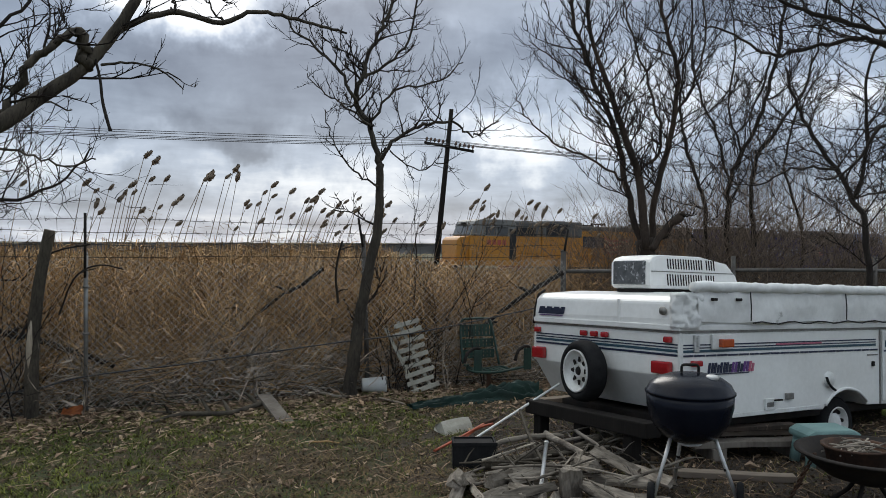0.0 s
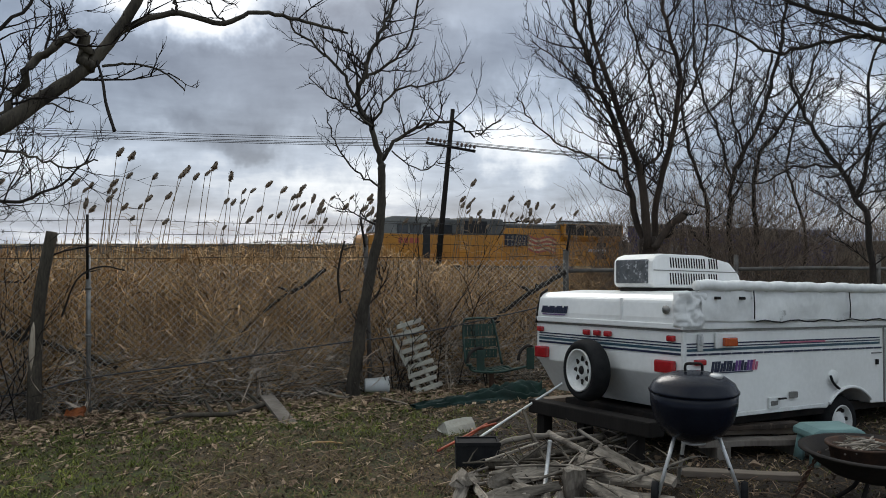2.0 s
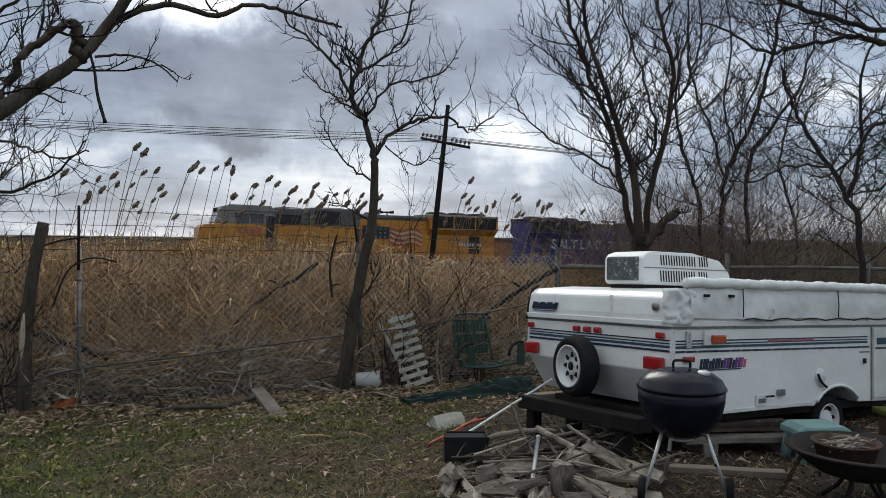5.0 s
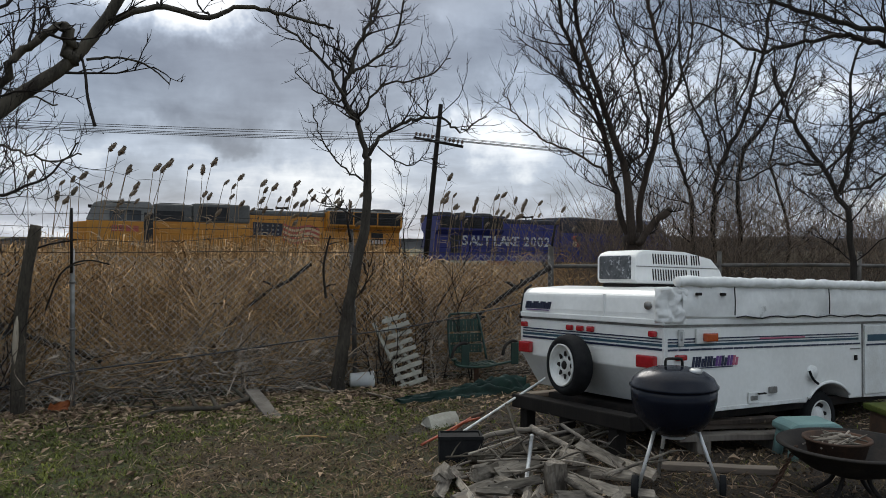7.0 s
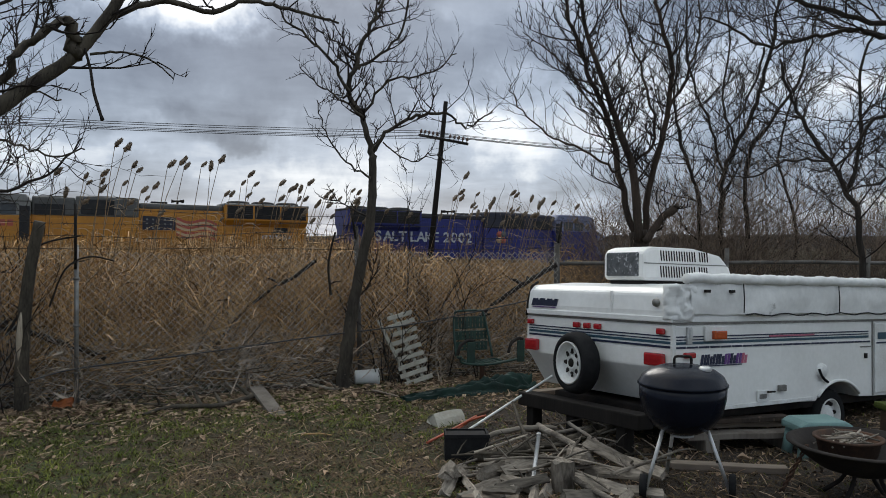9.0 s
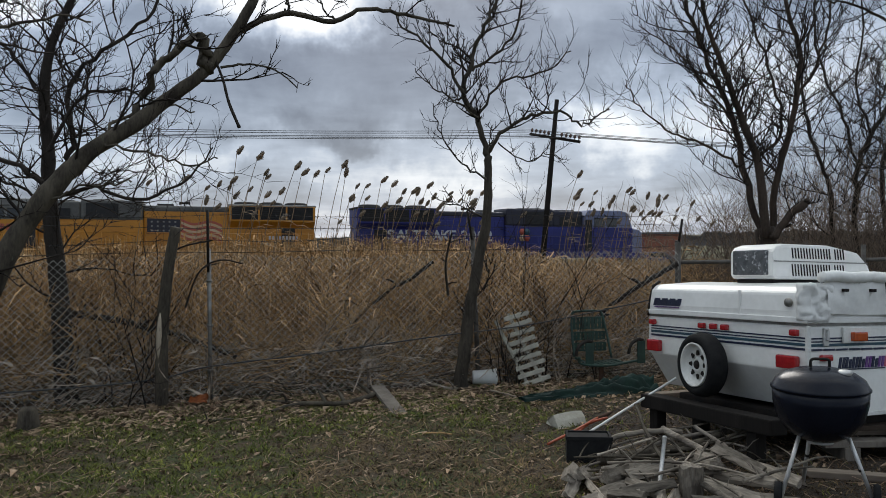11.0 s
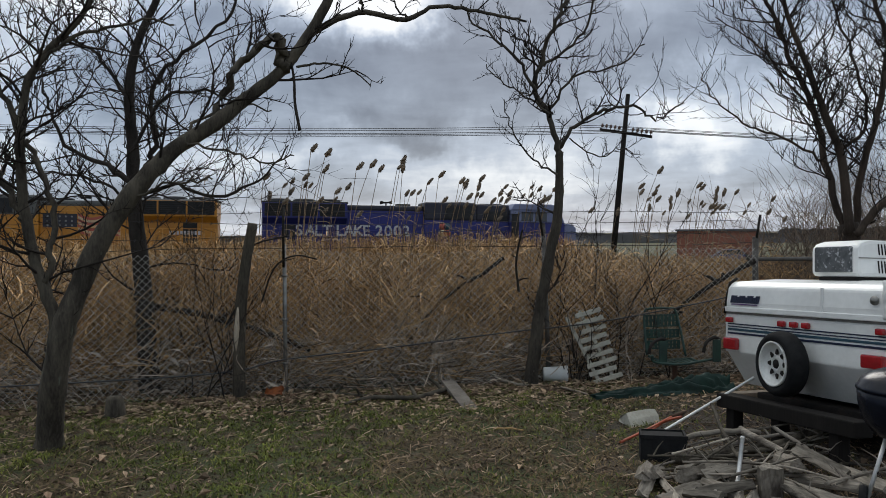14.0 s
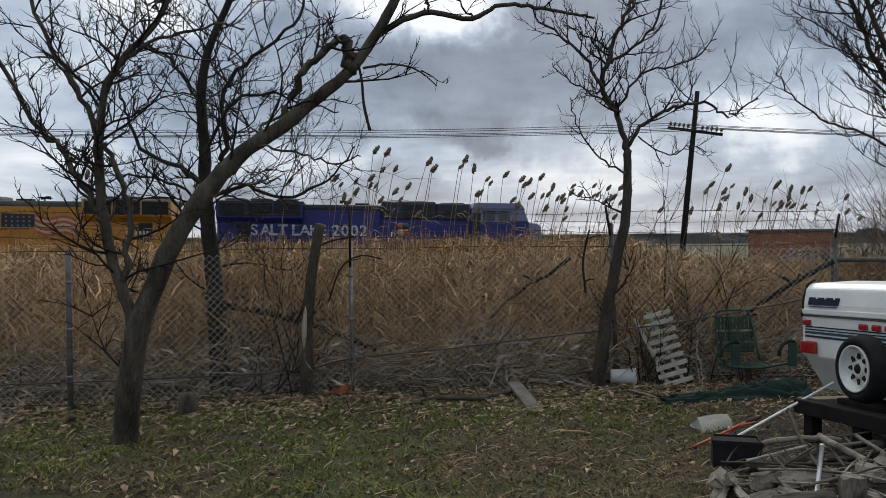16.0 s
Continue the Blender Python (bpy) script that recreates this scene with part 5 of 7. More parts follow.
        for k in range(15):
            x, z = 11.45 + (k % 5) * 0.32, 2.88 + (k // 5) * 0.26
            box("star", (x - 0.05, ys - 0.012, z - 0.05), (x + 0.05, ys + 0.012, z + 0.05), M["loco_grey"], 0, canton)
        for k in range(4):
            box("number_bar", (3.3 + k * 0.38, near * (HW + 0.01) - 0.01, 2.82), (3.58 + k * 0.38, near * (HW + 0.01) + 0.01, 3.17), M["flag_red"], 0.0, cab)
        for k in range(9):
            box("rear_mark", (18.0 + k * 0.2, near * 1.04 - 0.01, 2.4), (18.13 + k * 0.2, near * 1.04 + 0.01, 2.62), M["lettering"], 0)
    t.scale = (1.034, 1, 1)
    return t


yellow_loco = locomotive("locomotive", "yellow and grey diesel locomotive with painted flag on its hood", M["yellow"], M["loco_grey"], -1, False)
blue_loco = locomotive("locomotive", "dark blue and silver diesel locomotive with white hood lettering", M["loco_blue"], M["loco_blue_dark"], 1, True)


def utility_pole():
    base = Vector((-0.5, 36.0, -1.5))
    t = thing("utility_pole", Matrix.Translation(base) @ pose(0, 0, 0, 0, 5.2, 0), "old leaning timber utility pole with one crossarm", "utility pole")
    g = Geo()
    g.tube([(0, 0, 0), (0, 0, 4.5), (0.02, 0, 9.15)], [0.14, 0.125, 0.095], 12)
    part("shaft", g, M["pole"], t)
    arm_m = pose(0.05, -0.15, 7.45, 0, 8, -35)
    g = Geo()
    g.box((-1.35, -0.06, -0.06), (1.35, 0.06, 0.06), arm_m)
    part("crossarm", g, M["pole"], t, "", 0.01)
    for x in (-1.28, -1.05, -0.82, -0.59, -0.36, 0.36, 0.59, 0.82, 1.05, 1.28):
        g = Geo()
        g.lathe([(0.02, 0.05), (0.02, 0.12), (0.065, 0.14), (0.06, 0.2), (0.035, 0.27), (0, 0.28)], 10, arm_m @ pose(x, 0, 0))
        part("insulator", g, M["ceramic"], t)
    top = Matrix.Translation(base) @ pose(0, 0, 0, 0, 5.2, 0) @ arm_m
    return [top @ Vector((x, 0, 0.2)) for x in (-1.28, -0.59, 0.36, 0.82, 1.28)]


WIRE_ENDS = utility_pole()


def line_wires():
    """Wires from the crossarm along the railway both ways."""
    for p in WIRE_ENDS:
        g = Geo()
        pts = []
        for i in range(-24, 25):
            k = i / 24
            q = p + Vector((U.x, U.y, 0)) * (k * 46) + Vector((0, 0, 0.2 * abs(k)))
            q.z -= 2.2 * abs(k) * (1 - abs(k))
            pts.append(q)
        g.tube(pts, 0.012, 4, False)
        ob = new("line_wire", g.mesh("line_wire", M["dark_wire"]))
        tagged(ob, "dark overhead wire strung beside the railway", "wire", "line wires")


line_wires()


def far_land():
    """Low woods on the horizon, and a small brick building with a car beyond the track."""
    rng = random.Random(4)
    g = Geo()
    for i in range(700):
        a = radians(rng.uniform(-75, 75))
        d = rng.uniform(220, 600)
        top = 1.65 + d * (rng.uniform(-0.005, 0.0047) if a > radians(10) else rng.uniform(-0.004, -0.0006))
        w, h = rng.uniform(5, 14), top + 1.6
        c = Vector((d * math.sin(a), d * math.cos(a), -1.6))
        ring = [(w * math.cos(math.pi * k / 8) * rng.uniform(0.85, 1.1), h * math.sin(math.pi * k / 8) ** 0.6 * rng.uniform(0.82, 1.05)) for k in range(9)]
        right = Vector((math.cos(a), -math.sin(a), 0))
        back = Vector((math.sin(a), math.cos(a), 0)) * 4
        vs = [c + right * x + Vector((0, 0, z)) for x, z in ring] + [c + back + right * x * 0.8 + Vector((0, 0, z * 0.8)) for x, z in ring]
        g.add(vs, [tuple(range(9))] + [(k, k + 1, k + 10, k + 9) for k in range(8)])
    ob = new("far_woods", g.mesh("far_woods", M["far"]))
    tagged(ob, "low leafless woods along the far horizon", "woods", kind="stuff")


far_land()


def brick_building():
    a = radians(6.3)
    c = Vector((86 * math.sin(a), 86 * math.cos(a), -1.5))
    t = thing("brick_building", Matrix.Translation(c) @ pose(0, 0, 0, 0, 0, -4), "low flat-roofed brick building beyond the railway", "building")
    g = Geo()
    g.box((-3.7, -3, 0), (3.7, 3, 3.15))
    wall = part("wall", g, M["brick"], t, "", 0.02)
    g = Geo()
    g.box((-3.85, -3.2, 3.15), (3.85, 3.2, 3.35))
    part("roof", g, M["roofing"], t, "", 0.03)
    g = Geo()
    g.box((-3.75, -3.05, 0), (3.75, 3.05, 0.35))
    part("plinth", g, M["roofing"], t, "", 0.02)
    # a blue car parked before it
    v = thing("car", Matrix.Translation(c + Vector((1.0, -5.5, 0))) @ pose(0, 0, 0, 0, 0, -3), "blue saloon car parked before the brick building", "car")
    g = Geo()
    g.prism([(-2.2, 0.35), (-2.2, 0.8), (-1.5, 0.92), (-0.9, 1.4), (0.6, 1.42), (1.25, 0.95), (2.2, 0.8), (2.25, 0.35)], 1.7)
    part("body", g, M["car_blue"], v, "", 0.05)
    for x in (-1.35, 1.4):
        for y in (0.1, 1.6):
            g = Geo()
            g.lathe([(0, -0.1), (0.3, -0.1), (0.32, 0), (0.3, 0.1), (0, 0.1)], 16, pose(x, y, 0.32, 90, 0, 0))
            part("wheel", g, M["black"], v)
    g = Geo()
    g.prism([(-1.35, 0.95), (-0.85, 1.33), (0.55, 1.35), (1.05, 0.97)], 1.72, pose(0, -0.01, 0))
    part("side_glass", g, M["glass"], v)


brick_building()


# ---------------------------------------------------------------- camper
M["white_old"] = mat("old_white_plastic", (0.47, 0.45, 0.38), (0.33, 0.31, 0.26), 0.7, scale=9, bump=0.1, wear=((0.26, 0.24, 0.19), 0.62))
def camper():
    t = thing("pop_up_camper", pose(1.71, 5.8, 0, 0, 0, 32) @ pose(0, 0, 0, 0, 2.35, 0) @ pose(0, 0, 0, -2.4, 0, 0), "folded white pop-up camper trailer with striped sides, tilted", "camper")
    W, LEN = 1.66, 3.7

    def box(nm, lo, hi, material, parent=t, lab="", bevel=0.006):
        g = Geo()
        g.box(lo, hi)
        return part(nm, g, M[material], parent, lab, bevel)
    # tub, with tucked-under tail and wheel arch
    arch = [(2.07 + 0.36 * math.cos(a), 0.20 + 0.285 * math.sin(a)) for a in [math.pi * (1 - k / 14) for k in range(15)]]
    g = Geo()
    g.prism([(0, 1.0), (0, 0.68), (0.20, 0.395), (1.0, 0.365)] + [(x, max(z, 0.34)) for x, z in arch if z > 0.3] + [(LEN, 0.30), (LEN, 1.0)], W)
    body = part("body", g, M["camper"], t, "", 0.012)
    # raised lip round the arch
    g = Geo()
    rim = [Vector((2.07 + 0.375 * math.cos(a), -0.008, 0.20 + 0.30 * math.sin(a))) for a in [math.pi * (1 - k / 20) for k in range(4, 17)]]
    g.tube(rim, 0.014, 8)
    part("arch_lip", g, M["canvas"], body, "grubby cream wheel-arch lip")
    # corner mouldings
    for y in (0.0, W):
        box("corner_strip", (-0.008, y - 0.012, 0.68), (0.03, y + 0.012, 1.0), "white", body)
    box("sill_strip", (0.3, -0.01, 0.352), (1.7, 0.0, 0.385), "white", body)
    # lid
    g = Geo()
    g.prism([(-0.012, 1.015), (-0.012, 1.10), (0.01, 1.228), (0.07, 1.272), (0.5, 1.30), (LEN - 0.4, 1.305), (LEN, 1.26), (LEN, 1.015)], W + 0.02, pose(0, -0.01, 0))
    lid = part("lid", g, M["lid"], t, "", 0.02)
    box("lid_seam", (-0.006, -0.006, 0.999), (LEN, W + 0.006, 1.016), "galv", t, "grey rubber seal", 0)
    box("lid_lip", (-0.024, -0.016, 1.018), (LEN, W + 0.016, 1.06), "lid", lid)
    box("lid_rib", (-0.018, 0.60, 1.06), (0.0, 0.62, 1.24), "lid", lid, "", 0.004)
    g = Geo()
    g.tube([(-0.02, W + 0.005, 1.0), (0.0, W + 0.005, 1.15), (0.03, W + 0.0, 1.26), (0.10, W, 1.30)], 0.012, 8)
    part("lid_edge", g, M["dark"], lid, "dark rubber edge")
    # badge bars on the lid and side
    def badge(name, at, wide, tall, count, colours, parent):
        """A slanted wordmark drawn as plain strokes; at(u, v): where a point of it lies on the wall."""
        for k in range(count):
            u0, u1 = wide * k / count, wide * (k + 0.82) / count
            lean, st = tall * 0.22, wide / count * 0.30
            shapes = [(u0, 0, st * 1.2, tall), (u1 - st, 0, st * 1.2, tall * (0.8 if k % 2 else 1.0))]
            g = Geo()
            for u, v0, w, v1 in shapes:
                q = [at(u + v0 / tall * lean, v0, 0), at(u + w + v0 / tall * lean, v0, 0), at(u + w + v1 / tall * lean, v1, 0), at(u + v1 / tall * lean, v1, 0)]
                o = [at(u + v0 / tall * lean, v0, 1), at(u + w + v0 / tall * lean, v0, 1), at(u + w + v1 / tall * lean, v1, 1), at(u + v1 / tall * lean, v1, 1)]
                g.add([Vector(c) for c in q + o], [(0, 1, 2, 3), (7, 6, 5, 4), (0, 4, 5, 1), (1, 5, 6, 2), (2, 6, 7, 3), (3, 7, 4, 0)], False)
            part(name, g, M[colours[min(k, len(colours) - 1)]], parent)
    badge("badge_bar", lambda u, v, o: (-0.014 - 0.008 * o + 0.10 * max(0, v), 1.60 - u, 1.095 + v), 0.34, 0.062, 7, ("navy",), lid)
    badge("badge_bar", lambda u, v, o: (0.30 + u, -0.001 - 0.005 * o, 0.698 + v), 0.54, 0.078, 8, ("navy", "navy", "navy", "navy", "purple", "navy", "purple", "pink"), body)
    box("badge_bar_low", (-0.024, 1.28, 1.080), (-0.014, 1.58, 1.087), "purple", lid, "", 0)
    box("badge_line", (0.31, -0.006, 0.686), (0.78, -0.001, 0.694), "navy", body, "", 0)
    # stripes on tail and side
    for z0, z1, c in ((0.911, 0.921, "navy"), (0.889, 0.898, "navy"), (0.860, 0.879, "teal_stripe"), (0.830, 0.846, "navy")):
        box("stripe", (-0.005, 0.015, z0), (0.0, W - 0.015, z1), c, body, "", 0)
        if z1 < 0.85:
            for k in range(20):
                box("dash", (0.03 + k * 0.127, -0.005, z0 - 0.004 - k * 0.0006), (0.145 + k * 0.127, 0.0, z1 - 0.006 - k * 0.0006), c, body, "", 0)
        else:
            box("stripe", (0.03, -0.005, z0 - 0.004), (2.53, 0.0, z1 - 0.004), c, body, "", 0)
    box("side_caption", (1.12, -0.006, 0.893), (1.72, 0.0, 0.905), "pink", body, "faded narrow caption", 0)
    # lamps
    for y in (1.61, 1.006, 0.88, 0.757, 0.094):
        box("marker_lamp", (-0.035, y - 0.036, 0.927), (-0.003, y + 0.036, 0.973), "red", body, "small red marker lamp", 0.012)
    for y0, y1, z0, z1 in ((1.50, 1.655, 0.70, 0.80), (0.055, 0.235, 0.695, 0.79)):
        lamp = box("tail_lamp", (-0.05, y0, z0), (-0.003, y1, z1), "red", body, "red tail lamp", 0.014)
        box("lens_rib", (-0.054, y0 + 0.02, (z0 + z1) / 2 - 0.004), (-0.045, y1 - 0.02, (z0 + z1) / 2 + 0.004), "red", lamp, "", 0)
    box("lamp_base", (0.335, -0.022, 0.875), (0.57, -0.002, 0.99), "white", body, "", 0.008)
    box("side_lamp", (0.405, -0.055, 0.890), (0.545, -0.02, 0.955), "amber", body, "amber side lamp", 0.01)
    box("side_marker", (0.11, -0.035, 0.755), (0.22, -0.002, 0.80), "red", body, "red side marker", 0.012)
    # fittings on the side
    latch = box("latch_plate", (0.145, -0.02, 0.86), (0.195, -0.002, 0.985), "alu", body, "", 0.005)
    box("latch_hook", (0.16, -0.04, 0.90), (0.18, -0.018, 0.97), "alu", latch)
    outlet = box("outlet", (0.96, -0.02, 0.385), (1.09, -0.002, 0.475), "white", body, "white hatch with a lever", 0.006)
    box("outlet_recess", (0.975, -0.024, 0.41), (1.06, -0.018, 0.445), "galv", outlet, "", 0)
    box("lever", (1.05, -0.05, 0.455), (1.14, -0.03, 0.468), "dark", outlet, "", 0.003)
    box("socket", (1.225, -0.03, 0.455), (1.31, -0.002, 0.505), "galv", body, "grey socket cover", 0.006)
    g = Geo()
    g.lathe([(0, 0.035), (0.045, 0.032), (0.062, 0.02), (0.066, 0.0)], 20, pose(1.82, 0, 0.59, 90, 0, 0))
    cap = part("vent_cap", g, M["white"], body)
    g = Geo()
    g.tube(smooth_line([(1.765, -0.02, 0.61), (1.77, -0.035, 0.565), (1.82, -0.03, 0.525), (1.89, -0.02, 0.495)], 3), 0.011, 6)
    part("cap_strap", g, M["black"], cap)
    box("lock", (2.46, -0.02, 0.675), (2.49, -0.002, 0.72), "dark", body, "", 0.004)
    box("caption_bar", (2.40, -0.006, 0.772), (2.56, -0.001, 0.782), "galv", body, "", 0)
    # side door
    door = box("door", (2.62, -0.014, 0.36), (3.3, -0.002, 0.985), "white", body, "", 0.008)
    box("door_seam", (2.585, -0.009, 0.34), (2.60, -0.001, 1.0), "galv", body, "", 0)
    box("door_stripe", (2.64, -0.018, 0.80), (3.28, -0.013, 0.815), "navy", door, "", 0)
    box("door_window", (2.66, -0.018, 0.84), (3.2, -0.013, 0.9), "teal_stripe", door, "", 0)
    # canvas hanging from the lid, and the rolled edge on top
    g = Geo()
    nx, nz = 90, 10
    for i in range(nx + 1):
        for j in range(nz + 1):
            x, z = 0.14 + (LEN - 0.2) * i / nx, 1.075 + 0.245 * j / nz
            n1 = noise.noise(Vector((x * 3.2, z * 5, 1))) * 0.02 + noise.noise(Vector((x * 11 + z * 8, z * 9, 5))) * 0.011
            z += noise.noise(Vector((x * 2.3, 8, 3))) * 0.012 if j == 0 else 0
            g.v.append(Vector((x, -0.035 + n1 - 0.012 * math.sin(math.pi * j / nz), z)))
    g.f = [(i * (nz + 1) + j, (i + 1) * (nz + 1) + j, (i + 1) * (nz + 1) + j + 1, i * (nz + 1) + j + 1) for i in range(nx) for j in range(nz)]
    g.s = [True] * len(g.f)
    skirt = part("canvas_skirt", g, M["canvas"], t, "stained white canvas skirt")
    g = Geo()
    # a rolled edge with fine slanting wrinkles
    n, ring = 240, 14
    for i in range(n + 1):
        x = 0.1 + 3.48 * i / n
        c = Vector((x, -0.035 + 0.012 * noise.noise(Vector((x * 8, 1, 1))), 1.345 + 0.010 * noise.noise(Vector((x * 6, 4, 1)))))
        for q in range(ring):
            a = 2 * math.pi * q / ring
            r = 0.039 * (1 + 0.14 * noise.noise(Vector((x * 11, 2, 9))) + 0.20 * noise.noise(Vector((x * 26 + a * 1.3, a * 1.2, 3))))
            g.v.append(c + Vector((0, math.cos(a) * r, math.sin(a) * r)))
    g.f = [(i * ring + q, i * ring + (q + 1) % ring, (i + 1) * ring + (q + 1) % ring, (i + 1) * ring + q) for i in range(n) for q in range(ring)]
    g.f += [tuple(range(ring)), tuple(n * ring + q for q in range(ring))]
    g.s = [True] * len(g.f)
    part("canvas_roll", g, M["canvas"], t, "wrinkled roll of white canvas")
    for x in (0.72, 1.98):
        g = Geo()
        g.tube([(x, -0.068, 1.09), (x - 0.006, -0.075, 1.2), (x, -0.062, 1.31)], 0.005, 5)
        part("canvas_seam", g, M["dark_wire"], skirt)
    for x in (0.28, 0.56):
        box("snap", (x, -0.075, 1.24), (x + 0.05, -0.05, 1.262), "dark", skirt, "", 0.004)
    g = Geo()
    g.tube([(0.75 + k * 0.105, -0.062, 1.072 + 0.01 * math.sin(k * 1.7)) for k in range(27)], 0.006, 5, False)
    part("hem_cord", g, M["dark_wire"], skirt)
    # cloth bunched and taped round the corner of the lid
    g = Geo()
    nu, nv = 26, 18
    for i in range(nu + 1):
        for j in range(nv + 1):
            u, z = i / nu * 0.30 - 0.07, 1.03 + 0.27 * j / nv
            out = 0.022 + 0.03 * noise.noise(Vector((u * 16, z * 14, 2))) + 0.016 * noise.noise(Vector((u * 40, z * 38, 6)))
            if i in (0, nu) or j in (0, nv):
                out = 0.004
            edge = 0.012 * noise.noise(Vector((u * 30, z * 22, 9)))
            g.v.append(Vector((-0.012 - out, -u + edge, z)) if u < 0 else Vector((u - 0.012, -0.018 - out, z + edge)))
    g.f = [(i * (nv + 1) + j, (i + 1) * (nv + 1) + j, (i + 1) * (nv + 1) + j + 1, i * (nv + 1) + j + 1) for i in range(nu) for j in range(nv)]
    g.s = [True] * len(g.f)
    part("corner_wrap", g, M["canvas"], t, "crumpled cloth taped over the lid corner")
    g = Geo()
    g.lathe([(0, -0.02), (0.03, -0.018), (0.032, 0)], 14, pose(-0.012, 0.14, 1.16, 0, 90, 0))
    part("emblem", g, M["galv"], lid, "round grey emblem")
    # spare wheel on the tail
    sm = pose(-0.05, 0.855, 0.655, 0, 0, -8) @ pose(0, 0, 0, 0, -90, 0)
    g = Geo()
    g.lathe([(0.155, -0.06), (0.22, -0.075), (0.242, -0.05), (0.25, 0.0), (0.242, 0.05), (0.222, 0.08), (0.188, 0.086), (0.165, 0.06), (0.155, -0.06)], 40, sm @ pose(0, 0, 0.09))
    tyre = part("spare_wheel", g, M["black"], t, "spare wheel with black tyre")
    g = Geo()
    g.lathe([(0.168, 0.065), (0.172, 0.085), (0.160, 0.088), (0.158, 0.06), (0.135, 0.03), (0.105, 0.028), (0.06, 0.034), (0.05, 0.055), (0.045, 0.05), (0.0, 0.05)], 40, sm @ pose(0, 0, 0.09))
    rim_ob = part("rim", g, M["white"], tyre, "white spoked steel rim")
    for k in range(8):
        a = 2 * math.pi * k / 8
        g = Geo()
        g.prism([(-0.008, -0.022), (0.008, -0.022), (0.020, 0.014), (0.0, 0.022), (-0.020, 0.014)], 0.006, sm @ pose(0.092 * math.cos(a), 0.092 * math.sin(a), 0.130, 0, 0, math.degrees(a) - 90) @ pose(0, 0, 0, 90, 0, 0))
        part("rim_slot", g, M["dark"], rim_ob, "dark slot in the rim")
    g = Geo()
    g.lathe([(0, 0.155), (0.03, 0.15), (0.042, 0.13), (0.045, 0.1)], 14, sm)
    part("hub_nut", g, M["dark"], rim_ob, "black hub clamp")
    box("spare_bracket", (-0.12, 0.78, 0.62), (0.05, 0.9, 0.68), "dark", tyre)
    # road wheel
    wm = pose(2.06, 0.14, 0.185, 90, 0, 0)
    g = Geo()
    g.lathe([(0.14, -0.07), (0.20, -0.08), (0.23, -0.05), (0.235, 0.0), (0.23, 0.05), (0.205, 0.08), (0.145, 0.075)], 36, wm)
    wheel = part("wheel", g, M["black"], t)
    g = Geo()
    g.lathe([(0.148, 0.05), (0.15, 0.078), (0.138, 0.08), (0.128, 0.04), (0.10, 0.03), (0.07, 0.06), (0.03, 0.07), (0, 0.07)], 36, wm)
    rim2 = part("rim", g, M["white"], wheel)
    for k in range(8):
        a = 2 * math.pi * k / 8 + 0.2
        g = Geo()
        g.lathe([(0, 0.052), (0.016, 0.05), (0.02, 0.03)], 8, wm @ pose(0.112 * math.cos(a), 0.112 * math.sin(a), 0))
        part("rim_slot", g, M["dark"], rim2)
    g = Geo()
    g.lathe([(0.15, -0.07), (0.22, -0.08), (0.25, -0.05), (0.255, 0.0), (0.25, 0.05), (0.22, 0.08), (0.16, 0.07), (0, 0.06)], 30, pose(2.06, W - 0.14, 0.29, 90, 0, 0))
    part("wheel", g, M["black"], t)
    box("wheel_well", (1.66, 0.30, 0.02), (2.5, 0.34, 0.52), "dark", t, "black inner wheel well", 0)
    # frame below and the timber step across the tail
    box("chassis", (0.1, 0.25, 0.27), (LEN, W - 0.25, 0.36), "dark", t, "", 0.01)
    box("side_rail", (0.3, 0.10, 0.27), (LEN, 0.18, 0.35), "dark", t, "", 0.01)
    beam = box("tail_beam", (-0.30, 0.04, 0.255), (-0.14, 1.42, 0.365), "pole", t, "heavy timber beam across the tail, coloured dark for the shade there", 0.012)
    for y in (0.2, 0.75, 1.25):
        box("beam_leg", (-0.27, y, -0.06), (-0.17, y + 0.09, 0.253), "pole", beam, "", 0.01)
    return t


camper()


def air_conditioner():
    m = pose(1.71, 5.8, 0, 0, 0, 32) @ pose(0, 0, 0, 0, 2.35, 0) @ pose(0, 0, 0, -2.4, 0, 0) @ pose(0.40, 0.66, 1.325)
    t = thing("air_conditioner", m, "white rooftop air conditioner with louvred sides", "air conditioner")
    L_, W_, H_ = 1.12, 0.46, 0.285
    g = Geo()
    g.prism([(0.02, 0), (-0.01, 0.03), (-0.01, 0.22), (0.03, 0.265), (0.10, H_), (0.62, H_), (0.95, 0.235), (1.08, 0.13), (1.12, 0.05), (1.1, 0)], W_)
    shell = part("shell", g, M["lid"], t, "", 0.03, )
    g = Geo()
    g.box((-0.02, 0.05, 0.035), (0.0, W_ - 0.04, 0.235))
    part("grille", g, M["smoke"], shell, "smoked grille dulled with grime", 0.012)
    g = Geo()
    g.box((0.03, 0.04, -0.03), (1.05, W_ - 0.04, 0.0))
    part("gasket", g, M["dark"], t, "", 0.006)
    g = Geo()
    g.box((0.0, -0.006, 0.142), (1.06, 0.0, 0.150))
    part("seam", g, M["galv"], shell)
    for z0, z1 in ((0.03, 0.125), (0.17, 0.255)):
        for k in range(20):
            if 13 < k < 15 or k > 18:
                continue
            x = 0.2 + k * 0.032
            g = Geo()
            s = 0.012
            g.prism([(x, z0), (x + 0.009, z0), (x + 0.009 - s, z1), (x - s, z1)], 0.008, pose(0, -0.006, 0))
            part("louvre", g, M["dark"], shell)


air_conditioner()


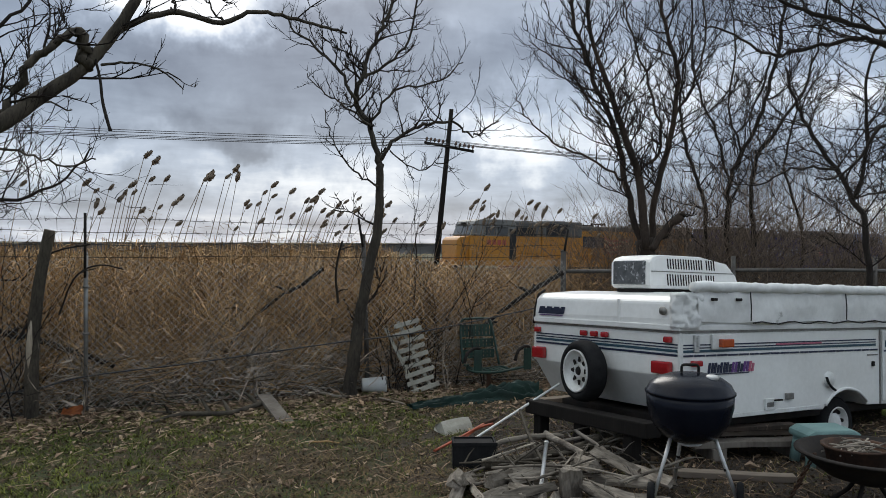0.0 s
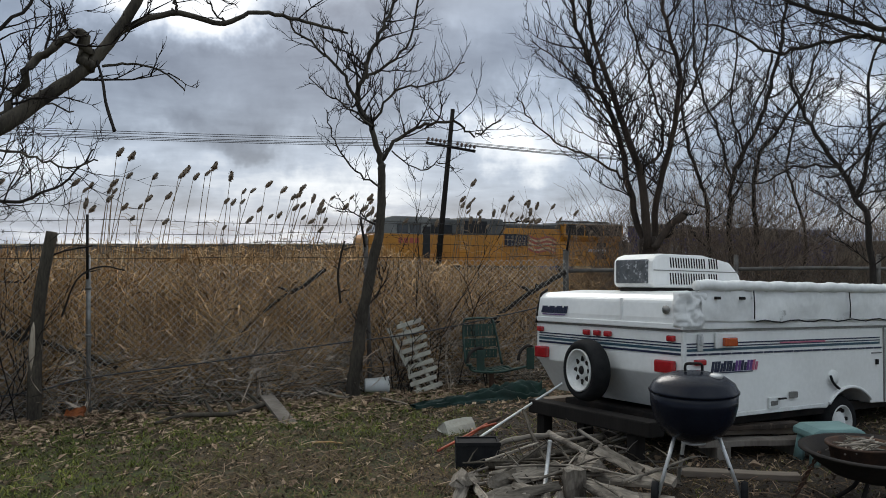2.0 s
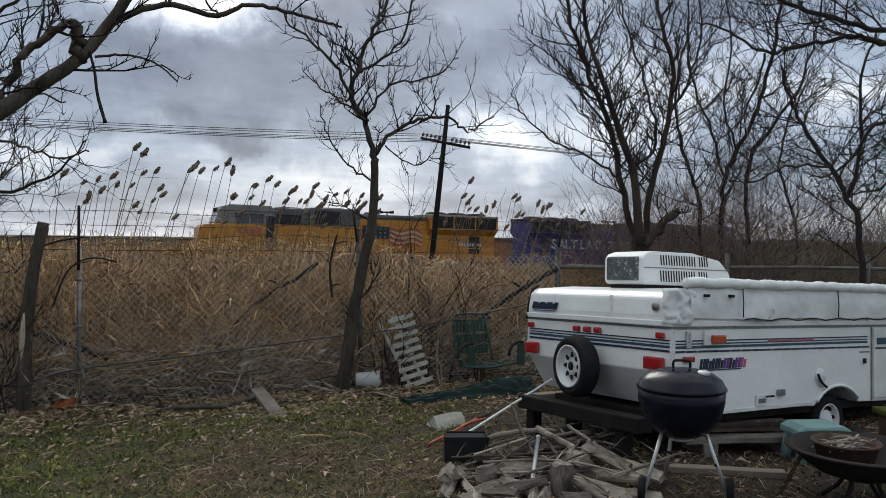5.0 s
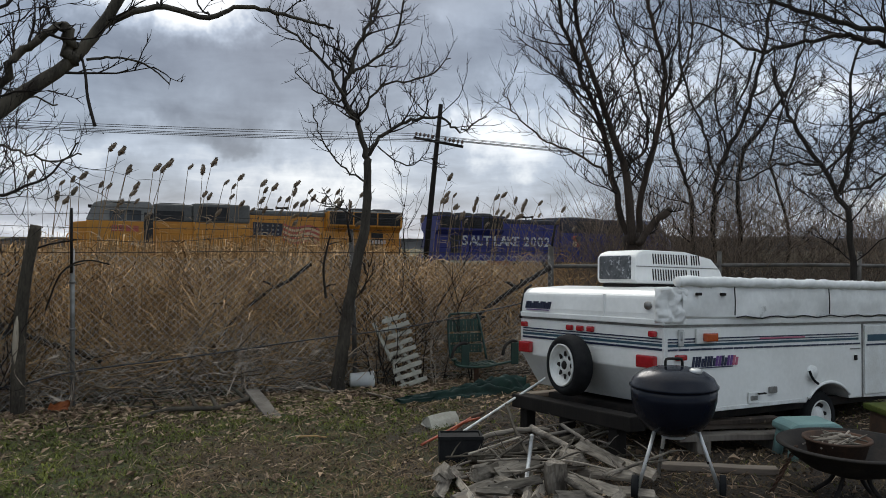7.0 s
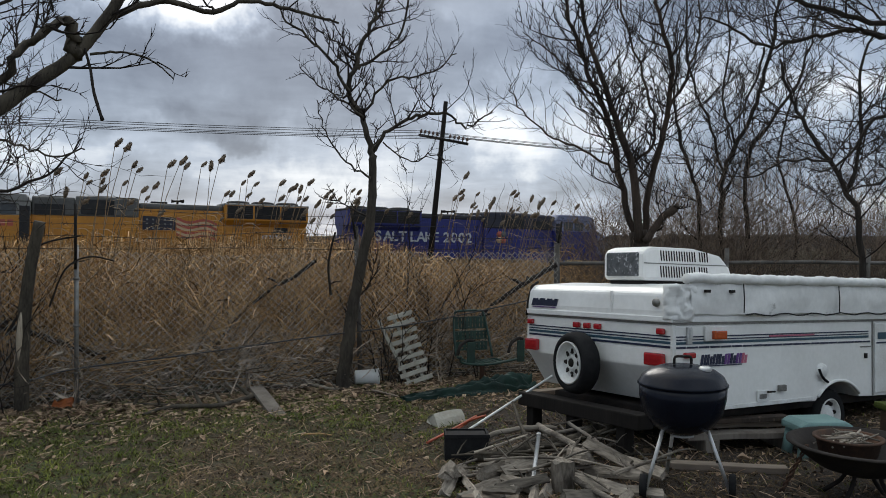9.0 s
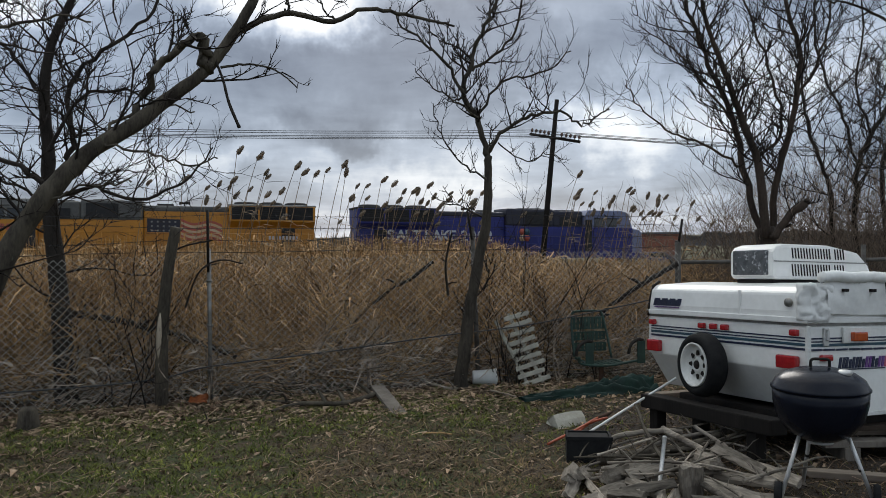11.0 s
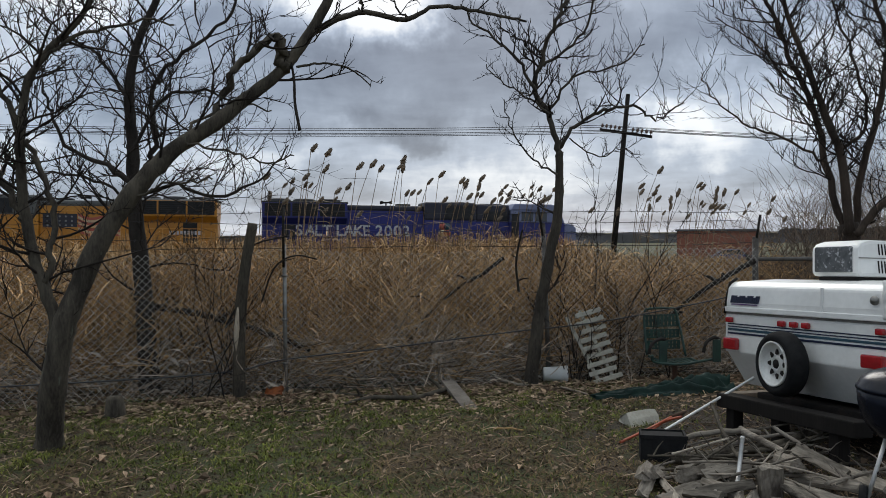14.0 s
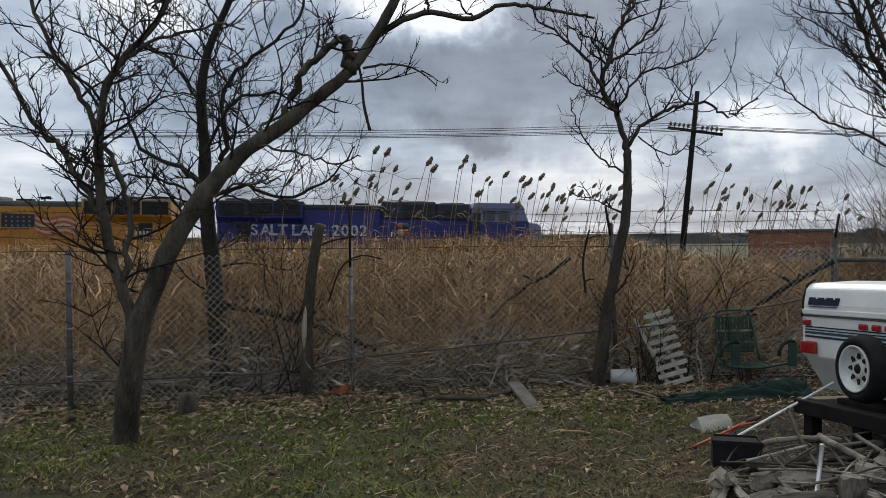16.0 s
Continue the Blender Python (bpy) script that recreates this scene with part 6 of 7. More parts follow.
# ---------------------------------------------------------------- things round the camper
def kettle_grill():
    t = thing("kettle_grill", pose(1.60, 5.20, 0), "black enamelled kettle barbecue on three aluminium legs", "barbecue")
    g = Geo()
    g.lathe([(0.03, 0.375), (0.11, 0.382), (0.19, 0.425), (0.248, 0.51), (0.272, 0.61), (0.276, 0.692), (0.264, 0.692), (0.0, 0.684)], 48)
    bowl = part("bowl", g, M["enamel"], t)
    g = Geo()
    g.lathe([(0.274, 0.686), (0.284, 0.691), (0.284, 0.702), (0.276, 0.709), (0.255, 0.75), (0.205, 0.785), (0.13, 0.809), (0.05, 0.818), (0, 0.819)], 48)
    lid = part("lid", g, M["enamel"], t)
    g = Geo()
    g.tube(smooth_line([(-0.055, 0, 0.82), (-0.05, 0, 0.865), (0, 0, 0.87), (0.05, 0, 0.865), (0.055, 0, 0.82)], 4), 0.009, 8)
    part("lid_handle", g, M["dark"], lid)
    g = Geo()
    g.lathe([(0.03, 0.80), (0.045, 0.826), (0.03, 0.84), (0, 0.842)], 16, pose(0.11, -0.1, -0.02))
    part("vent", g, M["alu"], lid)
    for a, top, name in ((205, 0.43, "leg"), (-25, 0.43, "leg"), (92, 0.43, "leg")):
        a = radians(a)
        c, s = math.cos(a), math.sin(a)
        g = Geo()
        g.tube([(0.15 * c, 0.15 * s, top), (0.30 * c, 0.30 * s, 0.02)], 0.0125, 10)
        leg = part(name, g, M["alu"], t)
        g = Geo()
        g.tube([(0.22 * c, 0.22 * s, 0.225), (0.225 * c, 0.225 * s, 0.21)], 0.0135, 10)
        part("joint", g, M["dark"], leg)
        g = Geo()
        if s < 0.5:
            g.lathe([(0, -0.022), (0.068, -0.02), (0.075, 0), (0.068, 0.02), (0, 0.022)], 20, pose(0.31 * c, 0.31 * s, 0.075, 90, 0, 70))
            part("wheel", g, M["black"], t)
        else:
            g.tube([(0.30 * c, 0.30 * s, 0.0), (0.30 * c, 0.30 * s, 0.04)], 0.016, 10)
            part("foot", g, M["black"], leg)
    g = Geo()
    g.lathe([(0.03, 0.0), (0.075, 0.012), (0.078, 0.022), (0.02, 0.03), (0, 0.03)], 20, pose(0, 0, 0.345))
    g.tube([(0, 0, 0.36), (0, 0, 0.41)], 0.012, 8)
    part("ash_catcher", g, M["alu"], t, "dull ash catcher")


kettle_grill()


def fire_bowl():
    t = thing("fire_bowl", pose(2.66, 4.98, -0.01), "shallow black steel fire bowl on splayed legs", "fire pit")
    g = Geo()
    g.lathe([(0.0, 0.185), (0.12, 0.19), (0.26, 0.235), (0.36, 0.305), (0.42, 0.37), (0.445, 0.37), (0.445, 0.38), (0.41, 0.383), (0.34, 0.32), (0.24, 0.255), (0.0, 0.21)], 40)
    part("bowl", g, M["dark"], t)
    for a in (35, 125, 215, 305):
        c, s = math.cos(radians(a)), math.sin(radians(a))
        g = Geo()
        g.tube(smooth_line([(0.10 * c, 0.10 * s, 0.205), (0.14 * c, 0.14 * s, 0.12), (0.28 * c, 0.28 * s, 0.0)], 3), 0.014, 8)
        part("leg", g, M["dark"], t)
    rod = thing("twisted_rod", pose(2.28, 5.0, 0), "twisted dark iron rod propped on the fire bowl", "rod")
    g = Geo()
    n = 40
    for off in (0, math.pi):
        pts = []
        for i in range(n + 1):
            k = i / n
            p = Vector((-0.08, 0.12, 0.0)).lerp(Vector((0.03, -0.02, 0.36)), k)
            pts.append(p + Vector((math.cos(off + k * 26), math.sin(off + k * 26), 0)) * 0.009)
        g.tube(pts, 0.007, 5)
    part("strand", g, M["rust"], rod)
    pot = thing("clay_pot", pose(2.60, 5.05, 0.24) @ Matrix.Scale(0.88, 4), "rust-brown shallow pot full of dry sticks", "pot")
    g = Geo()
    g.lathe([(0, 0.0), (0.15, 0.0), (0.19, 0.05), (0.215, 0.155), (0.235, 0.16), (0.235, 0.175), (0.21, 0.172), (0.18, 0.10), (0.0, 0.09)], 36)
    part("bowl", g, M["rust"], pot, "", 0)
    rng = random.Random(31)
    for k in range(26):
        a, r = rng.uniform(0, 2 * math.pi), rng.uniform(0.0, 0.13)
        p = Vector((r * math.cos(a), r * math.sin(a), rng.uniform(0.13, 0.19)))
        b = rng.uniform(0, math.pi)
        d = Vector((math.cos(b), math.sin(b) * 0.7, rng.uniform(-0.1, 0.25))) * rng.uniform(0.14, 0.34)
        g = Geo()
        g.tube([p - d * 0.5, p + Vector((0, 0, 0.008)), p + d * 0.5], rng.uniform(0.005, 0.011), 6)
        part("stick", g, M["split"], pot)


fire_bowl()


def plastic_table():
    t = thing("plastic_step", pose(2.88, 6.06, 0, 0, 0, 6), "small teal plastic step stool", "stool")
    g = Geo()
    g.prism([(-0.215, 0.20), (-0.21, 0.25), (-0.15, 0.28), (0.15, 0.28), (0.21, 0.25), (0.215, 0.20)], 0.28, pose(0, -0.14, 0))
    part("top", g, M["teal"], t, "", 0.02)
    for x in (-0.16, 0.16):
        for y in (-0.1, 0.1):
            g = Geo()
            g.tube([(x * 1.1, y * 1.1, 0), (x * 0.95, y * 0.95, 0.21)], [0.04, 0.035], 8)
            part("leg", g, M["teal"], t)
    b = thing("storage_bin", pose(3.74, 6.0, 0, 0, 0, 4), "pale storage bin with a green lid", "bin")
    g = Geo()
    g.box((-0.3, -0.22, 0), (0.3, 0.22, 0.33))
    part("tub", g, M["rust"], b, "", 0.03)
    g = Geo()
    g.box((-0.33, -0.25, 0.33), (0.33, 0.25, 0.38))
    part("lid", g, M["grass"], b, "green plastic lid", 0.015)


plastic_table()


def board(name, label, m, size, material, cat="board"):
    """A sawn board with worn, slightly bowed faces."""
    g = Geo()
    lx, ly, lz = size
    n = 8
    ring = [(-ly / 2, 0), (ly / 2, 0), (ly / 2, lz), (-ly / 2, lz)]
    for i in range(n + 1):
        x = -lx / 2 + lx * i / n
        j = noise.noise(Vector((x * 4, ly * 9, lz * 50))) * 0.006
        g.v += [Vector((x, y + j, z + j * 0.6)) for y, z in ring]
    for i in range(n):
        for k in range(4):
            q = (k + 1) % 4
            g.f.append((i * 4 + k, i * 4 + q, i * 4 + 4 + q, i * 4 + 4 + k))
    g.f += [(3, 2, 1, 0), tuple(n * 4 + k for k in range(4))]
    g.s = [False] * len(g.f)
    ob = part(name, g, M[material], None, "", 0.003, 1)
    ob.matrix_basis = m
    return tagged(ob, label, cat)


board("plank", "grey weathered plank lying on the lawn", pose(-1.60, 7.72, 0.02, 0, 7, -64), (0.95, 0.14, 0.035), "weathered", "plank")
board("plank", "long pale plank lying behind the barbecue", pose(2.05, 5.66, 0.0, 0, 0, -10), (0.82, 0.10, 0.045), "plank", "plank")
board("plank", "upper board of a low plank stack", pose(2.42, 6.40, 0.145, 0, 0, 8), (0.85, 0.16, 0.05), "plank", "plank")
board("plank", "reddish board on a low plank stack", pose(2.42, 6.30, 0.20, 0, 0, 11), (0.75, 0.10, 0.035), "bark_red", "plank")
board("plank", "lower board of a low plank stack", pose(2.38, 6.22, 0.095, 0, 0, 7), (0.95, 0.14, 0.045), "weathered", "plank")
for x_, y_ in ((2.08, 6.25), (2.72, 6.36)):
    board("block", "timber block under the plank stack", pose(x_, y_, 0.0, 0, 0, 12), (0.12, 0.3, 0.095), "weathered", "block")
board("plank", "thin pale slat lying in the litter", pose(-0.52, 8.25, 0.02, 0, 4, -35), (0.34, 0.035, 0.015), "plank", "plank")
board("plank", "rough board edge at the lawn", pose(0.35, 4.98, 0.0, 0, 0, -6), (0.35, 0.12, 0.04), "plank", "plank")


def split_log(m, length, width, height, seed, material="split"):
    """A cleft log: bark-round below, rough flat faces above."""
    rng = random.Random(seed)
    g = Geo()
    n = 6
    prof = [(-0.5, 0.08), (-0.3, -0.02), (0.05, -0.05), (0.35, 0.0), (0.52, 0.25), (0.30, 0.75), (0.02, 1.0), (-0.28, 0.62)]
    prof = [(a + rng.uniform(-0.13, 0.13), b + rng.uniform(-0.13, 0.13)) for a, b in prof]
    for i in range(n + 1):
        x = length * (i / n - 0.5)
        k = 1 - 0.12 * abs(i / n - 0.5)
        for a, b in prof:
            g.v.append(Vector((x + (rng.uniform(-0.015, 0.015) if i in (0, n) else 0), a * width * k + rng.uniform(-0.004, 0.004), max(b, 0) * height * k + rng.uniform(-0.004, 0.004))))
    q = len(prof)
    for i in range(n):
        for k in range(q):
            g.f.append((i * q + k, i * q + (k + 1) % q, (i + 1) * q + (k + 1) % q, (i + 1) * q + k))
    g.f += [tuple(reversed(range(q))), tuple(n * q + k for k in range(q))]
    g.s = [False] * len(g.f)
    ob = part("split_log", g, M[material], None)
    ob.matrix_basis = m
    return tagged(ob, "split grey firewood log on the woodpile", "firewood", "woodpile logs")


LOGS = ((0.10, 5.20, 0.0, 75, 0.26, 0.15, 0.12), (0.10, 5.27, 0.085, 82, 0.24, 0.15, 0.09), (0.38, 5.40, 0.03, 60, 0.34, 0.13, 0.13),
        (0.33, 5.16, 0.0, 40, 0.25, 0.12, 0.10), (0.55, 5.22, 0.0, 120, 0.38, 0.14, 0.12), (0.62, 5.42, 0.06, 20, 0.35, 0.13, 0.11),
        (0.72, 5.10, 0.0, 70, 0.3, 0.12, 0.1), (1.00, 5.52, 0.10, 100, 0.34, 0.18, 0.12), (1.05, 5.18, 0.0, 150, 0.4, 0.14, 0.12),
        (0.88, 5.70, 0.0, 15, 0.4, 0.14, 0.13), (1.20, 5.58, 0.10, 125, 0.44, 0.13, 0.11), (1.36, 5.42, 0.08, 118, 0.55, 0.12, 0.09),
        (1.18, 5.30, 0.05, 128, 0.5, 0.11, 0.1), (0.48, 5.60, 0.0, 10, 0.34, 0.13, 0.12), (1.30, 5.10, 0.0, 140, 0.36, 0.11, 0.08),
        (0.28, 5.02, 0.0, 20, 0.26, 0.12, 0.1), (0.62, 4.96, 0.0, 80, 0.3, 0.13, 0.1), (0.92, 4.95, 0.0, 30, 0.34, 0.13, 0.11), (1.16, 4.92, 0.0, 60, 0.3, 0.12, 0.1), (1.45, 5.62, 0.0, 60, 0.3, 0.12, 0.1))
for i_, (x_, y_, z_, a_, l_, w_, h_) in enumerate(LOGS):
    split_log(pose(x_, y_, z_, (i_ * 37) % 25 - 12, (i_ * 53) % 22 - 11, a_), l_ * 0.95, w_ * 0.66, h_ * 0.7, 500 + i_)
rng_ = random.Random(71)
for i_ in range(6):
    split_log(pose(rng_.uniform(0.15, 1.5), rng_.uniform(4.9, 5.75), rng_.uniform(0.0, 0.1), rng_.uniform(-20, 20), rng_.uniform(-16, 16), rng_.uniform(0, 180)), rng_.uniform(0.2, 0.42), rng_.uniform(0.05, 0.09), rng_.uniform(0.04, 0.08), 540 + i_)
# a grey round-topped block that stands on end in the pile
split_log(pose(0.82, 5.10, 0.10, 0, 74, 80), 0.22, 0.15, 0.08, 611)


def stick(pts, r0, r1, label, material="weathered", seed=0, twigs=0):
    g = Geo()
    line = smooth_line(pts, 5)
    rng = random.Random(seed)
    n = len(line) - 1
    g.tube([c + Vector((rng.uniform(-1, 1), rng.uniform(-1, 1), rng.uniform(-1, 1))) * r0 * 0.2 for c in line], [r0 + (r1 - r0) * i / n for i in range(n + 1)], 8)
    for _ in range(twigs):
        c = line[rng.randrange(1, n)]
        d = Vector((rng.uniform(-1, 1), rng.uniform(-1, 1), rng.uniform(0, 0.8))) * 0.16
        g.tube([c, c + d * 0.5 + Vector((0, 0, 0.01)), c + d], [r1 * 0.9, r1 * 0.7, r1 * 0.3], 5)
    ob = new("branch", g.mesh("branch", M[material]))
    return tagged(ob, label, "branch")


stick([(0.30, 5.72, 0.07), (0.65, 5.88, 0.08), (1.0, 6.05, 0.12), (1.42, 6.3, 0.20)], 0.042, 0.024, "thick bare limb lying across the woodpile", "bark", 1)
stick([(0.28, 5.98, 0.10), (0.50, 6.05, 0.17), (0.78, 6.08, 0.20), (0.92, 6.06, 0.19)], 0.022, 0.017, "barkless pale branch arched over the pile", "split", 2)
stick([(0.78, 6.10, 0.21), (0.95, 5.90, 0.15), (1.12, 5.74, 0.10)], 0.026, 0.02, "barkless pale branch in the woodpile", "split", 3)
stick([(0.62, 6.4, 0.32), (0.66, 6.0, 0.19), (0.72, 5.6, 0.12), (0.85, 5.25, 0.12)], 0.013, 0.011, "thin green-grey stick leaning on the pile", "bark", 4)
stick([(0.62, 5.95, 0.09), (0.95, 5.9, 0.12), (1.35, 6.05, 0.22), (1.5, 6.1, 0.26)], 0.016, 0.009, "thin twiggy branch on the woodpile", "bark", 5, 8)
stick([(0.55, 5.9, 0.07), (0.85, 6.15, 0.12), (1.25, 6.25, 0.17), (1.65, 6.45, 0.2)], 0.018, 0.01, "thin twiggy branch on the woodpile", "weathered", 6, 8)
stick([(1.02, 6.15, 0.22), (1.12, 6.0, 0.17), (1.22, 5.6, 0.14), (1.38, 5.2, 0.07)], 0.014, 0.018, "thin bare stick on the woodpile", "weathered", 7, 3)
stick([(0.3, 5.85, 0.05), (0.6, 5.75, 0.1), (0.9, 5.7, 0.13), (1.15, 5.85, 0.14)], 0.012, 0.007, "thin bare stick on the woodpile", "bark", 8, 6)
stick([(0.85, 5.6, 0.12), (1.0, 5.75, 0.15), (1.1, 6.0, 0.16)], 0.012, 0.008, "thin bare stick on the woodpile", "split", 9, 4)
stick([(0.05, 5.5, 0.02), (0.3, 5.7, 0.06), (0.55, 5.75, 0.08)], 0.01, 0.007, "thin bare stick on the woodpile", "weathered", 12, 2)
stick([(0.85, 5.15, 0.12), (1.0, 5.0, 0.06), (1.15, 4.8, 0.02)], 0.02, 0.018, "pale peeled stick on the woodpile", "split", 13)
stick([(-2.62, 7.25, 0.01), (-2.45, 7.5, 0.035), (-2.0, 7.56, 0.045), (-1.78, 7.95, 0.06)], 0.018, 0.026, "long crooked branch lying on the lawn", "bark", 10, 3)
stick([(-3.0, 7.75, 0.015), (-2.6, 7.65, 0.02), (-2.1, 7.6, 0.03)], 0.014, 0.018, "crooked branch lying on the lawn", "bark", 14, 3)
stick([(-3.15, 6.8, 0.01), (-2.9, 6.9, 0.015), (-2.75, 6.95, 0.01)], 0.013, 0.009, "short dark stick lying on the lawn", "bark", 11, 2)
stick([(-1.09, 6.58, 0.012), (-0.95, 6.59, 0.018), (-0.84, 6.57, 0.01)], 0.008, 0.006, "pale reed stalk lying on the lawn", "reed", 15)
stick([(-1.0, 8.45, 0.02), (-1.25, 8.5, 0.05), (-1.45, 8.7, 0.09)], 0.02, 0.012, "pale stick in the litter by the fence", "split", 16, 2)
stick([(-2.5, 8.78, 0.3), (-2.1, 8.76, 0.78), (-1.80, 8.80, 1.04), (-1.55, 8.84, 1.18), (-1.32, 8.88, 1.36)], 0.016, 0.022, "dark broken limb caught in the reeds", "bark_dark", 17, 2)
stick([(0.37, 9.52, 0.57), (0.8, 9.62, 0.91), (1.17, 9.68, 1.14), (1.45, 9.74, 1.29)], 0.022, 0.032, "dark limb leaning on the fence", "bark_dark", 18, 4)
stick([(-5.15, 7.65, 1.0), (-4.9, 7.75, 0.88), (-4.45, 7.8, 0.8), (-4.0, 7.9, 0.68), (-3.6, 8.02, 0.53), (-3.3, 8.1, 0.40)], 0.04, 0.026, "dark fallen limb behind the fence", "bark_dark", 19, 4)
stick([(-1.12, 8.6, 1.0), (-1.14, 8.6, 1.36), (-1.07, 8.6, 1.67)], 0.014, 0.01, "dark dead vine climbing the fence", "bark_dark", 20, 4)
stick([(-3.62, 7.6, 0.95), (-3.5, 7.66, 1.3), (-3.3, 7.72, 1.42), (-3.1, 7.8, 1.38)], 0.010, 0.007, "dark dead vine round the fence post", "bark_dark", 21, 3)
stick([(-3.95, 7.45, 0.7), (-3.75, 7.5, 1.1), (-3.7, 7.5, 1.5), (-3.35, 7.65, 1.62)], 0.012, 0.008, "dark dead vine round the timber post", "bark_dark", 22, 4)


def pile_sticks():
    """Thin sticks thrown over the woodpile."""
    rng = random.Random(44)
    for k in range(30):
        x, y = rng.uniform(0.35, 1.5), rng.uniform(5.2, 6.25)
        a, ln = rng.gauss(0.35, 0.6), rng.uniform(0.25, 0.65)
        z0 = rng.uniform(0.02, 0.16)
        d = Vector((math.cos(a), math.sin(a), 0)) * ln / 2
        up_ = Vector((0, 0, rng.uniform(-0.03, 0.09)))
        c = Vector((x, y, z0))
        stick([c - d - up_ * 0.5, c + Vector((rng.uniform(-0.03, 0.03), rng.uniform(-0.03, 0.03), 0.02)), c + d + up_], rng.uniform(0.006, 0.014), rng.uniform(0.004, 0.008), "thin dry stick thrown on the woodpile", rng.choice(("weathered", "bark", "split")), 700 + k, rng.randrange(4))


pile_sticks()


def metal_tubes():
    for a, b, r, mat_, lab in (((0.62, 5.12, 0.0), (0.70, 5.40, 0.31), 0.014, "alu", "bare aluminium tube standing in the woodpile"),
                               ((0.22, 6.58, 0.02), (1.0, 6.95, 0.43), 0.0105, "white", "long white pole leaning on the camper tail")):
        g = Geo()
        g.tube([a, b], r, 10)
        g.tube([b, Vector(b) + (Vector(b) - Vector(a)).normalized() * 0.012], r * 1.15, 10)
        tagged(new("tube", g.mesh("tube", M[mat_])), lab, "tube")
    t = thing("lopper", pose(0, 0, 0), "long-handled garden tool with orange grips", "garden tool")
    for pts in ([(-0.06, 6.30, 0.02), (0.15, 6.62, 0.05), (0.36, 6.98, 0.08)], [(0.10, 6.42, 0.02), (0.28, 6.85, 0.06), (0.44, 6.95, 0.09)]):
        g = Geo()
        g.tube(smooth_line(pts, 4), 0.011, 8)
        part("handle", g, M["orange"], t)
    g = Geo()
    g.tube([(0.36, 6.98, 0.08), (0.44, 7.06, 0.09), (0.50, 7.2, 0.09)], [0.014, 0.02, 0.006], 6)
    part("blade", g, M["rust"], t)


metal_tubes()


def crate():
    t = thing("black_box", pose(0.235, 5.97, 0, 0, 0, 2), "matt black open plastic box on the ground", "box")
    g = Geo()
    for lo, hi in (((-0.16, -0.1, 0), (0.16, -0.085, 0.19)), ((-0.16, 0.085, 0), (0.16, 0.1, 0.19)), ((-0.16, -0.085, 0), (-0.145, 0.085, 0.19)), ((0.145, -0.085, 0), (0.16, 0.085, 0.19)), ((-0.145, -0.085, 0), (0.145, 0.085, 0.02))):
        g.box(lo, hi)
    part("tub", g, M["black"], t)
    g = Geo()
    g.box((-0.167, -0.107, 0.165), (0.167, -0.101, 0.192))
    part("rim", g, M["black"], t, "", 0.002)
    g = Geo()
    g.box((-0.144, -0.084, 0.15), (0.144, 0.084, 0.18))
    part("contents", g, M["black"], t, "black plastic liner", 0.01)
    ob = split_log(pose(0.10, 7.04, 0.0, 8, 0, 42), 0.32, 0.2, 0.11, 901, "white_old")
    tagged(ob, "pale cut log lying on bare earth", "log", "cut logs")


crate()


def stump():
    g = Geo()
    g.lathe([(0.11, -0.03), (0.085, 0.05), (0.075, 0.16), (0.06, 0.19), (0, 0.185)], 14, pose(-4.52, 6.45, 0))
    for i, c in enumerate(g.v):
        g.v[i] = c + Vector((noise.noise(c * 9), noise.noise(c * 9 + Vector((3, 1, 2))), 0)) * 0.03
    tagged(new("stump", g.mesh("stump", M["bark"])), "short weathered tree stump in the lawn", "stump")


stump()


def orange_leaf():
    g = Geo()
    n = 12
    for i in range(n + 1):
        for j in range(n + 1):
            u, v = i / n - 0.5, j / n - 0.5
            k = 0.11 * (1 - 0.5 * abs(u))
            g.v.append(Vector((u * 0.16, v * k, 0.09 + 0.06 * math.sin(u * 5) + 0.12 * v * v + 0.03 * noise.noise(Vector((u * 7, v * 7, 2))))))
    g.f = [(i * (n + 1) + j, (i + 1) * (n + 1) + j, (i + 1) * (n + 1) + j + 1, i * (n + 1) + j + 1) for i in range(n) for j in range(n)]
    g.s = [True] * len(g.f)
    ob = part("leaf", g, M["leaf_orange"])
    ob.matrix_basis = pose(-3.54, 7.62, -0.02, 50, 20, 30)
    tagged(ob, "large curled orange-brown leaf at the fence post", "leaf")


orange_leaf()


def lattice():
    t = thing("lattice_panel", pose(-0.18, 8.84, 0.0, -6, 0, 14) @ pose(0, 0, 0, 0, -26, 0), "broken white plastic lattice panel leaning on the fence", "lattice")
    rng = random.Random(6)
    for k in range(9):
        z = 0.03 + k * 0.092
        w = 0.165 if k < 8 else 0.13
        g = Geo()
        g.box((-w + rng.uniform(-0.02, 0.02), -0.012, z), (w + rng.uniform(-0.03, 0.02), 0.004, z + 0.05), pose(0, 0, 0, 0, rng.uniform(7, 12), 0))
        part("slat", g, M["white_old"], t, "", 0.004, 1)
    for x in (-0.10, 0.06):
        g = Geo()
        g.box((x, 0.005, 0.0), (x + 0.04, 0.018, 0.84))
        part("rail", g, M["white_old"], t, "", 0.004, 1)


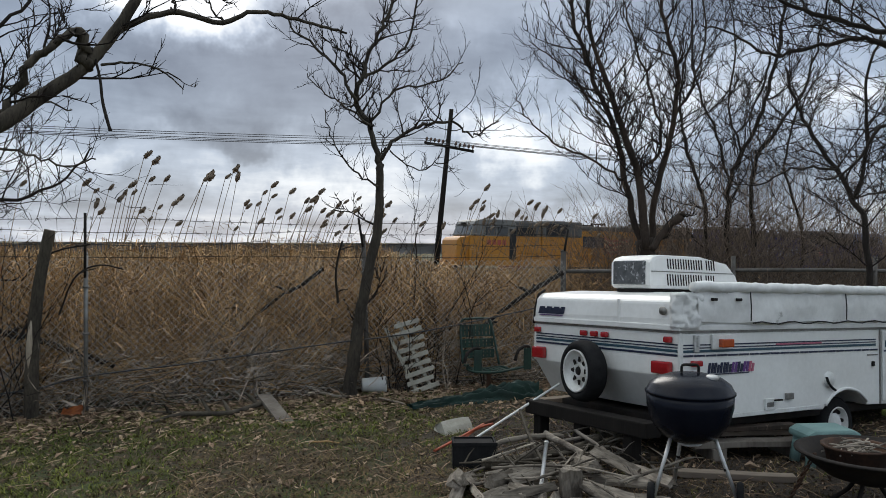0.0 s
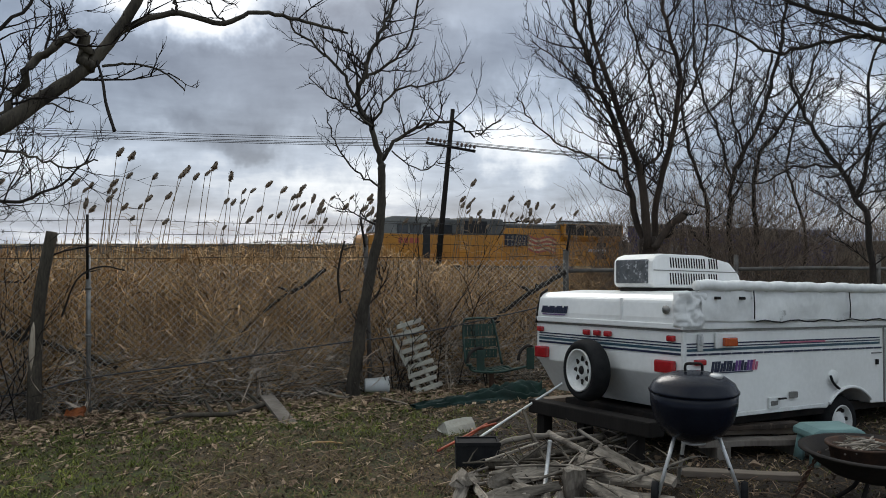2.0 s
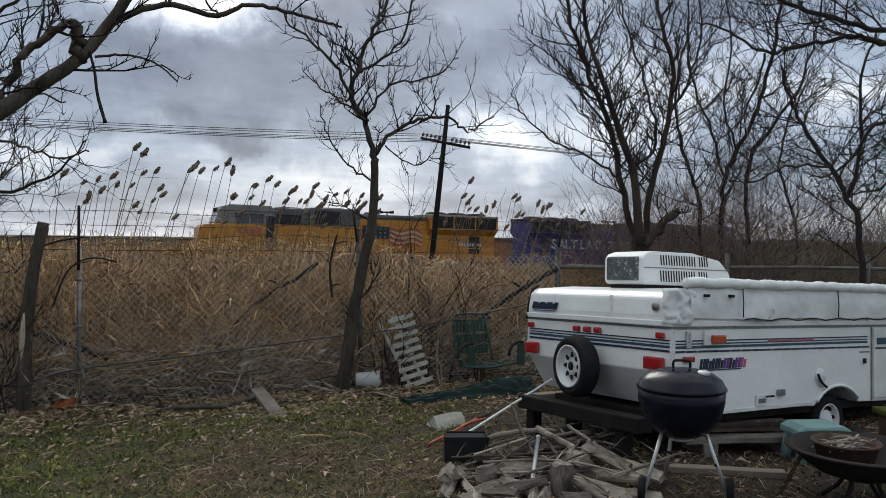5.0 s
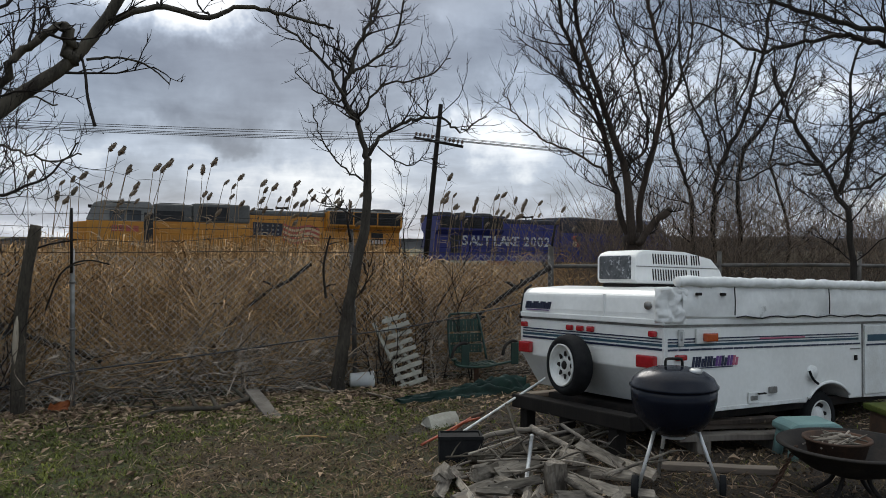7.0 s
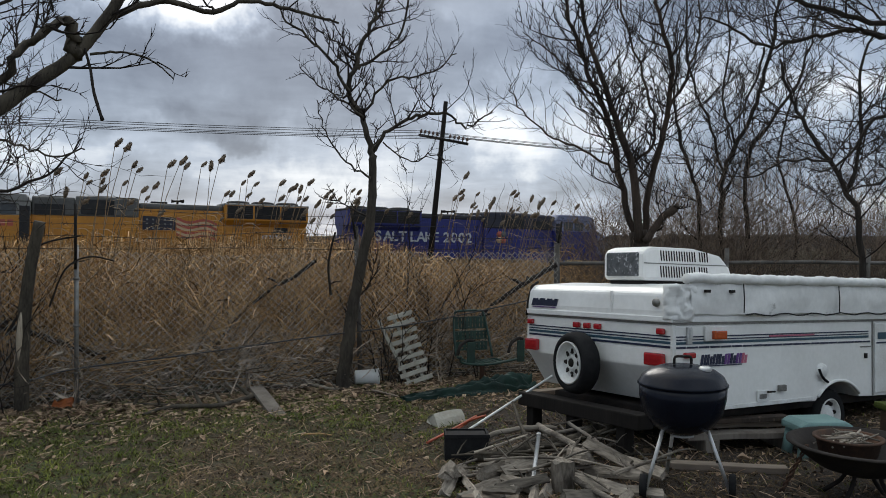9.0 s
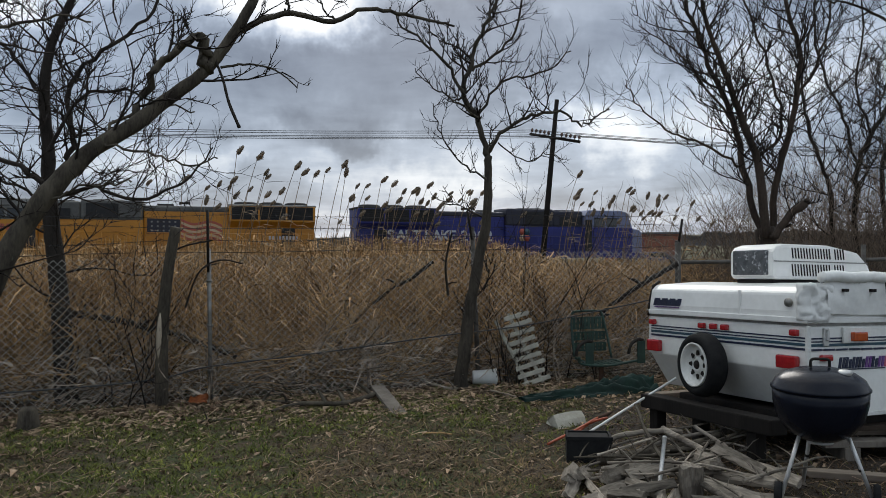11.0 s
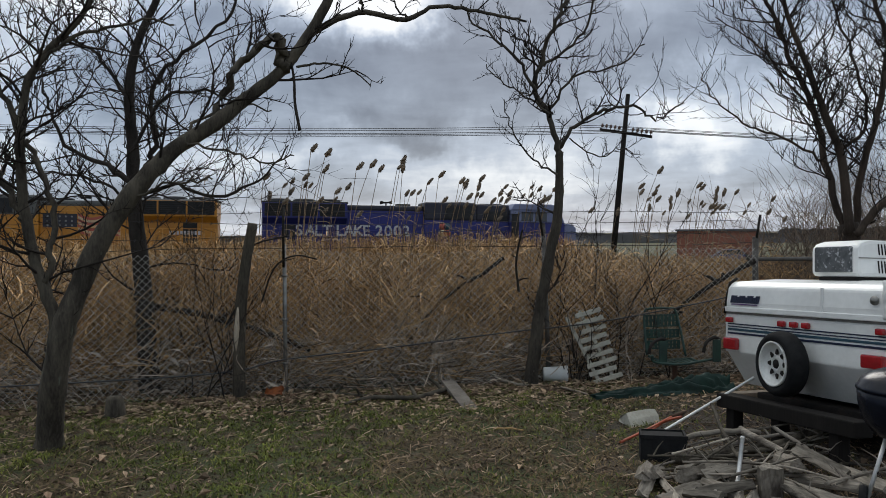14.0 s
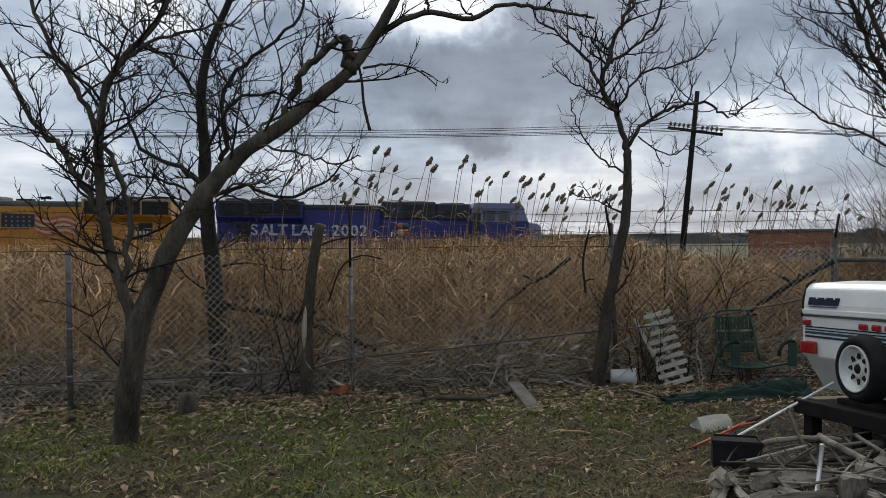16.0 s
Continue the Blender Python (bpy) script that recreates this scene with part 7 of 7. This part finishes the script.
def lawn_chair():
    t = thing("lawn_chair", pose(0.49, 9.04, 0.0, 0, 0, 20), "old green metal swivel lawn chair by the fence", "chair")

    def tube(nm, pts, r, material="green", lab=""):
        g = Geo()
        g.tube(smooth_line(pts, 4), r, 8)
        return part(nm, g, M[material], t, lab)
    tube("back_frame", [(-0.27, 0.02, 0.30), (-0.27, 0.10, 0.60), (-0.25, 0.13, 0.76), (-0.19, 0.14, 0.79), (0.05, 0.14, 0.79), (0.10, 0.13, 0.76), (0.13, 0.08, 0.58), (0.16, 0.0, 0.28)], 0.013)
    for z0, z1 in ((0.36, 0.44), (0.48, 0.56), (0.60, 0.72)):
        g = Geo()
        for i in range(9):
            x = -0.25 + i * 0.043
            g.box((x, 0.02 + z0 * 0.15, z0), (x + 0.033, 0.028 + z0 * 0.15, z1))
        for z in (z0, (z0 + z1) / 2, z1):
            g.box((-0.26, 0.018 + z0 * 0.15, z - 0.008), (0.13, 0.03 + z0 * 0.15, z + 0.008))
        part("back_slat", g, M["green"], t)
    for s, x in ((-1, -0.30), (1, 0.30)):
        tube("arm_rest", [(x - 0.08, -0.30, 0.36), (x - 0.04, -0.28, 0.46), (x + 0.08, -0.2, 0.50), (x + 0.16, -0.15, 0.48)], 0.018, "dark", "black curved arm rest")
        g = Geo()
        g.box((x + 0.07, -0.21, 0.24), (x + 0.16, -0.195, 0.48))
        part("arm_panel", g, M["green"], t, "flat green arm panel", 0.004)
    tube("seat_frame", [(-0.32, -0.25, 0.34), (-0.28, -0.2, 0.26), (0.0, -0.22, 0.23), (0.3, -0.2, 0.26), (0.45, -0.15, 0.27)], 0.014)
    tube("seat_rail", [(-0.25, 0.05, 0.29), (-0.1, 0.0, 0.23), (0.18, 0.02, 0.25), (0.2, -0.2, 0.25)], 0.013)
    for k in range(6):
        g = Geo()
        g.box((-0.2 + k * 0.065, -0.2, 0.245), (-0.15 + k * 0.065, 0.03, 0.252))
        part("seat_slat", g, M["green"], t)
    tube("pedestal", [(0.0, -0.08, 0.24), (0.0, -0.08, 0.1), (0.0, -0.08, 0.0)], 0.028, "rust")


lattice()
lawn_chair()


def tarp():
    g = Geo()
    n, w = 90, 40
    a, b = Vector((-0.32, 7.95, 0)), Vector((1.0, 8.72, 0))
    across = Vector((-0.5, 0.86, 0))
    for i in range(n + 1):
        u = i / n
        width = (0.10 + 0.26 * u ** 0.7) * (1 + 0.25 * noise.noise(Vector((u * 5, 3, 1))))
        for j in range(w + 1):
            v = j / w - 0.5
            # long creases that run with the sheet, and a mound at its far end
            crease = abs(math.sin(v * 13 + 2.6 * noise.noise(Vector((u * 3, v * 3, 1))) + u * 4)) * (0.045 + 0.06 * u)
            mound = 0.055 * math.exp(-((u - 0.78) / 0.22) ** 2) * (1 + 0.5 * noise.noise(Vector((u * 8, v * 6, 7))))
            h = (1 - (2 * v) ** 4) * (crease + mound * (1 - (2 * v) ** 2) + 0.03 * (1 - abs(noise.noise(Vector((u * 9, v * 5, 2)))) * 3) * (0.4 + u)) + 0.012
            p = a.lerp(b, u) + across * (v * width + 0.05 * noise.noise(Vector((u * 4, 1, 5))))
            g.v.append(p + Vector((0.03 * noise.noise(Vector((u * 14, v * 9, 6))), 0, h)))
    g.f = [(i * (w + 1) + j, (i + 1) * (w + 1) + j, (i + 1) * (w + 1) + j + 1, i * (w + 1) + j + 1) for i in range(n) for j in range(w)]
    g.s = [True] * len(g.f)
    tagged(part("tarpaulin", g, M["tarp"]), "crumpled dark green tarpaulin on the ground", "tarpaulin")


tarp()


def bucket():
    t = thing("bucket", pose(-0.88, 8.80, 0.09, 0, 90, 10), "white plastic bucket lying on its side", "bucket")
    g = Geo()
    g.lathe([(0, 0.0), (0.08, 0.0), (0.088, 0.01), (0.105, 0.30), (0.112, 0.30), (0.112, 0.315), (0.10, 0.315), (0.083, 0.02), (0, 0.012)], 28)
    part("shell", g, M["white"], t)
    t.scale = (0.84, 0.84, 0.84)
    board("plank", "pale flat board under the camper tail", pose(1.15, 8.3, 0.02, 0, 0, 25), (0.5, 0.12, 0.04), "plank", "plank")


bucket()


def hanging_branch():
    t = thing("hanging_branch", pose(-2.68, 6.17, 3.08), "dead broken branch dangling from the leaning tree", "branch")
    g = Geo()
    line = smooth_line([(0, 0, 0.05), (0.012, 0, -0.18), (-0.006, 0, -0.38), (0.006, 0, -0.60)], 4)
    g.tube(line, [0.009, 0.01, 0.011, 0.010, 0.011, 0.011, 0.012, 0.011, 0.012, 0.013, 0.013, 0.012, 0.016], 7)
    part("stick", g, M["bark_dark"], t)
    return t


HANGING = hanging_branch()


# ---------------------------------------------------------------- litter and grass
def in_yard(rng, y0, y1):
    y = rng.uniform(y0, y1)
    return rng.uniform(-0.62 * y - 2.2, 0.62 * y + 0.4), y


def beyond_fence(x, y):
    return y > 8.15 + 0.41 * (x + 2.2)


def leaf_litter():
    rng = random.Random(21)
    g = Geo()
    for k in range(9500):
        if k < 4200:
            s, d = rng.uniform(-5.5, 4.5), abs(rng.gauss(0, 0.55))
            x, y = -2.2 + 0.92 * s + 0.39 * d, 8.1 + 0.39 * s - 0.92 * d
        else:
            x, y = in_yard(rng, 4.2, 9.0)
            if beyond_fence(x, y):
                continue
        z = ground_height(x, y)
        a, r = rng.uniform(0, 6.3), rng.uniform(0.012, 0.036) * (1.2 if k < 4200 else 0.7)
        c, s_ = math.cos(a) * r, math.sin(a) * r
        up1, up2 = rng.uniform(0.004, 0.03), rng.uniform(0.0, 0.03)
        g.add([Vector((x - c, y - s_, z + up2)), Vector((x + s_ * 0.55, y - c * 0.55, z + up1)), Vector((x + c, y + s_, z + up2 * rng.random())), Vector((x - s_ * 0.55, y + c * 0.55, z + up1 * rng.random()))], [(0, 1, 2), (0, 2, 3)], False)
    # larger curled leaves, singly on the lawn and thick along the fence
    for k in range(1300):
        if k < 1100:
            s, d = rng.uniform(-5.5, 4.5), rng.gauss(0.12, 0.30)
            x, y = -2.2 + 0.92 * s + 0.39 * d, 8.1 + 0.39 * s - 0.92 * d
        else:
            x, y = in_yard(rng, 4.2, 8.6)
            if beyond_fence(x, y):
                continue
        z, a, r = ground_height(x, y) + 0.008, rng.uniform(0, 6.3), rng.uniform(0.03, 0.058)
        d1, d2 = Vector((math.cos(a), math.sin(a), 0)) * r, Vector((-math.sin(a), math.cos(a), 0)) * r * 0.5
        c, curl = Vector((x, y, z)), rng.uniform(0.3, 1.0) * r
        tilt = Vector((0, 0, rng.uniform(-0.4, 0.4) * r))
        g.add([c - d1 - tilt, c - d1 * 0.2 + d2 + Vector((0, 0, curl)), c + d1 + tilt + Vector((0, 0, curl * 0.6)), c - d1 * 0.2 - d2 + Vector((0, 0, curl * 0.8)), c + Vector((0, 0, 0.004))], [(0, 4, 1), (1, 4, 2), (2, 4, 3), (3, 4, 0)], False)
    ob = new("leaf_litter", g.mesh("leaf_litter", M["litter"]))
    tagged(ob, "fallen brown leaves scattered over the yard", "leaves", kind="stuff")
    g = Geo()
    for k in range(4600):
        if k < 2000:
            s, d = rng.uniform(-5.5, 4.5), rng.gauss(0.1, 0.45)
            x, y = -2.2 + 0.92 * s + 0.39 * d, 8.1 + 0.39 * s - 0.92 * d
        else:
            x, y = in_yard(rng, 4.2, 8.6)
            if beyond_fence(x, y):
                continue
        a, ln = rng.uniform(0, 3.14), rng.uniform(0.03, 0.2 if k < 2000 else 0.09)
        p = Vector((x, y, ground_height(x, y) + rng.uniform(0.003, 0.02)))
        d = Vector((math.cos(a) * ln, math.sin(a) * ln, rng.uniform(0, 0.03)))
        g.tube([p - d, p + Vector((0, 0, 0.006)), p + d], rng.uniform(0.0015, 0.004), 3, False)
    ob = new("twig_litter", g.mesh("twig_litter", M["litter"]))
    tagged(ob, "broken twigs and straw strewn on the ground", "twigs", kind="stuff")


def lawn():
    rng = random.Random(22)
    green, straw = Geo(), Geo()
    for k in range(150000):
        x, y = in_yard(rng, 4.1, 8.8)
        if beyond_fence(x, y):
            continue
        tuft = noise.noise(Vector((x * 5.5, y * 5.5, 7.0))) + 0.5 * noise.noise(Vector((x * 13, y * 13, 3.0)))
        if tuft < rng.uniform(-0.42, 0.10):
            continue
        if x > 0.3 and rng.random() < 0.7:
            continue
        patch = 1.3 * noise.noise(Vector((x * 0.75, y * 0.75, 0.4))) + 0.6 * noise.noise(Vector((x * 3, y * 3, 2.0))) - 0.16 * (x + 0.2) + 0.16 * (min(y, 7.6) - 6.5)
        if patch < rng.uniform(-0.2, 0.3) and rng.random() < 0.85:
            if rng.random() < 0.15:
                continue
            g, h, lay = straw, rng.uniform(0.025, 0.07), 1.5
        else:
            g, h, lay = green, rng.uniform(0.025, 0.065) * (1 + 0.9 * max(0, tuft)), 0.8
        a = rng.uniform(0, 6.3)
        d = Vector((math.cos(a) * h * lay, math.sin(a) * h * lay, h * rng.uniform(0.4, 1)))
        g.blade((x, y, ground_height(x, y) - 0.004), d, (-math.sin(a), math.cos(a), 0), rng.uniform(0.004, 0.009), h * 0.25)
    # crumbs of bark, leaf and clod that break up the bare ground
    crumbs = Geo()
    for k in range(26000):
        x, y = in_yard(rng, 4.1, 8.8)
        if beyond_fence(x, y):
            continue
        r, a = rng.uniform(0.004, 0.013), rng.uniform(0, 6.3)
        c = Vector((x, y, ground_height(x, y) + 0.003))
        p = [c + Vector((math.cos(a + q), math.sin(a + q), 0)) * r * rng.uniform(0.6, 1.4) for q in (0, 2.1, 4.2)]
        crumbs.add(p + [c + Vector((0, 0, r * rng.uniform(0.4, 1.1)))], [(0, 1, 3), (1, 2, 3), (2, 0, 3)], False)
    tagged(new("crumbs", crumbs.mesh("crumbs", M["crumb"])), "crumbs of bark and earth strewn over the lawn", "debris", kind="stuff")
    tagged(new("grass", green.mesh("grass", M["grass"])), "short patchy green lawn grass", "grass", kind="stuff")
    tagged(new("dead_grass", straw.mesh("dead_grass", M["straw"])), "flattened dead straw-coloured grass", "grass", kind="stuff")


M["straw"] = mat("straw", (0.155, 0.108, 0.054), (0.058, 0.041, 0.021), 0.9, scale=1.5, random_by="island", spread=0.7, bump=0)
M["crumb"] = mat("crumb", (0.12, 0.082, 0.05), (0.045, 0.031, 0.02), 0.95, scale=2, random_by="island", spread=0.8, bump=0)
leaf_litter()
lawn()


# ---------------------------------------------------------------- what moves
def motions():
    # the train rolls steadily towards the left
    # seconds, and how far the leading nose has come along the track
    run = [(t, 21.91 - 3.368 * t) for t in (0.0, 4.0, 8.0, 12.0, 16.0)]

    def loco_rows(offset, turn, fall):
        return [(t, Matrix.Translation(TRACK + U * (s + offset) + Vector((0, 0, RAIL_Z))) @ pose(0, 0, 0, 0, 0, turn) @ pose(0, 0, 0, 0, fall, 0)) for t, s in run]
    walk(yellow_loco, loco_rows(0, TURN, FALL))
    walk(blue_loco, loco_rows(2 * 21.46 + 2.5, TURN + 180, -FALL))
    # gusts lean the tall reeds over
    gust = {0.0: 13, 0.8: 9, 1.5: 10, 2.2: 5, 3.0: 6, 4.0: 7, 5.0: 10, 6.0: 6, 7.0: 4, 8.0: 5, 9.0: 9, 10.0: 7, 11.0: 9, 12.0: 6, 13.0: 8, 14.0: 6, 14.7: 7, 15.3: 5, 16.0: 5}
    for ob, x, y, z, lean, turn, phase, rate in SWAYING:
        rows = [(t, pose(x, y, z, 2 * math.sin(rate * 1.7 * t + phase), (g - 4) * 0.8 + lean + 2.2 * math.sin(rate * 2.9 * t + phase), turn)) for t, g in gust.items()]
        walk(ob, rows)

    # the broken branch swings under the leaning tree
    swing = ((0.0, -12), (1.0, -15), (2.0, -14), (3.0, -12), (5.0, -13), (7.0, -11), (9.0, -14), (11.5, -20), (12.5, -14), (14.0, -7), (15.0, -11), (16.0, -10))
    walk(HANGING, [(t, pose(-2.68, 6.17, 3.08, 0, a, 0)) for t, a in swing])


motions()
